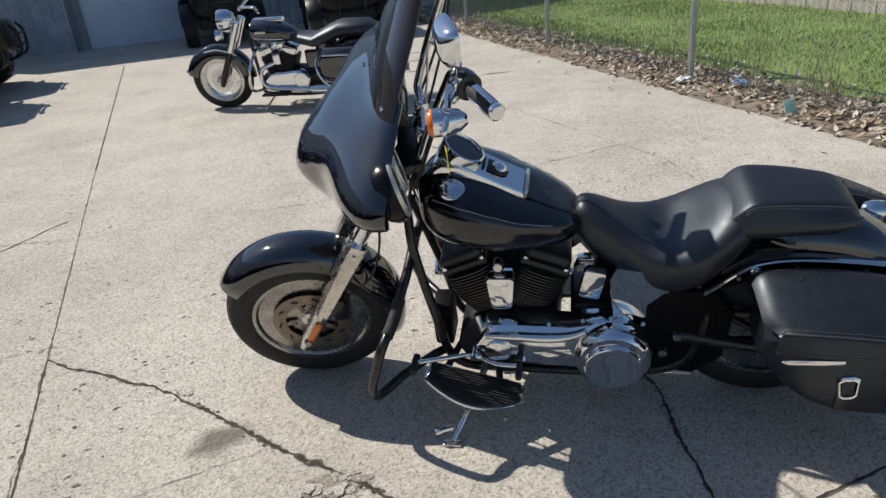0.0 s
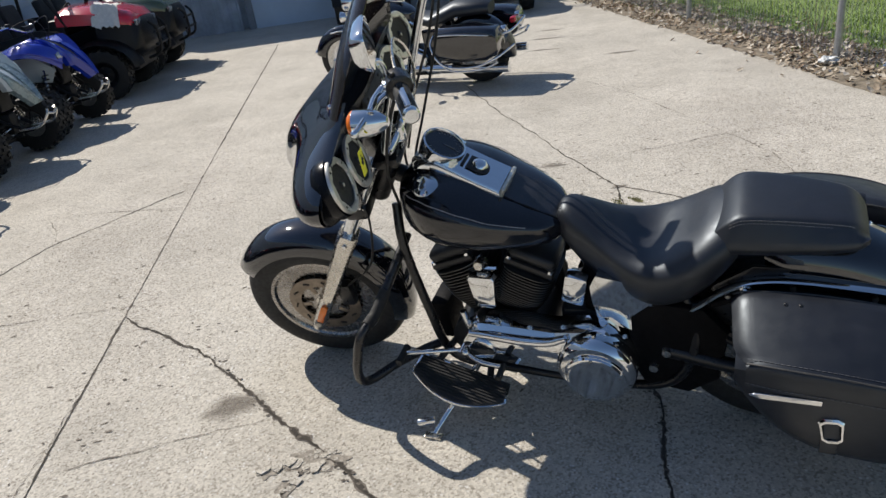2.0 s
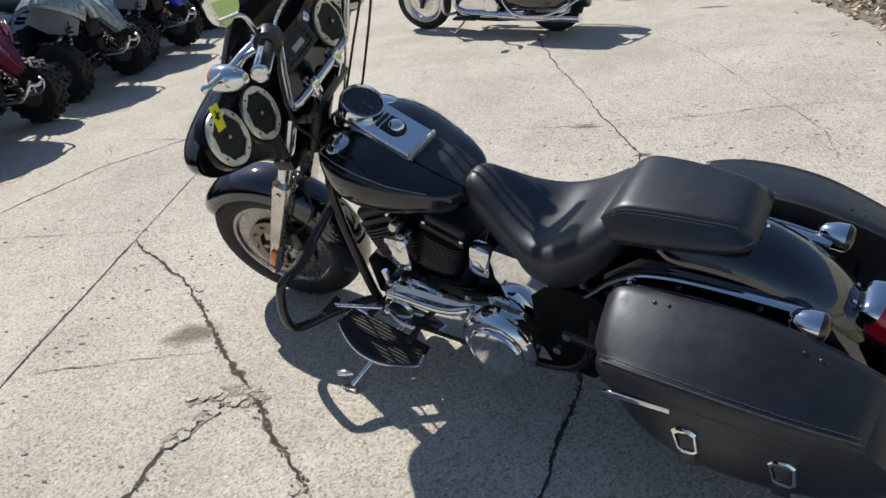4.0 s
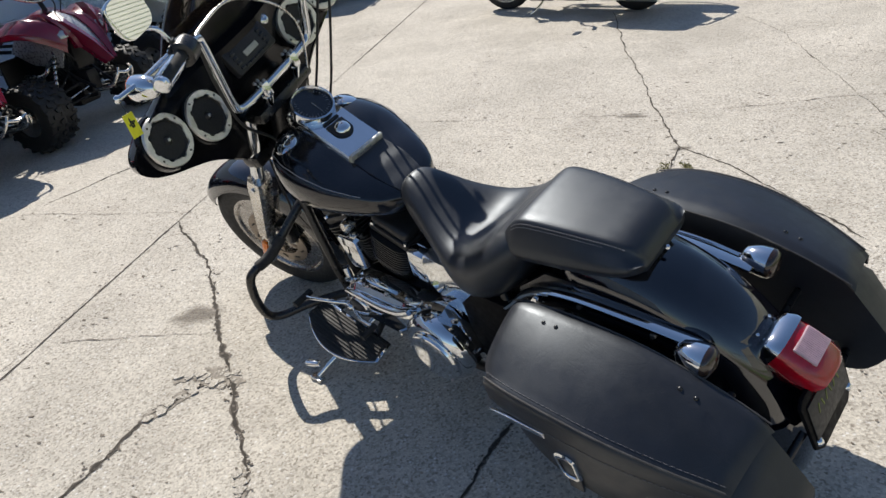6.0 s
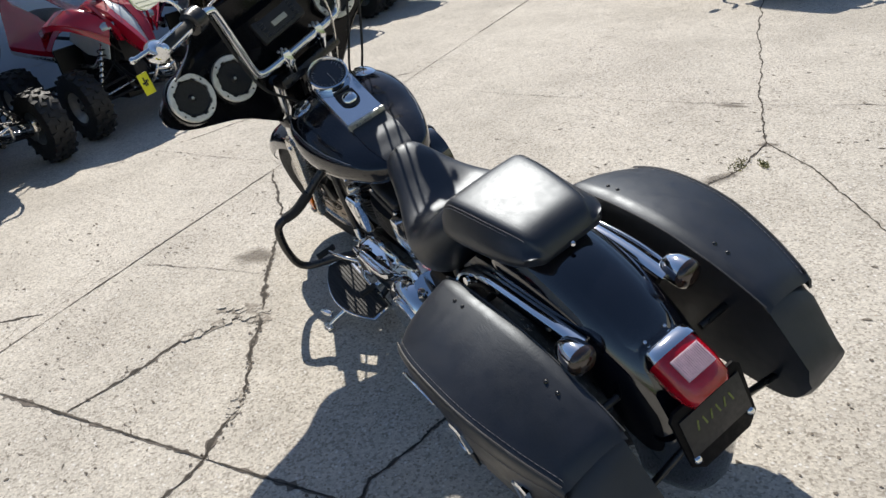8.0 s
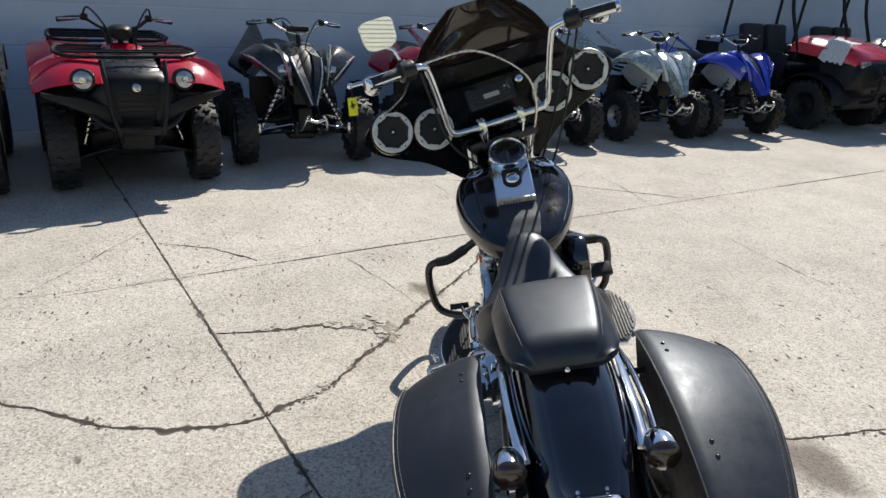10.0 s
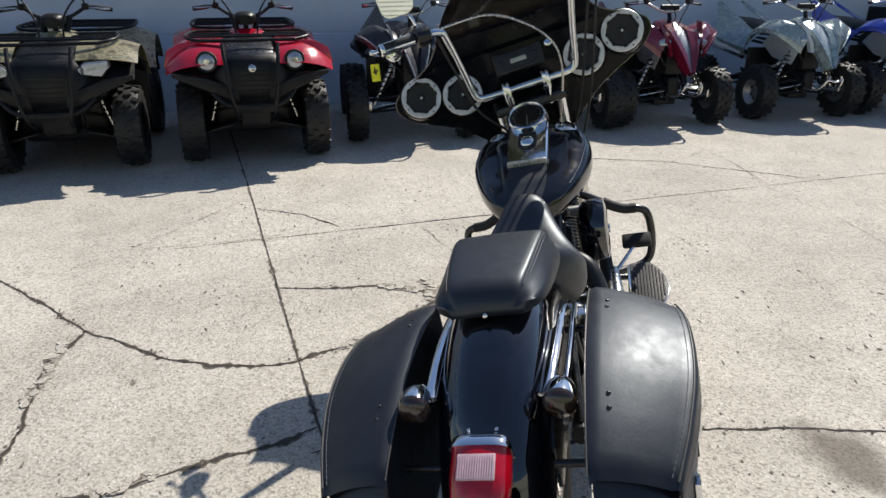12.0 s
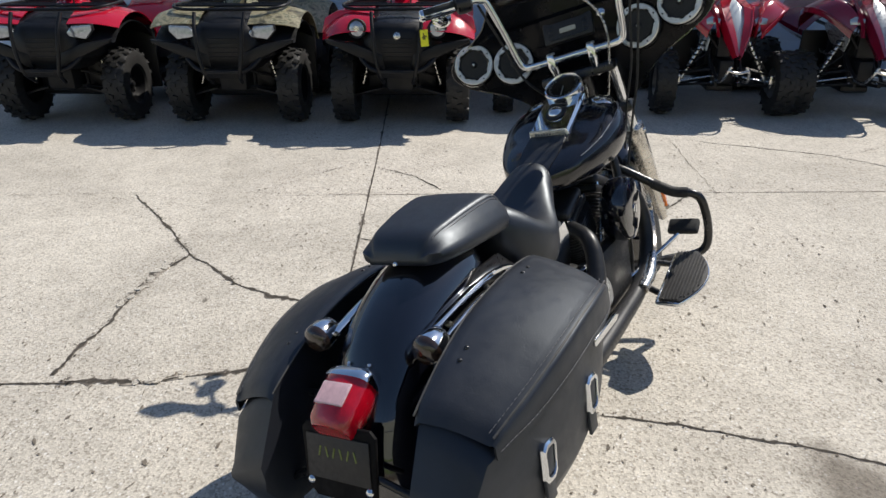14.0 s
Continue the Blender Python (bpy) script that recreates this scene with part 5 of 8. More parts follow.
part("lamp_lens", loft([ring(u, 0.0, hv, up, dn, 2.3, 32) for u, hv, up, dn in ((-0.012, 0.0515, 0.033, 0.050), (-0.060, 0.0515, 0.033, 0.060), (-0.092, 0.047, 0.028, 0.060), (-0.104, 0.038, 0.018, 0.050))]), "red_lens", tl, "red tail lamp lens")
part("lamp_window", box(0.044, 0.064, 0.005, 0.0015, at=(-0.048, 0, 0.0312)), "clear_lens", tl, "clear ribbed window in the lens")
each("lens_rib", [box(0.040, 0.0014, 0.0016, at=(-0.048, -0.0285 + 0.0041 * i, 0.0342)) for i in range(15)], "clear_lens", tl)
plate = empty("license_plate", at(-1.592, 0, 0.452) @ Matrix.Rotation(radians(-76), 4, 'Y'), bike)
part("plate_holder", prism([(x, y) for x, y in ((-0.075, -0.10), (0.055, -0.105), (0.070, -0.09), (0.070, 0.09), (0.055, 0.105), (-0.075, 0.10), (-0.100, 0.07), (-0.100, -0.07))], 0.010, 0.003), "soot", plate, "black curved plate bracket")
part("plate_board", box(0.100, 0.178, 0.003, 0.0008, at=(-0.005, 0, 0.0125)), "plastic", plate, "black dealer plate with green chalk marks")
each("chalk_bar", [moved(box(0.024, 0.0045, 0.001), at(0.008, -0.050 + 0.020 * i, 0.0145) @ Matrix.Rotation(0.25 * (-1) ** i, 4, 'Z')) for i in range(6)], "chalk", plate)
each("plate_bolt", [moved(lathe([(0.0, 0.010), (0.006, 0.009), (0.010, 0.005), (0.011, 0.0)], 8), at(-0.064, 0.083 * s, 0.009)) for s in (1, -1)], "chrome", plate)


# saddlebags
def saddlebag(sgn):
    bag = empty("saddlebag", None if sgn > 0 else at(-0.010, -0.014, 0.012), bike)
    bag["label"] = "black leather hard saddlebag with rounded lid"
    flip = (lambda bm: bm) if sgn > 0 else mirrored
    # along the bag: height of the inner and of the outer edge, outer face, foot of the lid's flange
    def shape(u):
        return soft_lerp([(0.930, 0.655, 0.590, 0.385, 0.535), (0.975, 0.682, 0.612, 0.404, 0.545), (1.08, 0.692, 0.628, 0.426, 0.552), (1.20, 0.688, 0.624, 0.431, 0.550), (1.32, 0.671, 0.603, 0.424, 0.532), (1.44, 0.633, 0.565, 0.400, 0.505), (1.52, 0.597, 0.534, 0.376, 0.490), (1.60, 0.553, 0.498, 0.350, 0.470)], -u)
    n, m_across = 44, 12
    rows = []
    for i in range(n + 1):
        f = i / n
        row = []
        for j in range(m_across + 7):
            # the front edge runs back towards the outer side and turns round a soft corner
            g = min(1.0, j / m_across)
            u0, u1 = -0.950 - 0.018 * g - 0.030 * max(0.0, (g - 0.78) / 0.22) ** 2, -1.574 + 0.022 * g
            u = u0 + (u1 - u0) * f
            wi, wo, out, foot = shape(u)
            droop = 0.014 * max(0.0, 1 - f * n / 3.0) ** 2 + 0.014 * max(0.0, 1 - (1 - f) * n / 2.5) ** 2
            if j <= m_across:
                v = 0.200 + (out - 0.016 - 0.200) * g
                w = wi + (wo + 0.006 - wi) * g ** 1.12 + 0.007 * math.sin(g * math.pi) - (0.008 if j == 0 else 0.0) - droop
            else:
                k = j - m_across
                v = out - 0.016 + 0.016 * math.sin(min(1.0, k / 3) * math.pi / 2)
                w = wo + 0.006 - 0.014 * (1 - math.cos(min(1.0, k / 3) * math.pi / 2)) - (wo - 0.008 - foot) * max(0.0, (k - 3) / 3) - droop * max(0.0, 1 - k / 4)
            row.append((u, v, w))
        rows.append(row)
    lid = part("lid", flip(thick(sheet(rows), 0.006)), "bag_leather", bag, "black leather lid with scuffed edge", angle=50)
    # body: rises to the front, its rear face slopes out below the lid
    body = []
    for i in range(33):
        u = -0.972 - 0.680 * i / 32
        wi, wo, out, foot = shape(u)
        low = soft_lerp([(0.96, 0.500), (1.00, 0.430), (1.08, 0.350), (1.20, 0.288), (1.40, 0.252), (1.56, 0.244), (1.62, 0.276), (1.655, 0.350)], -u)[0]
        hi_in, hi_out = wi - 0.018, wo - 0.022
        if -u > 1.565:
            q = (-u - 1.565) / 0.087
            hi_in, hi_out = 0.545 + (0.415 - 0.545) * q, 0.500 + (0.385 - 0.500) * q
        o = soft_lerp([(0.97, 0.376), (1.08, 0.410), (1.20, 0.418), (1.40, 0.398), (1.56, 0.352), (1.66, 0.322)], -u)[0]
        tall = hi_out - low
        e = min(0.02, tall * 0.2)
        body.append([(u, 0.206, hi_in), (u, 0.27, hi_in + (hi_out - hi_in) * 0.35), (u, o - 0.02, hi_out), (u, o, hi_out - e), (u, o + 0.001, low + tall * 0.55), (u, o - 0.010, low + min(0.06, tall * 0.35)), (u, o - 0.030, low + min(0.018, tall * 0.15)), (u, o - 0.065, low), (u, 0.235, low + 0.002), (u, 0.212, low + e), (u, 0.204, (hi_in + low) / 2)])
    part("bag_body", flip(loft(body)), "bag_leather", bag, "black leather bag body with a sloping rear face", angle=40)
    # seams
    def along(d_out, d_w, foot_too=False, k=44):
        line = []
        for i in range(k + 1):
            u = -1.000 - 0.545 * i / k
            wi, wo, out, foot = shape(u)
            line.append((u, out + d_out, (foot if foot_too else wo) + d_w))
        return line
    for line in (along(0.0012, 0.012, True), along(-0.019, 0.0085)):
        part("lid_stitch", flip(join(*[rod(line[i], tuple(Vector(line[i]).lerp(Vector(line[i + 1]), 0.7)), 0.0008, 5) for i in range(44)])), "stitch", lid)
    part("lid_piping", flip(tube(along(-0.0075, 0.0035), 0.0026, 8, 1)), "piping", lid, "worn leather piping")
    part("lid_piping", flip(tube([(u, 0.1985, shape(u)[0] - 0.008) for u in [-0.955 - 0.612 * i / 30 for i in range(31)]], 0.0022, 8, 1)), "piping", lid, "worn leather piping")
    for u in (-1.080, -1.114, -1.407, -1.440):
        wi, wo, out, foot = shape(u)
        g = (0.246 - 0.2) / (out - 0.216)
        part("rivet", flip(moved(lathe([(0.0, 0.004), (0.003, 0.0035), (0.005, 0.0015), (0.0055, -0.002)], 12), facing((u, 0.246, wi + (wo + 0.006 - wi) * g ** 1.12 + 0.007 * math.sin(g * math.pi)), (0, 0.25, 1)))), "rivet", lid)
    # bright bar, latches
    part("trim_bar", flip(moved(prism([(-0.082, -0.009), (0.060, -0.009), (0.082, 0.0), (0.060, 0.009), (-0.082, 0.009)], 0.009, 0.002), at(-1.090, 0.4245, 0.541) @ Matrix.Rotation(radians(1), 4, 'Y') @ Matrix.Rotation(radians(-90), 4, 'X'))), "chrome", bag, "bright trim bar")
    face = lambda u: soft_lerp([(0.97, 0.376), (1.08, 0.410), (1.20, 0.418), (1.40, 0.398), (1.56, 0.352)], -u)[0]
    for u, w in ((-1.204, 0.432), (-1.412, 0.392)):
        lt = part("latch", flip(moved(loft([[(x * k, y * k, h) for x, y in ((-0.030, -0.034), (-0.016, -0.046), (0.016, -0.046), (0.030, -0.034), (0.026, 0.034), (0.013, 0.046), (-0.013, 0.046), (-0.026, 0.034))] for k, h in ((1.0, 0.0), (1.0, 0.008), (0.90, 0.012), (0.74, 0.012), (0.70, 0.007), (0.70, 0.0))]), at(u, face(u) - 0.003, w) @ Matrix.Rotation(radians(-90), 4, 'X') @ Matrix.Rotation(radians(8), 4, 'Z'))), "chrome", bag, "chrome buckle latch")
        part("latch_tongue", flip(moved(box(0.036, 0.058, 0.008, 0.004), at(u, face(u) + 0.002, w) @ Matrix.Rotation(radians(-90), 4, 'X') @ Matrix.Rotation(radians(8), 4, 'Z'))), "bag_leather", lt)
        part("strap", flip(box(0.040, 0.008, 0.13, 0.002, at=(u, face(u) - 0.005, w - 0.035))), "bag_leather", bag)
    for a, b in (((-1.05, 0.205, 0.60), (-1.05, 0.13, 0.60)), ((-1.45, 0.205, 0.50), (-1.45, 0.12, 0.50)), ((-1.56, 0.21, 0.33), (-1.585, 0.08, 0.40))):
        part("bag_bracket", flip(rod(a, b, 0.009)), "satin", bag)
    return bag


M["piping"] = varied("worn_piping", (0.06, 0.058, 0.056), 0.5, amount=0.4, scale=40)
M["rivet"] = varied("black_rivet", (0.05, 0.05, 0.052), 0.3, 0.8)
for sgn in (1, -1):
    saddlebag(sgn)

# engine
eng = empty("engine", None, bike)
CR = Vector((-0.215, 0.0, 0.285))
for tilt, nm in ((22.5, "front"), (-22.5, "rear")):
    cm = Matrix.Translation(CR) @ Matrix.Rotation(radians(tilt), 4, 'Y')
    cyl = part("cylinder", moved(lathe([(0.062, 0.10), (0.062, 0.31)], 32), cm), "wrinkle", eng, "black finned cylinder")
    for i in range(15):
        h = 0.150 + 0.0125 * i
        k = 0.088 + 0.003 * min(i, 6)
        outl = [(k * 0.92 * math.copysign(abs(math.cos(a)) ** 0.6, math.cos(a)), k * 1.12 * math.copysign(abs(math.sin(a)) ** 0.6, math.sin(a))) for a in [2 * math.pi * j / 28 for j in range(28)]]
        fin = part("cooling_fin", moved(prism(outl, 0.0032), cm @ at(0, 0, h)), "wrinkle", cyl, smooth=False)
        part("fin_edge", moved(tube([(x * 1.0, y * 1.0, 0.0016) for x, y in outl + outl[:1]], 0.0017, 5, 1, smooth=False, caps=False), cm @ at(0, 0, h)), "fin_edge", cyl)
    part("cylinder_head", moved(box(0.170, 0.200, 0.03, 0.012), cm @ at(0, 0, 0.345)), "wrinkle", eng, "black cylinder head")
    part("rocker_box", moved(box(0.158, 0.190, 0.044, 0.020, 3), cm @ at(0, 0, 0.380)), "wrinkle", eng, "black rocker cover")
    each("head_bolt", [moved(lathe([(0.0, 0.010), (0.008, 0.009), (0.010, 0.0)], 8), cm @ at(x, y, 0.358)) for x in (-0.07, 0.07) for y in (-0.090, 0.090)], "chrome", eng)
    part("pushrod_tube", moved(join(*[rod((x, -0.10, 0.06), (x * 1.3, -0.09, 0.31), 0.011) for x in (-0.02, 0.03)]), cm), "chrome", eng)
part("crankcase", loft([[(CR.x + 0.18 * math.cos(a), v, 0.285 + (0.13 if math.sin(a) > 0 else 0.125) * math.sin(a)) for a in [2 * math.pi * i / 28 for i in range(28)]] for v in (-0.13, -0.12, 0.12, 0.13)]), "wrinkle", eng, "black crankcase", angle=30)
part("gearbox", box(0.26, 0.24, 0.20, 0.04, at=(-0.56, -0.01, 0.36)), "wrinkle", eng, "black gearbox")
# two added blocks that stop sun leaking past the engine's right side
part("cam_side_cover", box(0.30, 0.07, 0.25, 0.04, at=(-0.25, -0.150, 0.345)), "wrinkle", eng, "black block closing a sun gap beside the crankcase")
part("gearbox_gap_block", box(0.24, 0.06, 0.22, 0.04, at=(-0.56, -0.150, 0.36)), "chrome", eng, "chrome block closing a sun gap beside the gearbox")
# primary cover: a chrome case running back to the clutch cover
prim = []
for i in range(25):
    f = i / 24
    u = -0.115 - 0.58 * f
    r = 0.078 + 0.010 * math.sin(f * math.pi) + 0.050 * max(0, (f - 0.55) / 0.45) ** 0.8
    r *= min(1, (f / 0.10) ** 0.5 if f < 0.10 else 1, ((1 - f) / 0.16) ** 0.5 if f > 0.84 else 1) * 1.0 + 0.0001
    cw = 0.355 - 0.035 * f
    prim.append([(u, v, cw + r * h) for v, h in ((0.12, 1.12), (0.16, 1.12), (0.192, 1.02), (0.210, 0.80), (0.216, 0.3), (0.216, -0.3), (0.210, -0.80), (0.192, -1.02), (0.16, -1.08), (0.12, -1.08))])
primary = part("primary_cover", loft(prim), "chrome", eng, "chrome primary cover", angle=28)
part("primary_ridge", tube([(-0.150, 0.212, 0.402), (-0.24, 0.218, 0.408), (-0.34, 0.220, 0.405), (-0.42, 0.220, 0.412), (-0.48, 0.218, 0.436)], [0.012, 0.016, 0.018, 0.016, 0.012], 12), "chrome", primary)
dcv = Vector((-0.568, 0.214, 0.322))
part("clutch_housing", moved(lathe([(0.125, -0.03), (0.128, 0.0), (0.122, 0.022), (0.108, 0.034), (0.0, 0.034)], 44), facing(dcv, (0, 1, 0))), "chrome", primary)
derby = part("derby_cover", moved(lathe([(0.094, 0.030), (0.098, 0.040), (0.094, 0.047), (0.082, 0.050), (0.074, 0.048), (0.0, 0.050)], 48), facing(dcv - Vector((0, 0, 0.018)), (0, 1, 0))), "chrome", primary, "round chrome derby cover")
each("derby_bolt", [moved(lathe([(0.0, 0.054), (0.005, 0.053), (0.006, 0.048)], 8), facing(dcv - Vector((0, 0, 0.018)), (0, 1, 0)) @ at(0.088 * math.cos(a), 0.088 * math.sin(a), 0)) for a in [2 * math.pi * (i + 0.3) / 5 for i in range(5)]], "alu", derby)
part("inspection_cover", moved(lathe([(0.046, 0.0), (0.047, 0.006), (0.043, 0.010), (0.0, 0.011)], 28), facing((-0.185, 0.214, 0.335), (0, 1, 0))), "chrome", primary)
each("primary_bolt", [moved(lathe([(0.0, 0.008), (0.007, 0.007), (0.008, -0.01)], 10), facing((u, 0.196, w), (0, 0.7, 0.7))) for u, w in ((-0.15, 0.435), (-0.25, 0.446), (-0.36, 0.445), (-0.47, 0.462), (-0.56, 0.475), (-0.66, 0.452))], "satin_chrome", primary)
# horn cover between the cylinders
horn = loft([[(-0.205 + du * k, 0.128 + h, 0.545 + dw * k) for du, dw in ((0.048, 0.055), (0.040, 0.066), (-0.040, 0.066), (-0.048, 0.055), (-0.036, -0.060), (-0.026, -0.070), (0.026, -0.070), (0.036, -0.060))] for k, h in ((0.9, -0.03), (1.0, 0.0), (1.0, 0.024), (0.93, 0.034), (0.55, 0.038))])
part("horn_cover", horn, "chrome", eng, "chrome horn cover")
part("horn_bolt", moved(lathe([(0.0, 0.020), (0.014, 0.018), (0.020, 0.008), (0.022, -0.02)], 18), facing((-0.200, 0.130, 0.640), (0, 1, 0.2))), "satin_chrome", eng)
part("oil_tank", loft([[(u, v, w) for u, w in ((-0.555, 0.60), (-0.575, 0.645), (-0.66, 0.63), (-0.735, 0.56), (-0.745, 0.47), (-0.69, 0.435), (-0.60, 0.46), (-0.56, 0.53))] for v in (-0.14, -0.135, 0.135, 0.150, 0.152)]), "chrome", bike, "chrome wrap-around oil tank", angle=20)
# frame
for sgn in (1, -1):
    part("frame_tube", tube([(0.10, 0.035 * sgn, 0.80), (0.085, 0.09 * sgn, 0.66), (0.035, 0.125 * sgn, 0.40), (0.005, 0.13 * sgn, 0.24), (-0.06, 0.13 * sgn, 0.175), (-0.20, 0.13 * sgn, 0.165), (-0.60, 0.14 * sgn, 0.17), (-0.80, 0.15 * sgn, 0.24), (-0.86, 0.14 * sgn, 0.45), (-0.80, 0.10 * sgn, 0.62)], 0.0165, 14), "satin", bike, "black frame tube")
    part("swingarm", tube([(-0.78, 0.14 * sgn, 0.36), (-0.95, 0.15 * sgn, 0.335), (REAR - 0.02, 0.15 * sgn, 0.322)], [0.026, 0.024, 0.030], 12), "satin", bike)
    part("upper_stay", rod((-0.74, 0.12 * sgn, 0.56), (REAR, 0.15 * sgn, 0.345), 0.013), "satin", bike)
# added block that keeps sun off the ground behind the downtubes
part("downtube_block", box(0.07, 0.13, 0.17, 0.012, at=(0.035, 0, 0.29)), "soot", bike, "black block closing the sun gap between the downtubes")
part("frame_spine", tube([(0.08, 0, 0.90), (-0.15, 0, 0.80), (-0.42, 0, 0.72), (-0.70, 0, 0.60)], 0.03, 12), "satin", bike)
part("battery_box", box(0.42, 0.19, 0.30, 0.03, at=(-0.72, 0, 0.47)), "soot", bike)
part("oil_tank_cover", moved(prism([(-0.552, 0.545), (-0.585, 0.640), (-0.66, 0.625), (-0.745, 0.560), (-0.735, 0.440), (-0.60, 0.430), (-0.565, 0.45)], 0.05, 0.016), Matrix.Translation((0, 0.145, 0)) @ Matrix.Rotation(radians(90), 4, 'X')), "chrome", bike, "chrome oil tank cover")
part("rear_rocker_box", moved(box(0.075, 0.05, 0.115, 0.014), at(-0.500, 0.115, 0.562) @ Matrix.Rotation(radians(-12), 4, 'Y')), "chrome", eng, "chrome cover beside the rear cylinder")
each("axle_nut", [moved(lathe([(0.0, 0.02), (0.015, 0.018), (0.018, 0.0), (0.030, -0.004), (0.030, -0.02)], 14), facing((REAR, 0.175 * s, 0.322), (0, s, 0))) for s in (1, -1)], "chrome", bike)
each("swingarm_bolt", [moved(lathe([(0.0, 0.02), (0.014, 0.018), (0.018, 0.0), (0.028, -0.004), (0.028, -0.03)], 12), facing((u, 0.150, w), (0, 1, 0))) for u, w in ((-0.775, 0.365), (-0.735, 0.29))], "satin_chrome", bike)
part("side_cover", moved(prism([(-0.66, 0.50), (-0.72, 0.56), (-0.88, 0.55), (-0.95, 0.46), (-0.93, 0.26), (-0.84, 0.18), (-0.70, 0.20), (-0.66, 0.30)], 0.26, 0.02), Matrix.Translation((0, 0.155, 0)) @ Matrix.Rotation(radians(90), 4, "X")), "soot", bike, "black swingarm and battery cover")
part("belt_guard", moved(prism([(-0.72, 0.40), (-0.86, 0.455), (-1.12, 0.46), (-1.12, 0.43), (-0.86, 0.42), (-0.72, 0.36)], 0.02, 0.004), Matrix.Translation((0, 0.14, 0)) @ Matrix.Rotation(radians(90), 4, 'X')), "satin", bike)

# engine guards
for sgn in (1, -1):
    pts = [(0.098, 0.03, 0.665), (0.105, 0.12, 0.625), (0.128, 0.22, 0.56), (0.140, 0.28, 0.525), (0.150, 0.335, 0.515), (0.165, 0.378, 0.49), (0.190, 0.392, 0.42), (0.220, 0.390, 0.33), (0.228, 0.375, 0.265), (0.210, 0.335, 0.238), (0.150, 0.25, 0.240), (0.07, 0.16, 0.240), (0.03, 0.12, 0.235)]
    gd = part("engine_guard", tube([(x, y * sgn, z) for x, y, z in pts], 0.0165, 14, 5), "satin", bike, "black tubular engine guard")
    part("guard_pad", tube([(0.126, 0.215 * sgn, 0.563), (0.142, 0.285 * sgn, 0.523), (0.152, 0.34 * sgn, 0.513)], 0.0205, 14), "rubber", gd)


# floorboards
M["pad_rubber"] = varied("dusty_pad_rubber", (0.030, 0.029, 0.028), 0.55, amount=0.3, scale=20, grain=0.2)


def board(sgn):
    place = at(-0.095, 0.212, 0.208) if sgn > 0 else at(-0.035, -0.278, 0.226)
    fl = empty("footboard", place @ Matrix.Rotation(radians(-18 if sgn > 0 else -12), 4, 'Y') @ Matrix.Scale(1.14, 4), bike)
    out = [(-0.145, 0.0)] + [(-0.155 + 0.310 * i / 18, 0.035 + 0.105 * math.sin(math.pi * (0.10 + 0.80 * i / 18)) ** 0.8) for i in range(19)] + [(0.145, 0.0)]
    out = [(x, y * sgn) for x, y in out]
    part("board_rim", prism(out, 0.014, 0.004), "chrome", fl, "chrome floorboard rim")
    cx = sum(x for x, y in out) / len(out)
    cy = sum(y for x, y in out) / len(out)
    ins = [(cx + (x - cx) * 0.94, cy + (y - cy) * 0.90) for x, y in out]
    part("board_pad", moved(prism(ins, 0.006, 0.0015), at(0, 0, 0.0135)), "pad_rubber", fl, "black ribbed rubber pad")
    ribs = []
    for i in range(11):
        y = 0.016 + 0.0105 * i
        lim = [x for x, yy in ins if abs(yy) >= y]
        if len(lim) > 1:
            ribs.append(box(max(lim) - min(lim) - 0.012, 0.0045, 0.004, at=((max(lim) + min(lim)) / 2, y * sgn, 0.021)))
    part("pad_ribs", join(*ribs), "pad_rubber", fl)
    each("board_bracket", [rod((x, 0.0, 0.0), (x * 0.7, -0.09 * sgn, 0.03), 0.011) for x in (-0.08, 0.09)], "satin", fl)


board(1)
board(-1)
# gear shifter, side stand, brake pedal
sh = part("gear_shifter", join(tube([(-0.10, 0.20, 0.30), (-0.02, 0.245, 0.325), (0.07, 0.262, 0.320), (0.10, 0.262, 0.316)], 0.008, 10), tube([(-0.10, 0.20, 0.30), (-0.17, 0.235, 0.290), (-0.26, 0.245, 0.292)], 0.008, 10), rod((-0.10, 0.13, 0.30), (-0.10, 0.225, 0.30), 0.014), rod((-0.115, 0.165, 0.30), (-0.135, 0.15, 0.41), 0.009), ball(0.016, (-0.115, 0.215, 0.305), 12)), "chrome", bike, "chrome heel-toe shifter")
each("shifter_peg", [rod((0.098, 0.235, 0.318), (0.098, 0.315, 0.318), 0.013), rod((-0.258, 0.235, 0.292), (-0.258, 0.30, 0.292), 0.011)], "rubber", sh)
part("shift_arm", tube([(-0.135, 0.165, 0.36), (-0.128, 0.17, 0.40), (-0.118, 0.165, 0.455)], [0.014, 0.011, 0.013], 10), "chrome", sh)
stand = part("side_stand", tube([(-0.13, 0.15, 0.20), (-0.10, 0.26, 0.175), (-0.065, 0.36, 0.14), (-0.036, 0.425, 0.108)], [0.013, 0.012, 0.011, 0.010], 10), "chrome", bike, "chrome side stand")
part("stand_foot", moved(box(0.065, 0.030, 0.012, 0.004), at(-0.032, 0.432, 0.1005) @ Matrix.Rotation(radians(12.4), 4, 'X')), "satin_chrome", stand)
part("stand_peg", moved(box(0.066, 0.022, 0.024, 0.007), at(-0.004, 0.408, 0.142) @ Matrix.Rotation(radians(20), 4, 'Z')), "chrome", stand)
part("stand_spring", tube([(-0.12, 0.13, 0.185), (-0.09, 0.22, 0.155), (-0.07, 0.26, 0.15)], 0.006, 8), "alu", stand)
bp = part("brake_pedal", tube([(-0.16, -0.16, 0.26), (-0.05, -0.22, 0.30), (0.05, -0.30, 0.365), (0.085, -0.32, 0.385)], 0.008, 10), "chrome", bike, "brake pedal with a black pad")
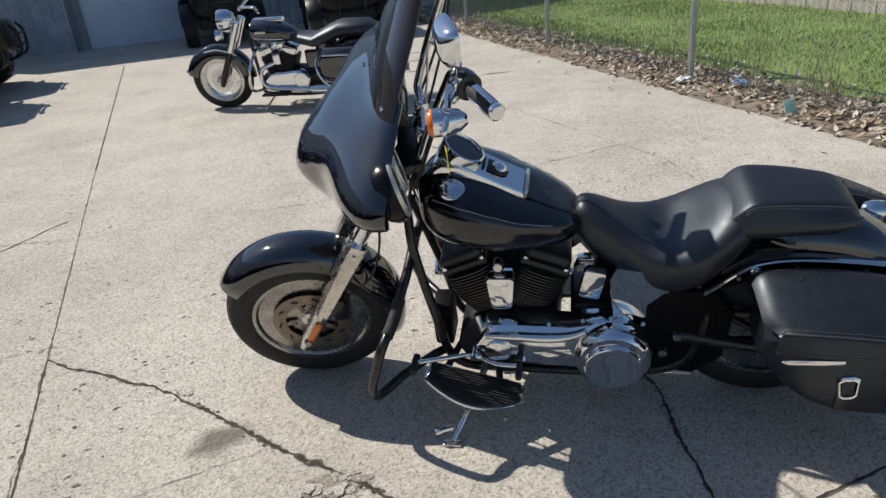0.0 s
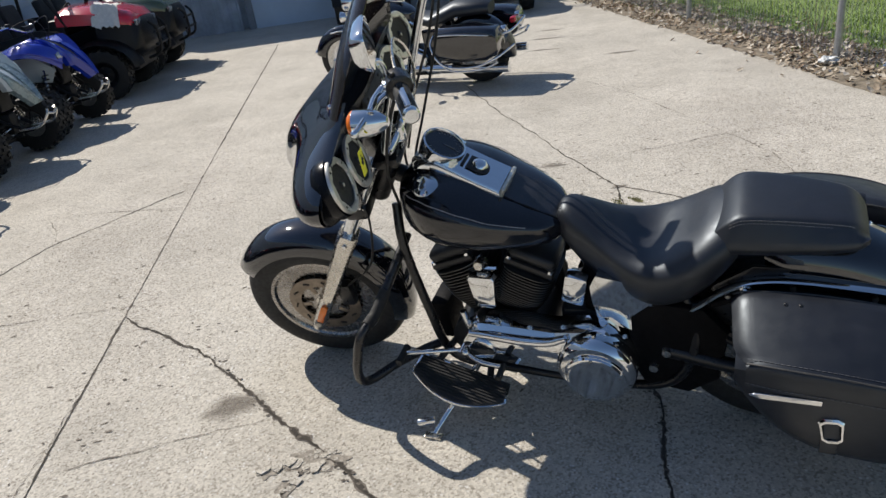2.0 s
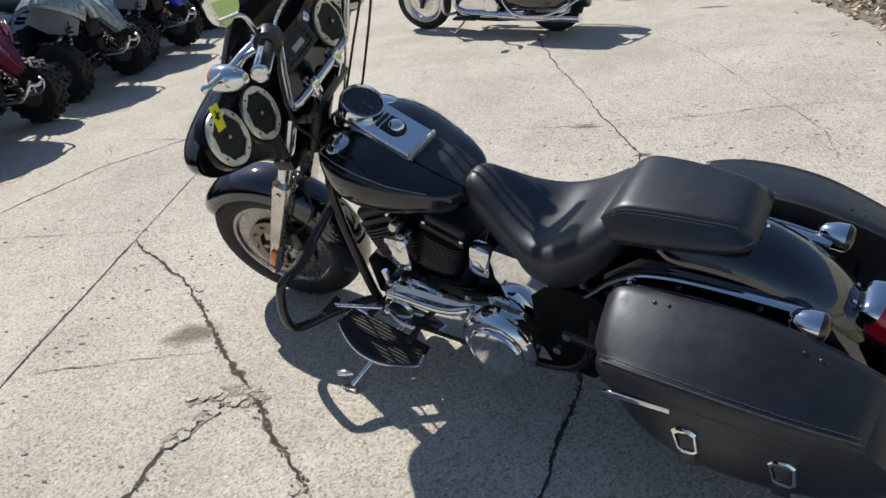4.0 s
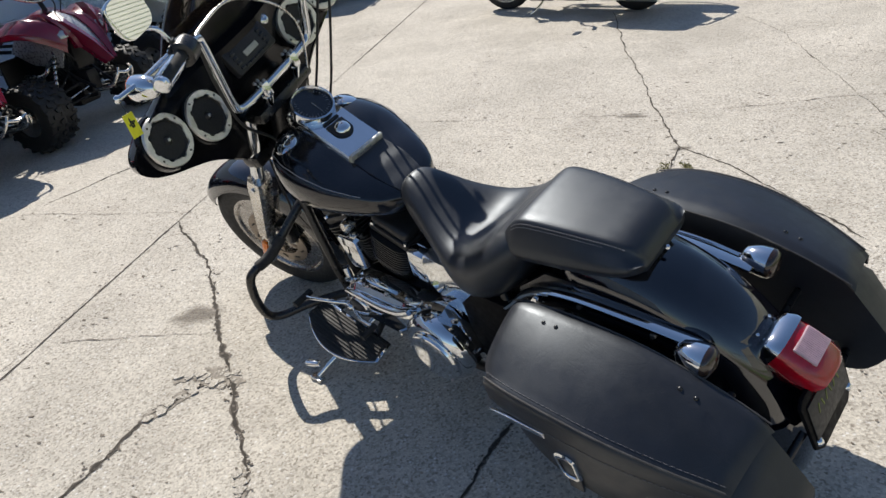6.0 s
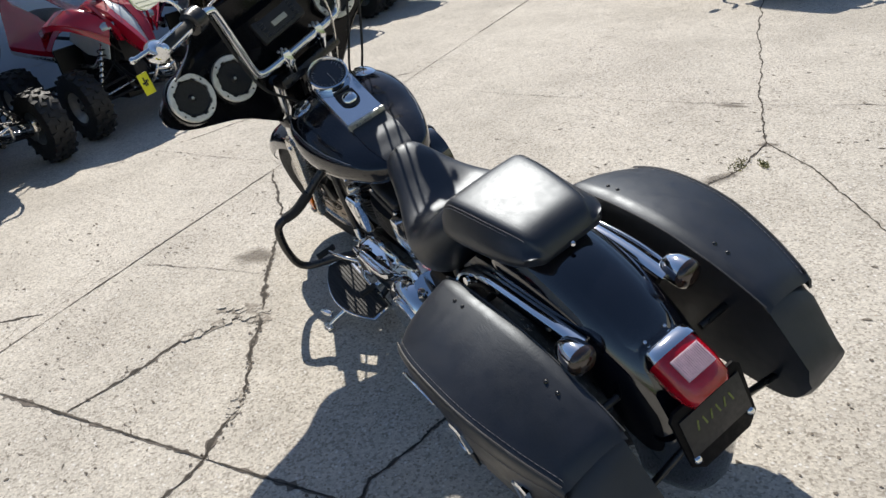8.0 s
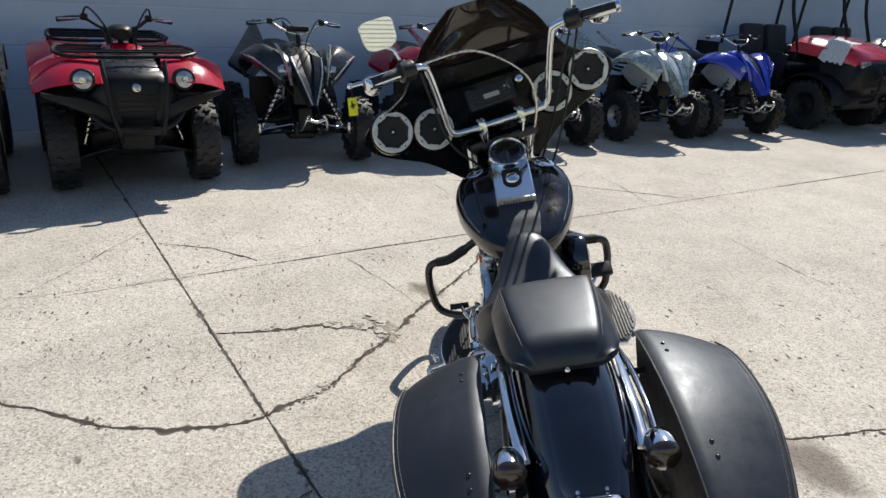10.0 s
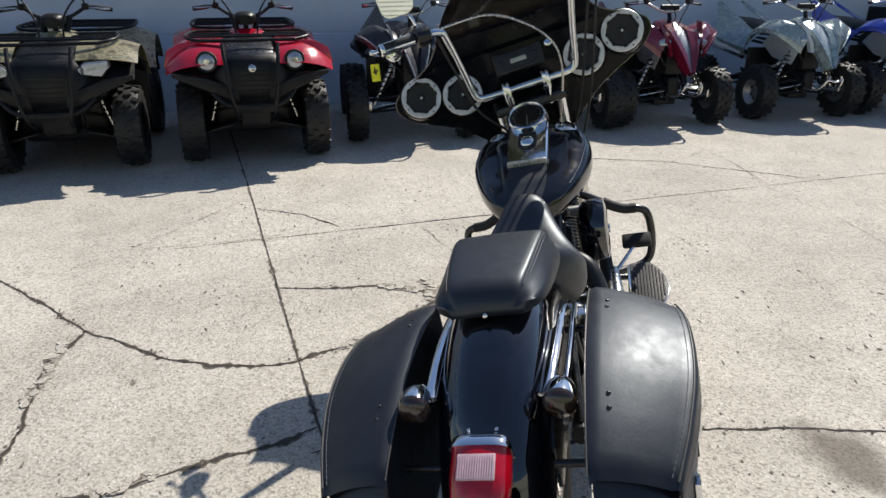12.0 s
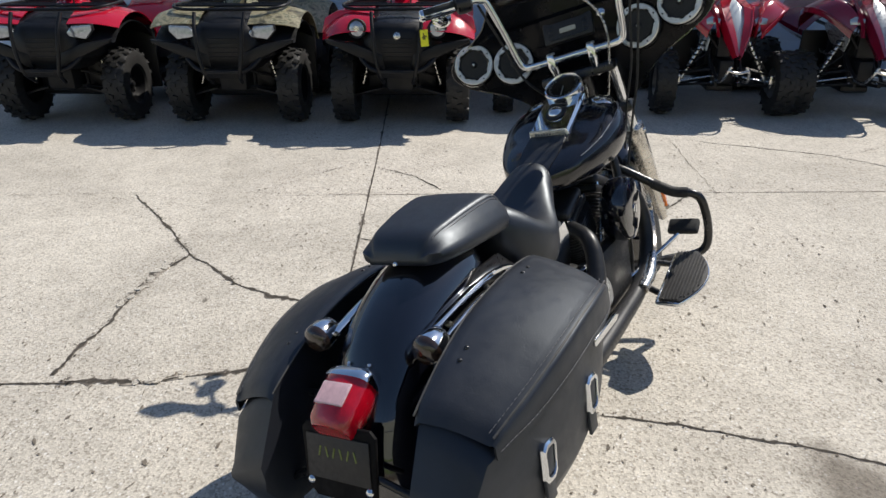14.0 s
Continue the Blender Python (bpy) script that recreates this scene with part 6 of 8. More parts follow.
part("pedal_pad", moved(box(0.065, 0.115, 0.026, 0.010), at(0.09, -0.330, 0.396) @ Matrix.Rotation(radians(-35), 4, 'Y')), "rubber", bp)

# air cleaner, exhaust
part("air_cleaner", moved(lathe([(0.082, -0.04), (0.098, -0.02), (0.102, 0.02), (0.094, 0.048), (0.07, 0.056), (0.02, 0.058), (0.0, 0.058)], 40), facing((-0.20, -0.185, 0.565), (0, -1, 0.0)) @ Matrix.Diagonal((1.0, 1.15, 1.0, 1))), "paint", eng, "black round air cleaner")
part("cleaner_badge", moved(lathe([(0.016, 0.056), (0.016, 0.062), (0.0, 0.063)], 20), facing((-0.20, -0.185, 0.565), (0, -1, 0.0))), "chrome", eng)
part("cam_side_cover", moved(lathe([(0.085, 0.0), (0.088, 0.02), (0.08, 0.034), (0.0, 0.038)], 36), facing((-0.20, -0.125, 0.30), (0, -1, 0))), "chrome", eng, "chrome cam cover")
part("gear_cover", moved(lathe([(0.06, 0.0), (0.064, 0.03), (0.05, 0.05), (0.0, 0.052)], 28), facing((-0.42, -0.14, 0.33), (0, -1, 0.2))), "chrome", eng)
part("front_exhaust", tube([(-0.06, -0.08, 0.60), (0.03, -0.16, 0.56), (0.055, -0.19, 0.44), (-0.01, -0.205, 0.31), (-0.16, -0.215, 0.245), (-0.45, -0.225, 0.235), (-0.90, -0.235, 0.235), (-1.22, -0.24, 0.24)], [0.024, 0.025, 0.026, 0.027, 0.032, 0.034, 0.036, 0.037], 18, 6), "pipe", bike, "black exhaust pipe")
part("rear_exhaust", tube([(-0.42, -0.09, 0.57), (-0.47, -0.17, 0.54), (-0.53, -0.205, 0.45), (-0.62, -0.215, 0.36), (-0.75, -0.225, 0.325), (-1.0, -0.235, 0.322), (-1.22, -0.24, 0.325)], [0.026, 0.028, 0.031, 0.033, 0.035, 0.036, 0.037], 18, 6), "pipe", bike, "black exhaust pipe")
part("exhaust_shield", tube([(-0.005, -0.23, 0.32), (-0.10, -0.236, 0.268), (-0.20, -0.24, 0.255)], [0.020, 0.026, 0.022], 14), "satin_chrome", bike)
# cables
for pts, r in (([(-0.13, 0.30, 1.385), (-0.09, 0.20, 1.396), (-0.05, 0.04, 1.378), (-0.03, -0.11, 1.26), (-0.01, -0.145, 1.13), (0.06, -0.09, 0.92)], 0.0042),
               ([(-0.12, -0.30, 1.385), (-0.06, -0.25, 1.22), (0.04, -0.20, 1.02), (0.10, -0.14, 0.86), (0.08, -0.10, 0.70)], 0.0045),
               ([(-0.13, -0.32, 1.38), (-0.07, -0.27, 1.18), (0.02, -0.21, 0.96), (0.08, -0.15, 0.80), (0.06, -0.10, 0.64)], 0.0045),
               ([(-0.11, 0.26, 1.37), (-0.03, 0.235, 1.22), (0.03, 0.20, 1.06), (0.08, 0.10, 0.92), (0.10, 0.05, 0.78)], 0.0050),
               ([(0.20, 0.075, 0.86), (0.22, 0.10, 0.70), (0.28, 0.09, 0.55), (0.40, 0.085, 0.45)], 0.0042)):
    steered(part("cable", tube(pts, r, 8), "satin_chrome" if pts[1][2] > 1.39 else "rubber", bike))
tag = empty("price_tag", bike.matrix_basis @ TURNED @ at(-0.060, 0.505, 1.378))
tagged(tag, "yellow card tag hanging from the clutch lever", "tag")
tagm = Matrix.Rotation(radians(12.4), 4, 'X') @ Matrix.Rotation(radians(94), 4, 'Z')
part("card", moved(box(0.032, 0.0012, 0.062, 0.0005), tagm @ at(0, 0, -0.055)), "yellow", tag)
part("print_bars", join(*[moved(box(0.004, 0.0008, 0.006 + 0.010 * ((i * 7) % 3), 0), tagm @ at(-0.008 + 0.005 * i, sd * 0.001, -0.048 - 0.004 * (i % 2))) for i in range(4) for sd in (1, -1)]), "ink", tag)
part("tag_string", tube([(0, 0, 0.012), tuple(tagm @ Vector((0, 0.002, -0.012))), tuple(tagm @ Vector((0, 0, -0.026)))], 0.0009, 5), "ink", tag)

# ---- machines parked along the building ----
M["quad_black"] = varied("quad_black_plastic", (0.007, 0.007, 0.008), 0.42, amount=0.3, scale=8, grain=0.08, spec=0.3)
M["quad_frame"] = varied("dusty_black_steel", (0.009, 0.009, 0.010), 0.5, amount=0.4, scale=15, grain=0.15, spec=0.3)
M["knob_tyre"] = varied("knobby_rubber", (0.014, 0.0135, 0.013), 0.62, amount=0.4, scale=18, grain=0.35, grain_scale=70)
M["lamp_glass"] = varied("lamp_glass", (0.36, 0.39, 0.43), 0.08, 0.6, 0.6, amount=0.25, scale=45)
M["vinyl"] = varied("seat_vinyl", (0.017, 0.017, 0.018), 0.55, amount=0.3, scale=12, grain=0.2)


def gloss(name, color):
    return varied(name, color, 0.20, 0.0, 0.9, amount=0.12, scale=5, rough_amount=0.06)


M["q_red"] = gloss("red_plastic", (0.50, 0.005, 0.024))
M["q_maroon"] = gloss("dark_red_plastic", (0.15, 0.004, 0.022))
M["q_sport_red"] = gloss("deep_red_plastic", (0.34, 0.004, 0.018))
M["q_camo"] = node_mat("camouflage_plastic", (0.12, 0.10, 0.07), 0.38, 0.0, 0.25)
patches = noise_tex(M["q_camo"], 9.0, 5.0, 0.62)
patches.inputs["Distortion"].default_value = 0.8
twigs = ramp(M["q_camo"], patches.outputs[0], [(0.34, (0.030, 0.026, 0.016)), (0.42, (0.15, 0.135, 0.075)), (0.52, (0.34, 0.30, 0.19)), (0.60, (0.10, 0.105, 0.050)), (0.68, (0.46, 0.42, 0.30))])
link(M["q_camo"], twigs.outputs[0], M["q_camo"].node_tree.nodes["Principled BSDF"].inputs["Base Color"])
M["q_grey"] = varied("graphite_plastic", (0.016, 0.017, 0.020), 0.34, 0.0, 0.25, amount=0.2, scale=6)
M["q_white"] = gloss("white_plastic", (0.55, 0.60, 0.62))
M["q_teal"] = varied("silver_teal_plastic", (0.30, 0.37, 0.38), 0.26, 0.35, 0.5, amount=0.10, scale=4)
M["q_blue"] = gloss("blue_plastic", (0.010, 0.035, 0.42))
M["q_green"] = gloss("olive_green_plastic", (0.05, 0.075, 0.035))
M["q_silver"] = varied("silver_plastic", (0.42, 0.43, 0.44), 0.3, 0.5, 0.3, amount=0.1, scale=9)


def knobby(r, half, rim_r, seed=0):
    """An off-road tyre with staggered lugs."""
    bm = lathe([(rim_r, -half * 0.80), (rim_r + 0.02, -half * 0.95), (r * 0.80, -half), (r - 0.030, -half * 0.90), (r - 0.016, -half * 0.6), (r - 0.014, 0), (r - 0.016, half * 0.6), (r - 0.030, half * 0.90), (r * 0.80, half), (rim_r + 0.02, half * 0.95), (rim_r, half * 0.80)], 36, "y", closed=True)
    lugs = []
    n = 18
    for i in range(n):
        for j, (v, ln, tw) in enumerate(((-0.72, 0.034, 0.35), (-0.28, 0.028, -0.3), (0.22, 0.028, 0.3), (0.70, 0.034, -0.35))):
            a = 2 * math.pi * (i + (0.5 if j % 2 else 0)) / n
            rr = r - 0.010 - (0.012 if abs(v) > 0.5 else 0.0)
            lugs.append(moved(box(0.022, ln + half * 0.14, half * 0.32), Matrix.Rotation(-a, 4, 'Y') @ at(rr, v * half, 0) @ Matrix.Rotation(tw, 4, 'X')))
    verts, faces = [], []
    for b in lugs:
        b.verts.index_update()
        k = len(verts)
        verts += [v.co.copy() for v in b.verts]
        faces += [[k + v.index for v in f.verts] for f in b.faces]
        b.free()
    me = bpy.data.meshes.new("tmp")
    me.from_pydata(verts, [], faces)
    bm.from_mesh(me)
    bpy.data.meshes.remove(me)
    return bm


TYRE_MESH = {}


def off_road_wheel(parent, name, x, y, r, half, rim_r, rim_mat):
    wheel = empty(name, at(x, y, r) @ Matrix.Rotation(x * 7 + y * 3, 4, 'Y'), parent)
    key = (r, half, rim_r)
    if key not in TYRE_MESH:
        t = part("tyre", knobby(r, half, rim_r), "knob_tyre", wheel, "black knobby off-road tyre", angle=30)
        TYRE_MESH[key] = t.data
    else:
        t = new("tyre", TYRE_MESH[key])
        t.parent = wheel
        t["label"] = "black knobby off-road tyre"
    sg = 1 if y > 0 else -1
    prof = [(0.0, half * 0.30), (0.030, half * 0.32), (0.045, half * 0.22), (rim_r * 0.62, half * 0.12), (rim_r * 0.86, half * 0.42), (rim_r - 0.006, half * 0.74), (rim_r + 0.006, half * 0.84), (rim_r + 0.006, half * 0.72), (rim_r - 0.02, half * 0.2), (rim_r - 0.02, -half * 0.7), (rim_r + 0.004, -half * 0.82)]
    part("rim", lathe([(a, b * sg) for a, b in prof], 28, "y"), rim_mat, wheel, "steel wheel rim")
    part("hub_cap", lathe([(0.0, sg * half * 0.55), (0.022, sg * half * 0.52), (0.028, sg * half * 0.3)], 14, "y"), "alu" if rim_mat == "alu" else "quad_frame", wheel)
    part("wheel_holes", join(*[moved(lathe([(0.0, sg * half * 0.22), (0.016, sg * half * 0.22), (0.016, sg * half * 0.1)], 8, "y"), Matrix.Rotation(2 * math.pi * i / 6, 4, 'Y') @ at(rim_r * 0.55, 0, 0)) for i in range(6)]), "ink", wheel)
    return wheel


def arch(xc, zc, r, y0, y1, a0, a1, n=14, droop=0.02):
    """A fender arch over a wheel, from the inner side y0 to the outer side y1."""
    rows = []
    for i in range(n + 1):
        a = radians(a0 + (a1 - a0) * i / n)
        row = []
        for j in range(8):
            f = j / 7
            rr = r - droop * f ** 3 * 2.5 + 0.012 * math.sin(f * math.pi)
            row.append((xc + rr * math.cos(a), y0 + (y1 - y0) * f, zc + rr * 0.86 * math.sin(a)))
        rows.append(row)
    return thick(sheet(rows), 0.006)


def coil_shock(a, b, parent):
    a, b = Vector(a), Vector(b)
    sh = part("shock_absorber", rod(tuple(a), tuple(b), 0.016, 10), "satin_chrome", parent)
    pts = []
    d = (b - a).normalized()
    s = d.orthogonal().normalized()
    o = d.cross(s)
    for i in range(57):
        t = i / 56
        an = t * 2 * math.pi * 7
        pts.append(a.lerp(b, 0.12 + 0.7 * t) + 0.034 * (math.cos(an) * s + math.sin(an) * o))
    part("coil_spring", tube(pts, 0.006, 6, 1, smooth=False), "quad_frame", sh)


def quad_handlebar(parent, x, z, w=0.38, metal="quad_frame"):
    hb = part("handlebar", tube([(x - 0.12, w, z + 0.02), (x - 0.07, w * 0.62, z + 0.04), (x + 0.01, w * 0.32, z - 0.02), (x + 0.02, 0, z - 0.05), (x + 0.01, -w * 0.32, z - 0.02), (x - 0.07, -w * 0.62, z + 0.04), (x - 0.12, -w, z + 0.02)], 0.013, 10), metal, parent)
    for sgn in (1, -1):
        part("grip", rod((x - 0.088, sgn * w * 0.74, z + 0.036), (x - 0.125, sgn * (w + 0.02), z + 0.018), 0.019, 12), "rubber", hb)
        part("lever", tube([(x - 0.03, sgn * w * 0.66, z + 0.035), (x - 0.035, sgn * w * 0.85, z + 0.03), (x - 0.07, sgn * (w + 0.01), z + 0.025)], 0.007, 8), "chrome", hb)
        part("control_box", box(0.05, 0.05, 0.05, 0.012, at=(x - 0.05, sgn * w * 0.58, z + 0.045)), "quad_black", hb)
    part("steering_stem", rod((x + 0.02, 0, z - 0.06), (x + 0.16, 0, z - 0.42), 0.02), "quad_frame", parent)
    return hb


def utility_quad(label, body, m, round_lamps, plate_mat):
    q = empty("utility_quad", m)
    tagged(q, label, "quad bike", group="machines parked along the building")
    TR = 0.485 if round_lamps else 0.465
    for x in (0.0, -1.24):
        for sgn in (1, -1):
            off_road_wheel(q, "wheel", x, TR * sgn, 0.315, 0.100 if x == 0 else 0.125, 0.155, "soot")
    part("chassis", join(box(1.35, 0.30, 0.22, 0.04, at=(-0.62, 0, 0.38)), box(0.5, 0.36, 0.34, 0.06, at=(-0.62, 0, 0.50)), box(0.40, 0.24, 0.3, 0.04, at=(0.05, 0, 0.45))), "quad_frame", q, "black engine and frame")
    for sgn in (1, -1):
        if round_lamps:
            part("front_fender", arch(0.0, 0.535, 0.51, 0.20 * sgn, 0.62 * sgn, 38, 160, 20, 0.055), body, q, "rounded front fender")
        else:
            part("front_fender", arch(-0.02, 0.50, 0.54, 0.20 * sgn, 0.61 * sgn, 50, 160, 16, 0.02), body, q, "flat-topped front fender")
        part("inner_fender", arch(-0.02, 0.44, 0.50, 0.16 * sgn, 0.575 * sgn, 42, 178, 14, 0.01), "quad_black", q, "black inner fender")
        part("jaw", moved(prism([(0.10, 0.50), (0.30, 0.60), (0.57, 0.722), (0.58, 0.752), (0.34, 0.715), (0.12, 0.63)], 0.05, 0.012), Matrix(((0, 0, 1, 0.365), (sgn, 0, 0, 0), (0, 1, 0, 0), (0, 0, 0, 1)))), "quad_black", q, "black lower fender edge")
        part("rear_fender", arch(-1.24, 0.52, 0.53, 0.16 * sgn, 0.63 * sgn, 20, 160, 18, 0.035), body, q, "rear fender")
        part("rear_inner_fender", arch(-1.24, 0.42, 0.49, 0.14 * sgn, 0.58 * sgn, 2, 165, 14, 0.01), "quad_black", q)
        part("splash_guard", box(0.04, 0.44, 0.56, 0.012, at=(-0.42, 0.37 * sgn, 0.49)), "quad_black", q)
        part("arm_guard", moved(box(0.30, 0.24, 0.018, 0.006), at(0.02, 0.28 * sgn, 0.285) @ Matrix.Rotation(radians(-14 * sgn), 4, 'X')), "quad_black", q, "black suspension arm guard")
        part("foot_well", box(0.46, 0.28, 0.05, 0.02, at=(-0.64, 0.40 * sgn, 0.33)), "quad_black", q)
        part("control_arm", join(*[rod((xx, 0.12 * sgn, 0.33), (0.0, 0.37 * sgn, 0.27), 0.013) for xx in (-0.12, 0.14)] + [rod((xx, 0.12 * sgn, 0.45), (0.0, 0.36 * sgn, 0.38), 0.011) for xx in (-0.09, 0.11)]), "quad_frame", q)
        if round_lamps:
            panel = [(0.19, 0.80), (0.20, 0.92), (0.32, 0.965), (0.50, 0.955), (0.605, 0.90), (0.635, 0.79), (0.60, 0.735), (0.44, 0.705), (0.26, 0.725)]
            part("front_panel", moved(prism([(y * sgn, z) for y, z in panel], 0.035, 0.014), Matrix(((0, 0, 1, 0.295), (1, 0, 0, 0), (0, 1, 0, 0), (0, 0, 0, 1))) @ Matrix.Rotation(radians(-8), 4, 'X')), body, q, "red panel round the headlight")
        coil_shock((0.04, 0.34 * sgn, 0.33), (0.02, 0.22 * sgn, 0.72), q)
    part("skid_pan", box(1.20, 0.44, 0.10, 0.03, at=(-0.64, 0, 0.26)), "quad_black", q, "black skid pan under the frame")
    # filler block, added to keep the space between the wheels dark
    part("dark_fill", box(1.5, 0.62, 0.50, 0.05, at=(-0.72, 0, 0.47)), "quad_black", q, "black filler block that darkens the space under the body")
    # hood between the fenders, nose, grille
    part("hood", loft([[(x, hv * c, z + h * s) for c, s in ((-1, -0.6), (-0.96, 0.2), (-0.7, 0.85), (-0.3, 1.0), (0.3, 1.0), (0.7, 0.85), (0.96, 0.2), (1, -0.6))] for x, hv, z, h in ((0.34, 0.16, 0.81, 0.05), (0.30, 0.22, 0.83, 0.06), (0.15, 0.28, 0.855, 0.075), (-0.12, 0.26, 0.88, 0.09), (-0.34, 0.16, 0.90, 0.09))]), plate_mat, q, "front hood panel")
    part("nose", loft([[(x, hv * c, 0.685 + h * s) for c, s in ((-1, -0.5), (-0.95, 0.6), (-0.6, 1.0), (0.6, 1.0), (0.95, 0.6), (1, -0.5), (0.6, -1), (-0.6, -1))] for x, hv, h in ((0.08, 0.36, 0.20), (0.28, 0.335, 0.195), (0.37, 0.27, 0.17), (0.41, 0.20, 0.13))]), "quad_black", q, "black front cowl")
    for i in range(5):
        part("grille_bar", box(0.02, 0.24, 0.012, 0.004, at=(0.405, 0, 0.61 + 0.035 * i)), "quad_frame", q)
    if round_lamps:
        part("nose_badge", moved(lathe([(0.026, 0.0), (0.028, 0.008), (0.02, 0.012), (0.0, 0.013)], 20), facing((0.415, 0, 0.775), (1, 0, 0.25))), "satin_chrome", q)
    for sgn in (1, -1):
        if round_lamps:
            lamp = part("headlight", moved(lathe([(0.072, -0.05), (0.078, 0.0), (0.074, 0.012), (0.066, 0.010)], 28), facing((0.385, 0.320 * sgn, 0.828), (1, 0.10 * sgn, 0.05))), "quad_black", q, "round headlight in a dark rim")
            part("lens", moved(lathe([(0.066, 0.004), (0.05, 0.016), (0.0, 0.022)], 28), facing((0.385, 0.320 * sgn, 0.828), (1, 0.10 * sgn, 0.05))), "lamp_glass", lamp)
            part("bulb_cap", moved(lathe([(0.022, 0.012), (0.02, 0.024), (0.0, 0.026)], 14), facing((0.385, 0.320 * sgn, 0.828), (1, 0.10 * sgn, 0.05))), "satin_chrome", lamp)
        else:
            out = [(-0.10, -0.035), (0.04, -0.055), (0.10, 0.01), (0.095, 0.055), (-0.06, 0.045), (-0.11, 0.0)]
            lm = Matrix(((0, 0, 1, 0.352), (1, 0, 0, 0.325 * sgn), (0, 1, 0, 0.80), (0, 0, 0, 1)))
            lamp = part("headlight", moved(prism([(x * sgn * 1.1, y * 1.12) for x, y in out], 0.03, 0.006), lm @ at(0, 0, -0.01)), "quad_black", q, "slanted headlight")
            part("lens", moved(prism([(x * sgn, y) for x, y in out], 0.034, 0.010), lm), "lamp_glass", lamp)
    # bumper, racks
    bm = part("front_bumper", tube([(0.40, 0.30, 0.60), (0.45, 0.22, 0.53), (0.48, 0.12, 0.50), (0.485, 0.0, 0.50), (0.48, -0.12, 0.50), (0.45, -0.22, 0.53), (0.40, -0.30, 0.60)], 0.018, 10), "quad_black", q, "black steel front bumper")
    for sgn in (1, -1):
        part("bumper_upright", tube([(0.38, 0.12 * sgn, 0.40), (0.48, 0.14 * sgn, 0.48), (0.49, 0.17 * sgn, 0.62), (0.46, 0.19 * sgn, 0.82), (0.38, 0.20 * sgn, 0.95)], 0.015, 10), "quad_black", bm)
    part("skid_plate", moved(box(0.03, 0.32, 0.07, 0.012), at(0.475, 0, 0.49) @ Matrix.Rotation(radians(20), 4, 'Y')), "quad_black", bm, "black skid bar")
    for x0, x1, z, nm in ((0.21, -0.26, 0.960, "front_rack"), (-0.98, -1.66, 0.965, "rear_rack")):
        rk = part(nm, tube([(x0, 0.34, z), (x0 + 0.02, 0.0, z), (x0, -0.34, z), (x0 - 0.10, -0.46, z + 0.02), (x1 + 0.08, -0.44, z + 0.03), (x1, -0.34, z + 0.03), (x1, 0.34, z + 0.03), (x1 + 0.08, 0.44, z + 0.03), (x0 - 0.10, 0.46, z + 0.02), (x0, 0.34, z)], 0.013, 8, 4), "quad_black", q, "black tube cargo rack")
        for i in range(3):
            xx = x0 + (x1 - x0) * (i + 0.8) / 3.6
            part("rack_bar", rod((xx, -0.44, z + 0.02), (xx, 0.44, z + 0.02), 0.009, 8), "quad_black", rk)
        for sgn in (1, -1):
            part("rack_post", rod((x0 - 0.12, 0.26 * sgn, z), (x0 - 0.16, 0.24 * sgn, z - 0.14), 0.011, 8), "quad_black", rk)
    part("tank_cover", loft([ring(x, z, hv, u, 0.10, 2.6, 20) for x, z, hv, u in ((-0.08, 0.88, 0.12, 0.06), (-0.16, 0.90, 0.19, 0.11), (-0.36, 0.89, 0.19, 0.13), (-0.58, 0.83, 0.16, 0.09), (-0.66, 0.78, 0.12, 0.04))]), body, q)
    part("seat", loft([ring(x, z, hv, u, 0.08, 2.8, 20) for x, z, hv, u in ((-0.56, 0.78, 0.10, 0.05), (-0.66, 0.78, 0.15, 0.07), (-0.95, 0.78, 0.17, 0.08), (-1.20, 0.80, 0.18, 0.08), (-1.34, 0.80, 0.15, 0.04))]), "vinyl", q, "black vinyl seat")
    hb = quad_handlebar(q, -0.30, 1.14)
    part("instrument_pod", loft([ring(x, 1.09, hv, u, 0.05, 2.6, 18) for x, hv, u in ((-0.15, 0.05, 0.03), (-0.18, 0.08, 0.05), (-0.27, 0.09, 0.055), (-0.33, 0.06, 0.03))]), "quad_black", hb, "black instrument pod")
    for sgn in (1, -1):
        part("bar_riser", tube([(-0.20, 0.06 * sgn, 0.93), (-0.26, 0.08 * sgn, 1.03), (-0.29, 0.11 * sgn, 1.12)], [0.030, 0.024, 0.020], 10), "quad_black", hb)
        part("brake_hose", tube([(-0.34, 0.24 * sgn, 1.17), (-0.22, 0.20 * sgn, 1.26), (-0.10, 0.10 * sgn, 1.12), (-0.08, 0.08 * sgn, 0.95)], 0.007, 6), "quad_black", hb)
    part("exhaust", rod((-1.0, -0.22, 0.56), (-1.55, -0.24, 0.60), 0.06, 16), "quad_frame", q)
    return q


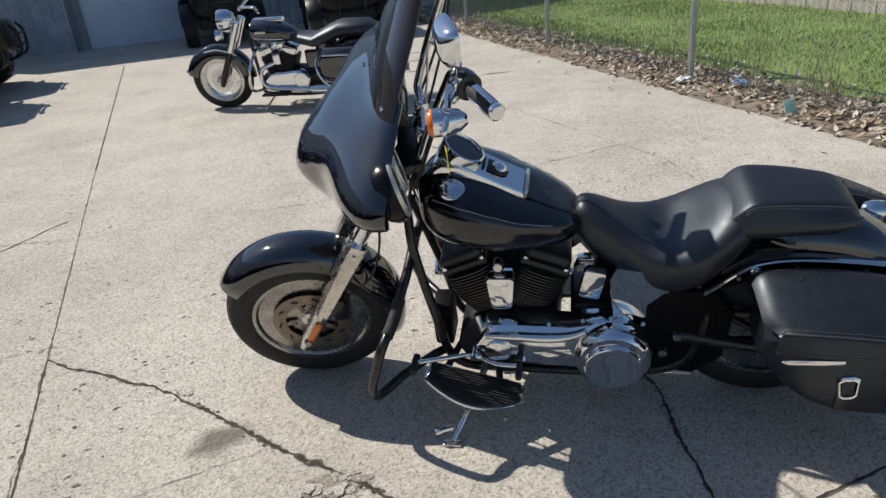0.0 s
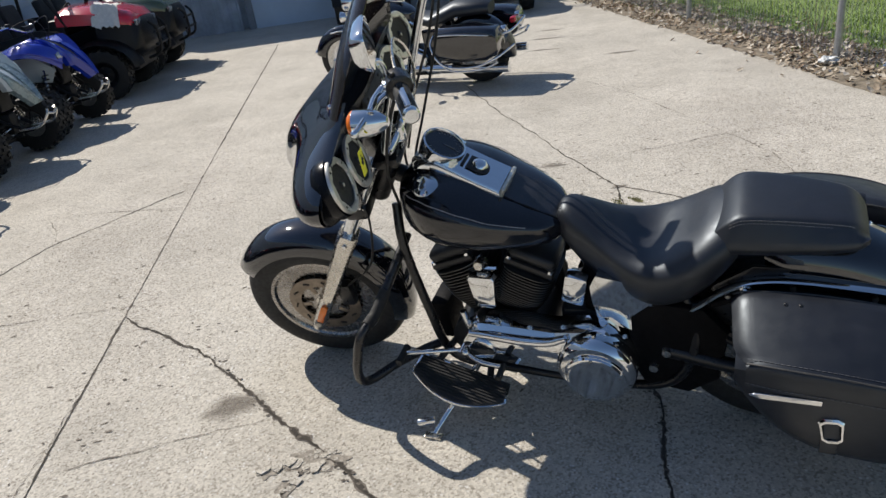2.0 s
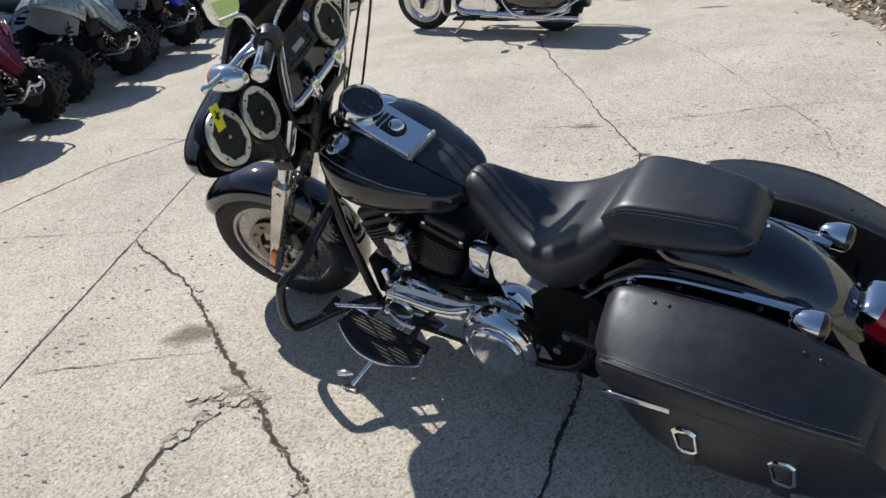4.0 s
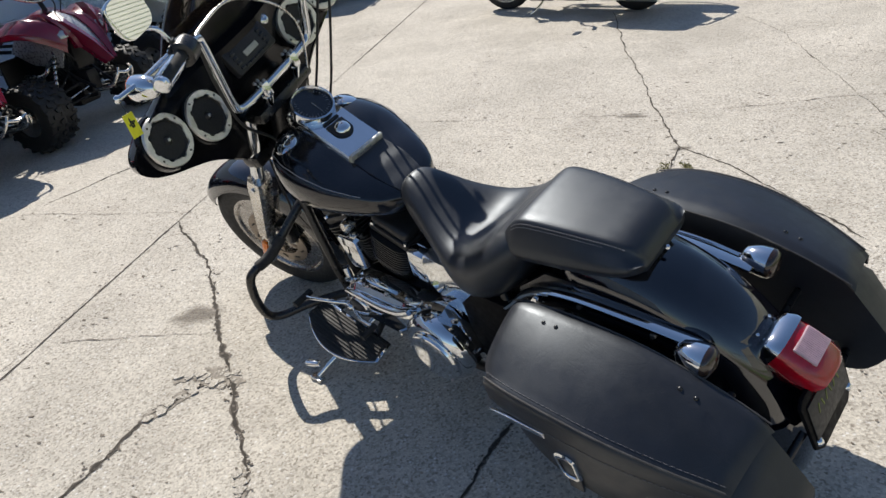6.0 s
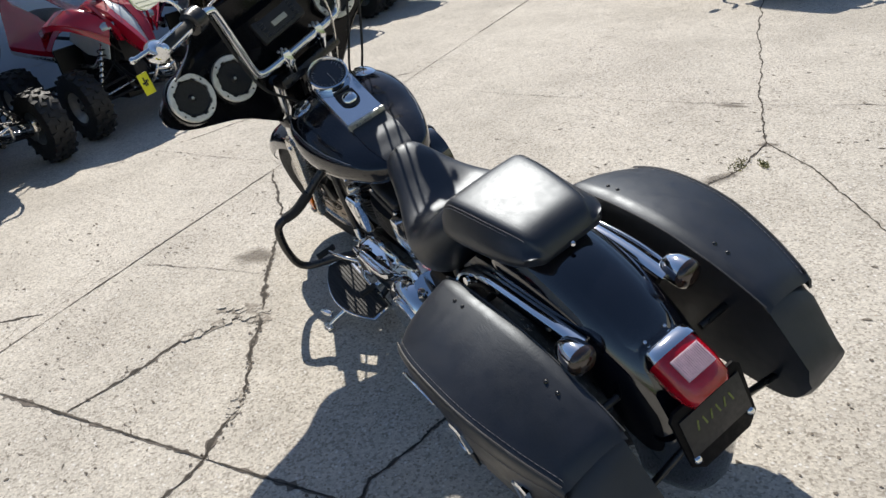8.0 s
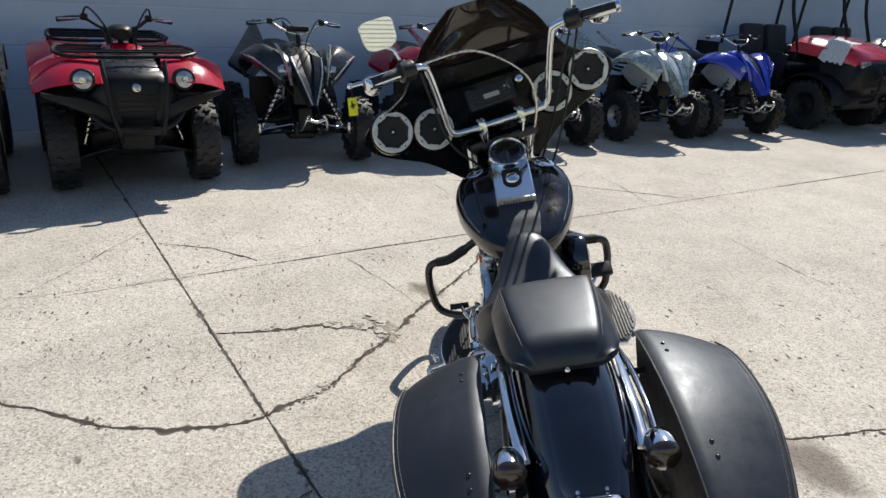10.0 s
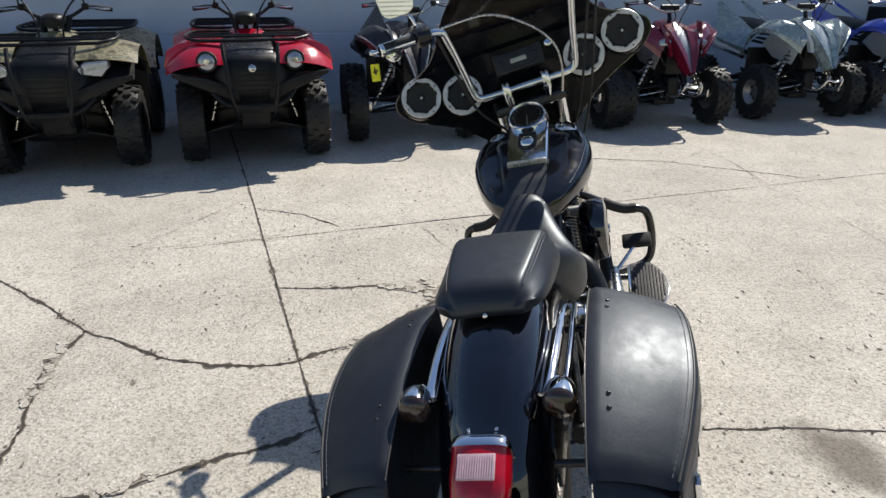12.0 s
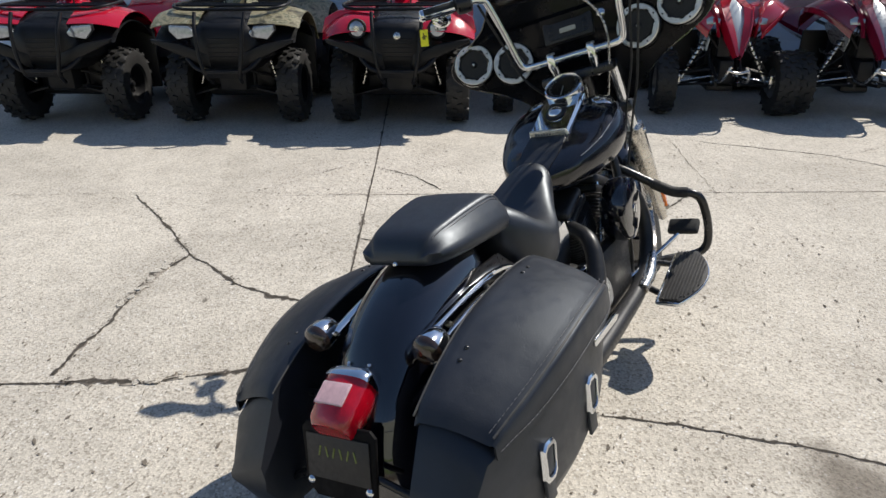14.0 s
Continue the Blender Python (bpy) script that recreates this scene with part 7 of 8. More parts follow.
def sport_quad(label, body, accent, m, seat_mat="vinyl"):
    q = empty("sport_quad", m)
    edge = accent if body == "q_grey" else body
    tagged(q, label, "quad bike", group="machines parked along the building")
    for sgn in (1, -1):
        off_road_wheel(q, "wheel", 0.0, 0.51 * sgn, 0.285, 0.09, 0.128, "alu")
        off_road_wheel(q, "wheel", -1.22, 0.47 * sgn, 0.27, 0.13, 0.118, "alu")
        for xx, z0, z1 in ((0.13, 0.30, 0.25), (-0.13, 0.30, 0.25), (0.10, 0.42, 0.35), (-0.10, 0.42, 0.35)):
            part("control_arm", rod((xx, 0.10 * sgn, z0), (0.0, 0.43 * sgn, z1), 0.012, 8), "quad_frame", q)
        coil_shock((0.02, 0.36 * sgn, 0.32), (-0.04, 0.15 * sgn, 0.72), q)
        # front fender: a crowned guard over the wheel, rolled down at its outer edge
        rows = []
        for x, y0, y1, z0, z1 in ((0.25, 0.13, 0.22, 0.80, 0.765), (0.19, 0.14, 0.32, 0.875, 0.855), (0.10, 0.15, 0.41, 0.93, 0.925), (-0.01, 0.15, 0.475, 0.955, 0.955), (-0.13, 0.15, 0.50, 0.955, 0.945), (-0.25, 0.15, 0.49, 0.93, 0.90), (-0.36, 0.15, 0.45, 0.885, 0.825), (-0.44, 0.15, 0.41, 0.84, 0.745)):
            row = [(x - 0.01, (y0 - 0.01) * sgn, z0 - 0.03)]
            for g in (0.0, 0.22, 0.45, 0.62, 0.82, 0.95, 1.0):
                crown = 0.030 * math.sin(math.pi * g) + (0.022 if 0.40 < g < 0.70 else 0.0)
                row.append((x - 0.035 * g * (1 if x > -0.1 else 1.4), (y0 + (y1 - y0) * g) * sgn, z0 + (z1 - z0) * g + crown - 0.030 * g ** 6))
            row.append((x - 0.045, (y1 + 0.004) * sgn, z1 - 0.075))
            rows.append(row)
        part("front_fender", thick(sheet(rows), 0.007), body, q, "creased front fender rolled down over the tyre", angle=34)
        part("fender_edge", tube([(0.235, 0.225 * sgn, 0.752), (0.155, 0.325 * sgn, 0.832), (0.065, 0.413 * sgn, 0.895), (-0.045, 0.478 * sgn, 0.920)], 0.008, 8), edge, q)
        # upright fin between nose and fender
        fin = loft([[(x + dx, (y + dy) * sgn, z) for dx, dy in ((0.03, 0.0), (0.0, 0.018), (-0.06, 0.012), (-0.06, -0.008))] for x, y, z in ((0.27, 0.140, 0.71), (0.25, 0.155, 0.80), (0.20, 0.178, 0.89), (0.12, 0.205, 0.985), (0.07, 0.222, 1.02))])
        part("nose_fin", fin, accent if body in ("q_grey", "q_teal") else body, q, "upright fin beside the nose", angle=30)
        lamp_m = facing((0.20, 0.19 * sgn, 0.735), (0.9, 0.25 * sgn, 0.25))
        lamp = part("headlight", moved(prism([(-0.05, -0.035), (0.05, -0.03), (0.06, 0.015), (-0.02, 0.035), (-0.06, 0.01)], 0.02, 0.006), lamp_m), "lamp_glass", q, "slim headlight")
        # rear fender: a blade rising to a point behind the seat
        rows = []
        for i in range(11):
            f = i / 10
            a = Vector((-0.62 - 0.80 * f, 0.13, 0.80 + 0.26 * f))
            b = Vector((-0.66 - 0.90 * f, 0.13 + 0.36 * (0.45 + 0.55 * f / 0.3 if f < 0.3 else (1.04 - f) / 0.74), 0.66 + 0.46 * f ** 1.25))
            rows.append([(p.x, p.y * sgn, p.z + 0.03 * math.sin(g * math.pi)) for g in (0.0, 0.3, 0.6, 0.85, 1.0) for p in (a.lerp(b, g),)] + [(b.x, b.y * sgn - 0.004 * sgn, b.z - 0.05 * (1 - f))])
        part("rear_fender", thick(sheet(rows), 0.006), body, q, "swept blade-like rear fender", angle=30)
        part("splash_guard", box(0.03, 0.24, 0.38, 0.01, at=(-0.46, 0.26 * sgn, 0.50)), "quad_black", q)
        part("nerf_bar", tube([(-0.30, 0.14 * sgn, 0.30), (-0.36, 0.34 * sgn, 0.30), (-0.62, 0.42 * sgn, 0.30), (-0.86, 0.34 * sgn, 0.30), (-0.90, 0.16 * sgn, 0.32)], 0.014, 8), "quad_frame", q)
        part("side_panel", moved(prism([(0.10, 0.60), (-0.10, 0.74), (-0.40, 0.74), (-0.52, 0.62), (-0.30, 0.50), (0.02, 0.46)], 0.012, 0.004), Matrix.Translation((0, 0.165 * sgn, 0)) @ Matrix.Rotation(radians(90), 4, 'X')), accent, q)
    # nose: two ridged arms that meet in a beak, round a dark recessed panel
    for sgn in (1, -1):
        rows = []
        for low, ridge, inner in (((0.39, 0.034, 0.55), (0.455, 0.016, 0.575), (0.44, 0.0, 0.592)), ((0.31, 0.098, 0.68), (0.385, 0.062, 0.705), (0.345, 0.022, 0.735)), ((0.22, 0.138, 0.79), (0.295, 0.102, 0.82), (0.245, 0.048, 0.845)),
                                 ((0.11, 0.160, 0.88), (0.165, 0.125, 0.925), (0.120, 0.060, 0.945)), ((-0.08, 0.150, 0.93), (-0.04, 0.105, 0.99), (-0.05, 0.0, 1.01))):
            rows.append([(p[0], p[1] * sgn, p[2]) for p in ((low[0] - 0.05, low[1] - 0.01, low[2] - 0.02), low, ridge, tuple((2 * r + i) / 3 for r, i in zip(ridge, inner)), inner, (inner[0] - 0.02, inner[1], inner[2] - 0.02))])
        part("nose_arm", thick(sheet(rows), 0.006), body, q, "ridged arm of the pointed nose", angle=26)
    rows = [[(x, y * f, z + 0.012 * (1 - f * f)) for f in (-1, -0.4, 0.4, 1)] for x, y, z in ((0.425, 0.006, 0.585), (0.325, 0.030, 0.725), (0.225, 0.055, 0.835), (0.10, 0.066, 0.935), (-0.04, 0.03, 0.998))]
    part("nose_inset", thick(sheet(rows), 0.006), "quad_black" if body in ("q_grey", "q_blue") else accent, q, "recessed middle panel of the nose", angle=26)
    part("engine", join(box(0.20, 0.20, 0.22, 0.04, at=(-0.40, 0, 0.44)), *[box(0.15 + 0.012 * (i % 2), 0.16 + 0.012 * (i % 2), 0.012, at=(-0.38, 0, 0.56 + 0.016 * i)) for i in range(8)]), "alu", q, "finned alloy engine")
    part("header_pipe", tube([(-0.30, -0.04, 0.60), (-0.20, -0.12, 0.58), (-0.26, -0.19, 0.50), (-0.60, -0.20, 0.54), (-0.82, -0.20, 0.58)], 0.020, 10), "satin_chrome", q, "bare steel header pipe")
    for sgn in (1, -1):
        part("tie_rod", rod((0.10, 0.03 * sgn, 0.37), (0.07, 0.42 * sgn, 0.30), 0.008, 8), "satin_chrome", q)
        part("brake_disc", lathe([(0.04, 0.40 * sgn), (0.085, 0.40 * sgn), (0.085, 0.404 * sgn), (0.04, 0.404 * sgn)], 24, "y", closed=True), "alu", q).location = (0.0, 0.0, 0.285)
        part("frame_rail", tube([(0.22, 0.10 * sgn, 0.36), (0.05, 0.12 * sgn, 0.46), (-0.20, 0.13 * sgn, 0.70), (-0.60, 0.12 * sgn, 0.72), (-1.10, 0.11 * sgn, 0.74)], 0.016, 8), "quad_frame", q)
        part("lower_rail", tube([(0.22, 0.10 * sgn, 0.30), (-0.20, 0.13 * sgn, 0.26), (-0.70, 0.13 * sgn, 0.28), (-0.95, 0.10 * sgn, 0.40)], 0.016, 8), "quad_frame", q)
        part("hand_lever_cable", tube([(-0.16, 0.24 * sgn, 1.18), (0.02, 0.14 * sgn, 1.22), (0.06, 0.04 * sgn, 1.08), (0.0, 0.03 * sgn, 0.96)], 0.005, 6), "quad_black", q)
    part("skid_pan", box(0.90, 0.24, 0.06, 0.02, at=(-0.46, 0, 0.23)), "quad_black", q)
    part("radiator", box(0.06, 0.20, 0.24, 0.02, at=(0.08, 0, 0.64)), "quad_frame", q)
    for sgn in (1, -1):
        part("nose_edge", tube([(0.450, 0.018 * sgn, 0.575), (0.383, 0.064 * sgn, 0.707), (0.293, 0.104 * sgn, 0.822), (0.163, 0.127 * sgn, 0.927)], 0.007, 8), edge, q)
        each("arm_joint", [ball(0.017, (x, y * sgn, z), 10) for x, y, z in ((0.0, 0.435, 0.25), (0.0, 0.43, 0.35), (0.12, 0.11, 0.30), (0.10, 0.11, 0.42), (-0.04, 0.16, 0.715), (0.02, 0.35, 0.325))], "satin_chrome", q)
        part("brake_hose", tube([(0.02, 0.40 * sgn, 0.34), (0.10, 0.30 * sgn, 0.46), (0.08, 0.16 * sgn, 0.58), (0.0, 0.08 * sgn, 0.80)], 0.006, 6), "quad_black", q)
        part("brake_caliper", box(0.07, 0.05, 0.09, 0.014, at=(0.085, 0.405 * sgn, 0.325)), "satin_chrome", q, "bare metal brake caliper")
        part("fender_stay", tube([(0.10, 0.10 * sgn, 0.60), (0.14, 0.22 * sgn, 0.74), (0.12, 0.32 * sgn, 0.86)], 0.010, 8), "quad_frame", q)
        part("bumper_tube", tube([(0.20, 0.10 * sgn, 0.34), (0.40, 0.11 * sgn, 0.36), (0.49, 0.09 * sgn, 0.44), (0.50, 0.06 * sgn, 0.50)], 0.012, 8), "satin_chrome", q)
    part("bumper_bar", tube([(0.50, 0.085, 0.47), (0.515, 0.0, 0.45), (0.50, -0.085, 0.47)], 0.012, 8), "satin_chrome", q, "bright front bumper")
    part("chassis", join(box(0.95, 0.22, 0.14, 0.03, at=(-0.42, 0, 0.34)), box(0.42, 0.26, 0.36, 0.06, at=(-0.46, 0, 0.50)), box(0.30, 0.13, 0.20, 0.03, at=(-0.02, 0, 0.40)), rod((0.05, 0.11, 0.36), (-0.25, 0.12, 0.72), 0.016), rod((0.05, -0.11, 0.36), (-0.25, -0.12, 0.72), 0.016), rod((-0.9, 0.0, 0.36), (-1.22, 0.0, 0.255), 0.035), rod((-1.22, -0.34, 0.255), (-1.22, 0.34, 0.255), 0.03)), "quad_frame", q, "black frame and engine")
    part("tank_cover", loft([ring(x, z, hv, u, 0.12, 2.4, 20) for x, z, hv, u in ((-0.02, 0.84, 0.10, 0.05), (-0.14, 0.86, 0.15, 0.07), (-0.34, 0.82, 0.14, 0.06), (-0.46, 0.78, 0.11, 0.03))]), body, q)
    part("seat", loft([ring(x, z, hv, u, 0.07, 2.8, 20) for x, z, hv, u in ((-0.36, 0.79, 0.08, 0.05), (-0.48, 0.77, 0.13, 0.06), (-0.80, 0.76, 0.15, 0.07), (-1.12, 0.79, 0.15, 0.07), (-1.30, 0.82, 0.10, 0.04))]), seat_mat, q, "vinyl seat")
    hb = quad_handlebar(q, -0.16, 1.04, 0.39, "satin_chrome")
    part("bar_pad", rod((-0.14, -0.09, 1.035), (-0.14, 0.09, 1.035), 0.026, 12), "quad_black", hb)
    part("exhaust", rod((-0.80, -0.20, 0.58), (-1.45, -0.24, 0.66), 0.055, 16), "satin_chrome", q)
    part("grab_bar", tube([(-1.30, 0.14, 0.78), (-1.48, 0.12, 0.82), (-1.50, 0.0, 0.82), (-1.48, -0.12, 0.82), (-1.30, -0.14, 0.78)], 0.013, 8), "satin_chrome", q)
    for ob in q.children:
        if ob.name.split(".")[0] in ("headlight", "tank_cover", "seat", "handlebar", "steering_stem", "grab_bar", "side_panel"):
            ob.location.z += 0.10
    return q


def side_by_side(label, body, m, cloth=False):
    q = empty("side_by_side", m)
    tagged(q, label, "utility vehicle", group="machines parked along the building")
    for x in (0.0, -1.95):
        for sgn in (1, -1):
            off_road_wheel(q, "wheel", x, 0.62 * sgn, 0.335, 0.12, 0.165, "quad_frame")
    part("chassis", join(box(2.7, 0.9, 0.22, 0.05, at=(-0.95, 0, 0.42)), box(1.0, 1.3, 0.10, 0.03, at=(-0.95, 0, 0.36))), "quad_frame", q)
    part("hood", loft([[(x, hv * c, z + h * s) for c, s in ((-1, -0.8), (-0.98, 0.3), (-0.8, 0.9), (-0.3, 1.0), (0.3, 1.0), (0.8, 0.9), (0.98, 0.3), (1, -0.8))] for x, hv, z, h in ((0.50, 0.42, 0.92, 0.07), (0.42, 0.52, 0.98, 0.09), (0.10, 0.60, 1.05, 0.12), (-0.30, 0.64, 1.10, 0.13), (-0.42, 0.64, 1.08, 0.10))]), body, q, "coloured hood")
    part("front_cowl", loft([[(x, hv * c, 0.74 + h * s) for c, s in ((-1, -0.6), (-0.95, 0.7), (-0.5, 1.0), (0.5, 1.0), (0.95, 0.7), (1, -0.6), (0.6, -1), (-0.6, -1))] for x, hv, h in ((0.0, 0.56, 0.28), (0.42, 0.52, 0.26), (0.52, 0.46, 0.22), (0.55, 0.40, 0.17))]), "quad_black", q, "black front cowl")
    for sgn in (1, -1):
        lm = Matrix(((0, 0, 1, 0.49), (1, 0, 0, 0.36 * sgn), (0, 1, 0, 0.92), (0, 0, 0, 1)))
        lamp = part("headlight", moved(prism([(-0.10 * sgn, -0.03), (0.09 * sgn, -0.045), (0.11 * sgn, 0.03), (-0.08 * sgn, 0.04)], 0.04, 0.008), lm), "lamp_glass", q, "headlight")
        part("front_fender", arch(0.0, 0.36, 0.48, 0.44 * sgn, 0.76 * sgn, 5, 170), "quad_black", q)
        part("rear_fender", arch(-1.95, 0.36, 0.48, 0.44 * sgn, 0.76 * sgn, 10, 175), "quad_black", q)
        part("door", moved(prism([(-0.46, 0.42), (-0.40, 0.95), (-0.70, 1.00), (-1.30, 0.90), (-1.42, 0.60), (-1.30, 0.40)], 0.03, 0.008), Matrix.Translation((0, 0.66 * sgn, 0)) @ Matrix.Rotation(radians(90), 4, 'X')), "quad_black", q, "black half door")
        cage = part("roll_cage", tube([(-0.30, 0.62 * sgn, 0.98), (-0.52, 0.60 * sgn, 1.50), (-0.62, 0.58 * sgn, 1.86), (-0.80, 0.57 * sgn, 1.92), (-1.40, 0.57 * sgn, 1.92), (-1.55, 0.58 * sgn, 1.85), (-1.62, 0.60 * sgn, 1.0)], 0.024, 10), "quad_frame", q, "black steel roll cage")
        part("seat", join(box(0.48, 0.46, 0.14, 0.05, at=(-1.05, 0.27 * sgn, 0.72)), moved(box(0.14, 0.46, 0.60, 0.05), at(-1.34, 0.27 * sgn, 1.02) @ Matrix.Rotation(radians(-12), 4, 'Y'))), "vinyl", q)
        part("bumper_post", tube([(0.48, 0.22 * sgn, 0.42), (0.66, 0.22 * sgn, 0.50), (0.68, 0.22 * sgn, 0.78), (0.60, 0.24 * sgn, 0.90)], 0.020, 10), "quad_frame", q)
    for x, z in ((-0.62, 1.86), (-1.50, 1.88)):
        part("cage_bar", rod((x, -0.58, z), (x, 0.58, z), 0.022, 10), "quad_frame", q)
    part("front_bumper", join(rod((0.67, -0.34, 0.60), (0.67, 0.34, 0.60), 0.020), rod((0.67, -0.30, 0.76), (0.67, 0.30, 0.76), 0.018)), "quad_frame", q, "black tube bumper")
    part("cargo_bed", loft([[(x, c * 0.68, 0.86 + s * 0.16) for c, s in ((-1, -1), (-1, 1), (-0.94, 1), (-0.94, -0.8), (0.94, -0.8), (0.94, 1), (1, 1), (1, -1))] for x in (-1.62, -2.55)]), "quad_black", q, "black cargo bed")
    st = part("steering_wheel", moved(lathe([(0.16, -0.012), (0.175, 0.0), (0.16, 0.012), (0.148, 0.0)], 28, closed=True), at(-0.62, 0.27, 1.10) @ Matrix.Rotation(radians(-60), 4, 'Y')), "quad_black", q)
    part("dash", box(0.22, 1.2, 0.22, 0.05, at=(-0.45, 0, 0.98)), "quad_black", q)
    if cloth:
        rows = []
        for i in range(15):
            for_x = 0.02 + 0.34 * i / 14
            row = []
            for j in range(13):
                y = 0.30 + 0.36 * j / 12
                z = 1.165 - 0.10 * (for_x - 0.05) - max(0, (y - 0.52)) * 1.9 + 0.05 * abs(noise.noise(Vector((for_x * 11, y * 11, 3)))) + 0.03 * noise.noise(Vector((for_x * 25, y * 25, 5)))
                row.append((for_x, -y, z + 0.03))
            rows.append(row)
        rag = part("cloth", thick(sheet(rows), 0.006), varied("white_rag", (0.68, 0.67, 0.64), 0.9, amount=0.12, scale=25, grain=0.3), None)
        rag.matrix_basis = m
        tagged(rag, "crumpled white rag draped over the hood corner", "rag")
    return q


def vehicle_row():
    utility_quad("red utility quad bike with slanted headlights and black racks", "q_red", lot_pose(0.12, -2.90), False, "quad_black")
    utility_quad("camouflage utility quad bike with black front cowl and racks", "q_camo", lot_pose(0.15, -1.41), False, "quad_black")
    utility_quad("bright red utility quad bike with round headlights", "q_red", lot_pose(0.15, 0.0), True, "q_grey")
    sport_quad("graphite grey sport quad bike with pointed nose", "q_grey", "q_silver", lot_pose(-0.16, 1.42, -6))
    sport_quad("red and white sport quad bike with swept rear fenders", "q_sport_red", "q_white", lot_pose(-0.14, 2.87, -6))
    sport_quad("dark metallic red sport quad bike", "q_maroon", "q_silver", lot_pose(-0.08, 4.05, -6))
    sport_quad("silver teal and white sport quad bike", "q_teal", "q_white", lot_pose(-0.06, 5.68, -6))
    sport_quad("blue sport quad bike with white accents", "q_blue", "q_white", lot_pose(0.0, 7.02, -6))
    side_by_side("black side-by-side utility vehicle with a red hood", "q_red", lot_pose(-0.05, 9.2), True)
    side_by_side("dark green side-by-side utility vehicle with roll cage", "q_green", lot_pose(-0.05, 10.95))


vehicle_row()

# ---- the second motorcycle, across the lot ----


M["bright_wire"] = varied("bright_polished_wire", (0.62, 0.62, 0.61), 0.26, 0.9, amount=0.1, scale=20)


def wire_wheel(parent, name, x, r, half, bead, turn=None):
    w = empty(name, at(x, 0, r), parent)
    if turn is not None:
        w.matrix_basis = turn @ w.matrix_basis
    part("tyre", tyre_mesh(r, half, bead - 0.004), "rubber", w, "black tyre")
    part("rim", lathe([(bead - 0.012, -half * 0.8), (bead + 0.012, -half * 0.86), (bead + 0.012, -half * 0.7), (bead - 0.035, -half * 0.5), (bead - 0.035, half * 0.5), (bead + 0.012, half * 0.7), (bead + 0.012, half * 0.86), (bead - 0.012, half * 0.8), (bead - 0.045, half * 0.5), (bead - 0.045, -half * 0.5)], 44, "y", closed=True), "bright_wire", w, "chrome wire wheel rim")
    sp = []
    for i in range(80):
        a = 2 * math.pi * i / 80
        b = a + (0.35 if i % 2 else -0.35)
        sg = 1 if (i // 2) % 2 else -1
        sp.append(rod((0.045 * math.cos(b), 0.035 * sg, 0.045 * math.sin(b)), ((bead - 0.025) * math.cos(a), 0.008 * sg, (bead - 0.025) * math.sin(a)), 0.0024, 5))
    part("spokes", join(*sp), "bright_wire", w, "chrome wire spokes")
    part("hub", lathe([(0.0, -0.07), (0.025, -0.07), (0.05, -0.045), (0.03, -0.02), (0.03, 0.02), (0.05, 0.045), (0.025, 0.07), (0.0, 0.07)], 24, "y"), "chrome", w)
    part("brake_rotor", lathe([(0.075, 0.052), (0.118, 0.052), (0.118, 0.056), (0.075, 0.056)], 36, "y", closed=True), "satin_chrome", w)


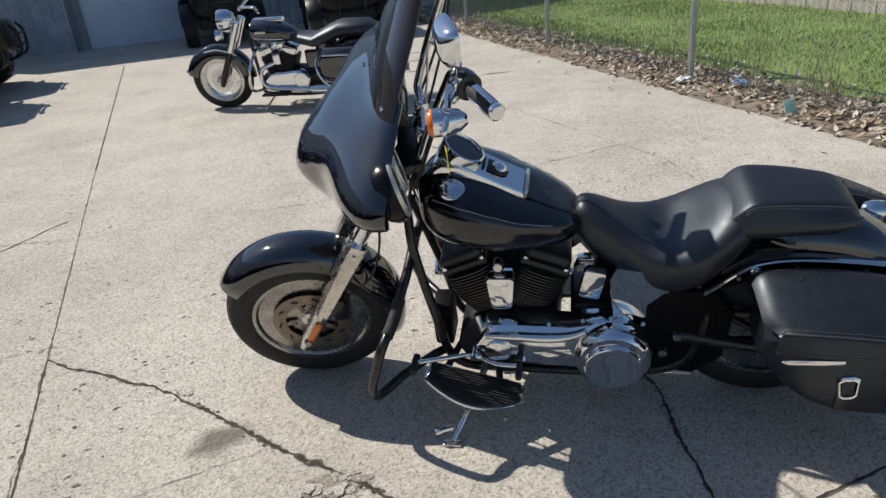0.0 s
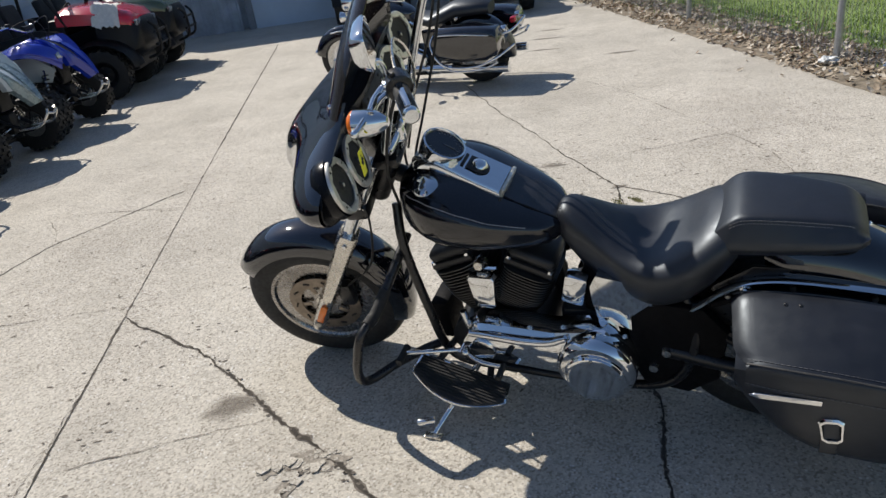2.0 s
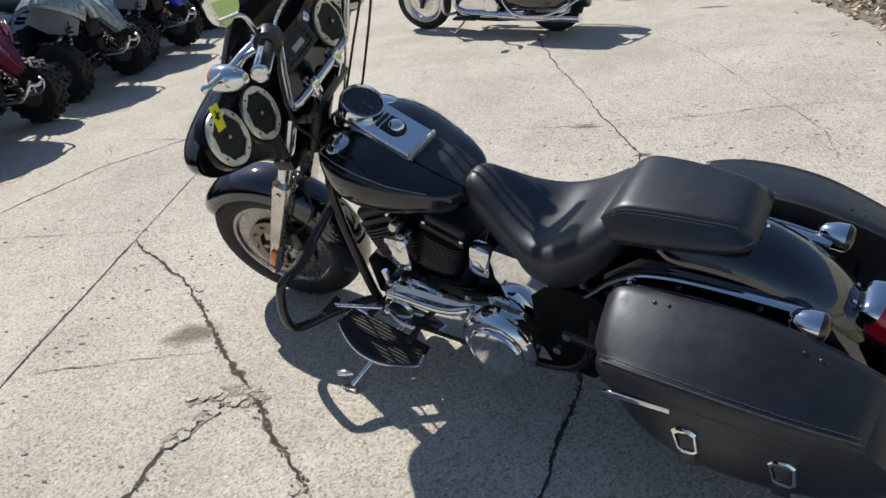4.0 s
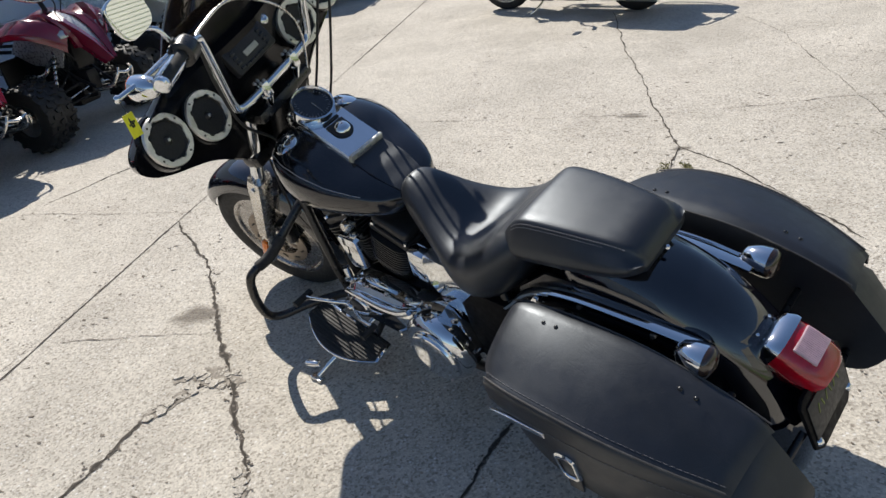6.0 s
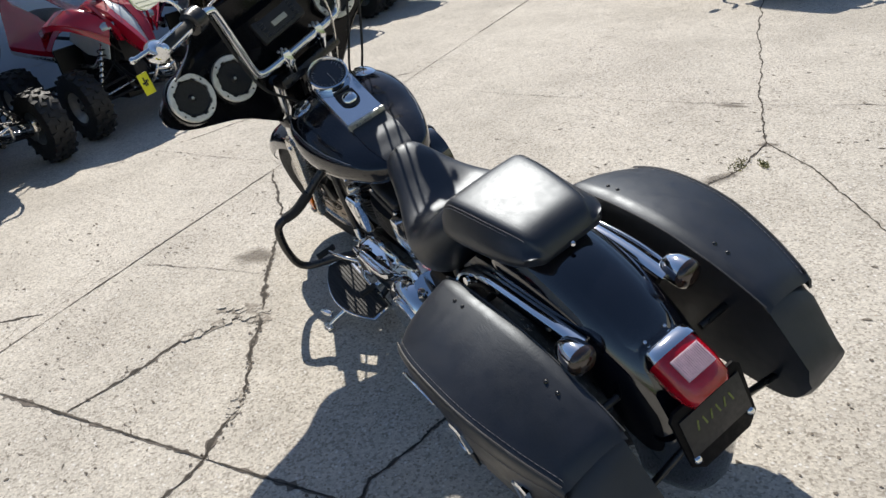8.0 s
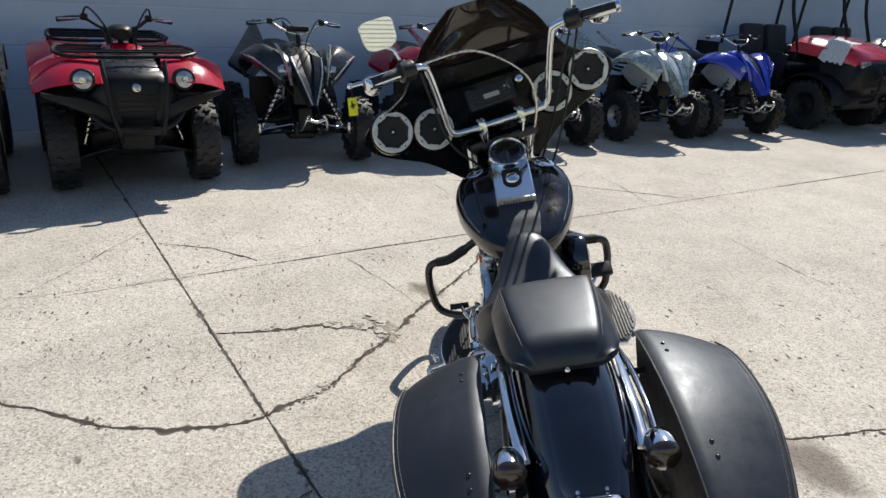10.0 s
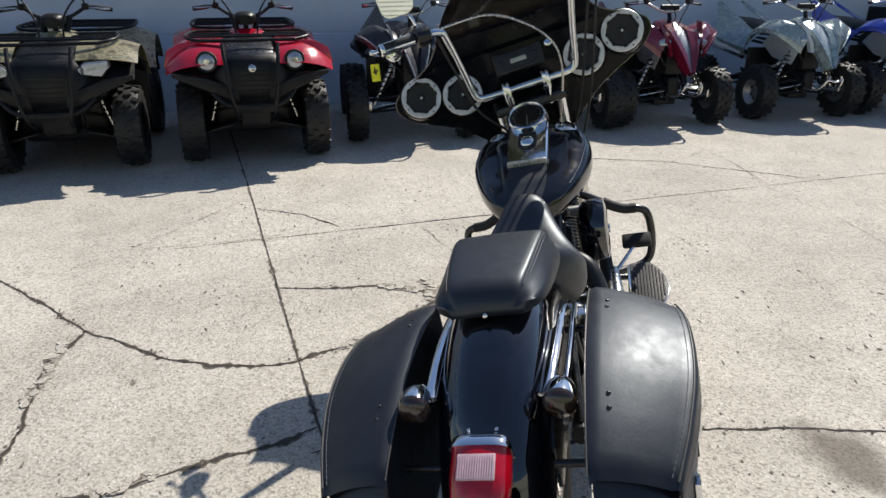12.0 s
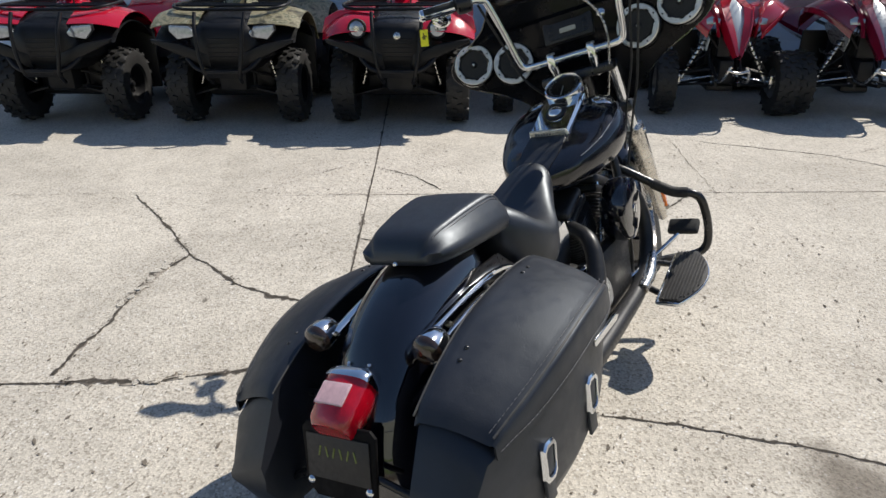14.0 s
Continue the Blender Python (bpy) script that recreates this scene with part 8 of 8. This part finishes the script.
def touring_bike(m):
    q = empty("touring_motorcycle", m)
    tagged(q, "black touring motorcycle with chrome rails and wire wheels", "motorcycle")
    FX, RX = 0.80, -0.82
    turn = Matrix.Translation((0.62, 0, 0)) @ Matrix.Rotation(radians(10), 4, 'Z') @ Matrix.Translation((-0.62, 0, 0))
    wire_wheel(q, "front_wheel", FX, 0.33, 0.062, 0.235, turn)
    wire_wheel(q, "rear_wheel", RX, 0.325, 0.068, 0.215)
    part("front_fender", arc_fender(FX, 0.335, 0.378, 14, 182, 0.098, 0.13, 34), "paint", q, "black front fender with chrome tip").matrix_basis = turn
    part("fender_tip", moved(ball(0.03, (0, 0, 0), 12, (1.0, 1.6, 0.8)), turn @ at(FX + 0.355, 0, 0.455)), "chrome", q)
    part("rear_fender", arc_fender(RX, 0.33, 0.40, 10, 190, 0.10, 0.10), "paint", q)
    for sgn in (1, -1):
        lg = part("fork_leg", moved(tube([(FX - 0.01, 0.11 * sgn, 0.28), (FX - 0.03, 0.11 * sgn, 0.34), (FX - 0.20, 0.11 * sgn, 0.66)], [0.024, 0.031, 0.030], 14, smooth=False), turn), "satin", q, "dark fork slider")
        part("fork_cover", moved(tube([(FX - 0.19, 0.11 * sgn, 0.64), (FX - 0.20, 0.11 * sgn, 0.66), (FX - 0.34, 0.11 * sgn, 0.94)], [0.036, 0.041, 0.040], 14, smooth=False), turn), "chrome", lg, "chrome upper fork cover")
        part("fender_rail", moved(tube([(FX + 0.10, 0.088 * sgn, 0.66), (FX - 0.06, 0.100 * sgn, 0.675), (FX - 0.24, 0.098 * sgn, 0.60)], 0.007, 8), turn), "chrome", q, "chrome strip along the fender")
        part("brake_hose", moved(tube([(FX - 0.10, 0.10 * sgn, 0.42), (FX - 0.18, 0.13 * sgn, 0.60), (FX - 0.30, 0.12 * sgn, 0.86)], 0.007, 6), turn), "rubber", q)
        part("tank_badge", box(0.12, 0.004, 0.022, 0.001, at=(0.17, 0.1665 * sgn, 0.84)), "plate_alu", q, "small bright tank badge")
        part("exhaust_header", tube([(0.12, -0.10 if sgn < 0 else 0.10, 0.50), (0.26, 0.17 * sgn, 0.44), (0.20, 0.20 * sgn, 0.27), (-0.30, 0.24 * sgn, 0.24)], 0.024, 12), "chrome", q, "chrome exhaust header")
        # hard bag with rails
        bag = part("hard_bag", loft([ring(x, z, 0.12, up, dn, 4.0, 24, v=0.32 * sgn) for x, z, up, dn in ((-0.52, 0.54, 0.10, 0.10), (-0.55, 0.54, 0.16, 0.17), (-0.80, 0.53, 0.18, 0.18), (-1.05, 0.53, 0.17, 0.17), (-1.16, 0.54, 0.14, 0.12), (-1.19, 0.54, 0.10, 0.08))]), "paint", q, "black hard saddlebag")
        part("bag_seam", tube([(-0.56, 0.442 * sgn, 0.655), (-0.80, 0.447 * sgn, 0.655), (-1.12, 0.442 * sgn, 0.63)], 0.006, 8), "chrome", bag)
        part("bag_rail", tube([(-0.45, 0.20 * sgn, 0.62), (-0.46, 0.40 * sgn, 0.56), (-0.52, 0.45 * sgn, 0.42), (-0.66, 0.46 * sgn, 0.33), (-0.95, 0.46 * sgn, 0.33), (-1.16, 0.44 * sgn, 0.40), (-1.26, 0.36 * sgn, 0.45), (-1.28, 0.20 * sgn, 0.45)], 0.012, 10), "chrome", q, "chrome saddlebag guard rail")
        part("lower_rail", tube([(-0.47, 0.42 * sgn, 0.47), (-0.58, 0.455 * sgn, 0.36), (-0.70, 0.465 * sgn, 0.29), (-1.00, 0.465 * sgn, 0.30), (-1.18, 0.44 * sgn, 0.36)], 0.010, 10), "chrome", q)
        part("muffler", rod((-0.30, 0.24 * sgn, 0.24), (-1.24, 0.30 * sgn, 0.25), 0.045, 18), "chrome", q, "chrome muffler")
        part("engine_guard", tube([(0.30, 0.04 * sgn, 0.66), (0.30, 0.24 * sgn, 0.58), (0.32, 0.33 * sgn, 0.46), (0.34, 0.30 * sgn, 0.28), (0.28, 0.10 * sgn, 0.22)], 0.016, 10), "chrome", q)
        part("floorboard", box(0.30, 0.10, 0.02, 0.006, at=(0.10, 0.27 * sgn, 0.22)), "rubber", q)
        part("turn_signal", moved(lathe([(0.0, -0.05), (0.03, -0.04), (0.036, 0.0), (0.03, 0.012), (0.0, 0.016)], 18), facing((-1.22, 0.22 * sgn, 0.62), (-1, 0, 0))), "chrome", q)
        part("passing_lamp", moved(lathe([(0.0, -0.07), (0.04, -0.06), (0.058, -0.02), (0.06, 0.0), (0.052, 0.008), (0.0, 0.014)], 22), turn @ facing((FX - 0.12, 0.17 * sgn, 0.84), (1, 0, 0))), "chrome", q)
        part("mirror", moved(ball(0.055, (0, 0, 0), 14, (0.35, 1.3, 0.8)), turn @ at(FX - 0.42, 0.40 * sgn, 1.28)), "chrome", q)
        part("grip", moved(rod((FX - 0.62, 0.28 * sgn, 1.10), (FX - 0.68, 0.40 * sgn, 1.08), 0.019), turn), "rubber", q)
    part("headlight_nacelle", moved(lathe([(0.0, -0.14), (0.07, -0.13), (0.105, -0.07), (0.112, 0.0), (0.108, 0.03), (0.098, 0.036)], 30), turn @ facing((FX - 0.16, 0, 0.95), (1, 0, 0.02))), "chrome", q, "chrome headlight nacelle")
    part("headlight", moved(lathe([(0.098, 0.028), (0.07, 0.046), (0.0, 0.054)], 30), turn @ facing((FX - 0.16, 0, 0.95), (1, 0, 0.02))), "lamp_glass", q)
    part("handlebar", moved(tube([(FX - 0.68, 0.40, 1.08), (FX - 0.60, 0.26, 1.10), (FX - 0.44, 0.18, 1.10), (FX - 0.38, 0.0, 1.04), (FX - 0.44, -0.18, 1.10), (FX - 0.60, -0.26, 1.10), (FX - 0.68, -0.40, 1.08)], 0.0135, 12), turn), "chrome", q)
    part("fuel_tank", loft([ring(x, z, hv, up, dn, 2.5, 28) for x, z, hv, up, dn in ((0.34, 0.84, 0.04, 0.04, 0.05), (0.30, 0.84, 0.12, 0.09, 0.10), (0.18, 0.83, 0.165, 0.11, 0.13), (0.0, 0.81, 0.15, 0.09, 0.11), (-0.12, 0.78, 0.10, 0.06, 0.08), (-0.16, 0.77, 0.05, 0.03, 0.04))]), "paint", q, "gloss black fuel tank")
    each("tank_line", [tube([(0.30, 0.125 * s, 0.79), (0.15, 0.168 * s, 0.775), (-0.05, 0.142 * s, 0.755)], 0.005, 8) for s in (1, -1)], "chrome", q)
    part("console", box(0.34, 0.09, 0.05, 0.02, at=(0.12, 0, 0.925)), "chrome", q)
    part("seat", loft([ring(x, z, hv, up, 0.06, 2.6, 24) for x, z, hv, up in ((-0.08, 0.76, 0.05, 0.05), (-0.16, 0.74, 0.12, 0.05), (-0.36, 0.70, 0.18, 0.06), (-0.54, 0.74, 0.18, 0.10), (-0.66, 0.78, 0.16, 0.10), (-0.95, 0.79, 0.15, 0.08), (-1.02, 0.78, 0.10, 0.05))]), "leather", q, "black leather seat")
    for tilt in (22.5, -22.5):
        cm = Matrix.Translation((0.07, 0, 0.30)) @ Matrix.Rotation(radians(tilt), 4, 'Y')
        barrel = part("cylinder", moved(lathe([(0.07, 0.08), (0.07, 0.31)], 24), cm), "wrinkle", q, "black finned cylinder")
        each("cooling_fin", [moved(box(0.178, 0.21, 0.007, 0.002, 1), cm @ at(0, 0, 0.12 + 0.0145 * i)) for i in range(13)], "wrinkle", barrel)
        part("rocker_box", moved(box(0.16, 0.19, 0.09, 0.025), cm @ at(0, 0, 0.35)), "chrome", q)
    part("horn_cover", box(0.08, 0.03, 0.12, 0.012, at=(0.07, 0.13, 0.55)), "chrome", q)
    part("crankcase", loft([ring(0.30 - 0.7 * i / 8, 0.31, 0.13, 0.13 * math.sin(math.pi * (0.12 + 0.76 * i / 8)), 0.13 * math.sin(math.pi * (0.12 + 0.76 * i / 8)), 3.0, 24) for i in range(9)]), "wrinkle", q, "black crankcase")
    pc = part("primary_cover", loft([[(0.22 - 0.50 * i / 10, v, 0.33 + (0.085 + 0.045 * max(0, i / 10 - 0.4)) * h * min(1, (i + 0.4) / 2, (10.4 - i) / 2)) for v, h in ((0.12, 1), (0.17, 1), (0.19, 0.8), (0.195, 0), (0.19, -0.8), (0.17, -1), (0.12, -1))] for i in range(11)]), "chrome", q, "chrome primary cover")
    part("derby_cover", moved(lathe([(0.085, 0.0), (0.088, 0.012), (0.08, 0.02), (0.0, 0.022)], 30), facing((-0.19, 0.193, 0.33), (0, 1, 0))), "chrome", pc)
    part("frame", join(*[tube([(0.36, 0.04 * s, 0.80), (0.30, 0.12 * s, 0.30), (0.22, 0.13 * s, 0.18), (-0.45, 0.14 * s, 0.18), (-0.60, 0.13 * s, 0.40), (-0.50, 0.10 * s, 0.68)], 0.018, 10) for s in (1, -1)]), "satin", q)
    each("side_cover", [box(0.22, 0.02, 0.20, 0.02, at=(-0.38, 0.16 * s, 0.54)) for s in (1, -1)], "paint", q)
    part("tail_light", box(0.06, 0.09, 0.06, 0.02, at=(-1.235, 0, 0.64)), "red_lens", q, "red tail light")
    part("rear_bar", tube([(-1.20, 0.26, 0.58), (-1.28, 0.22, 0.60), (-1.29, 0.0, 0.60), (-1.28, -0.22, 0.60), (-1.20, -0.26, 0.58)], 0.012, 10), "chrome", q)
    part("side_stand", tube([(0.15, 0.14, 0.20), (0.20, 0.26, 0.12), (0.24, 0.36, 0.082)], 0.011, 8), "chrome", q)
    return q


# leaning to its left on the stand
d = Vector((-2.92, 7.574, 0)) - Vector((-1.259, 7.376, 0))
far = touring_bike(Matrix.Translation((-2.07, 7.475, 0)) @ Matrix.Rotation(math.atan2(d.y, d.x), 4, 'Z') @ Matrix.Rotation(radians(-9), 4, 'X'))
side_by_side("dark side-by-side utility vehicle parked in the building's shade", "quad_black", lot_pose(5.7, 11.7, -96))
side_by_side("black side-by-side utility vehicle parked near the ribbed wall", "quad_black", lot_pose(3.6, 13.2, -90))
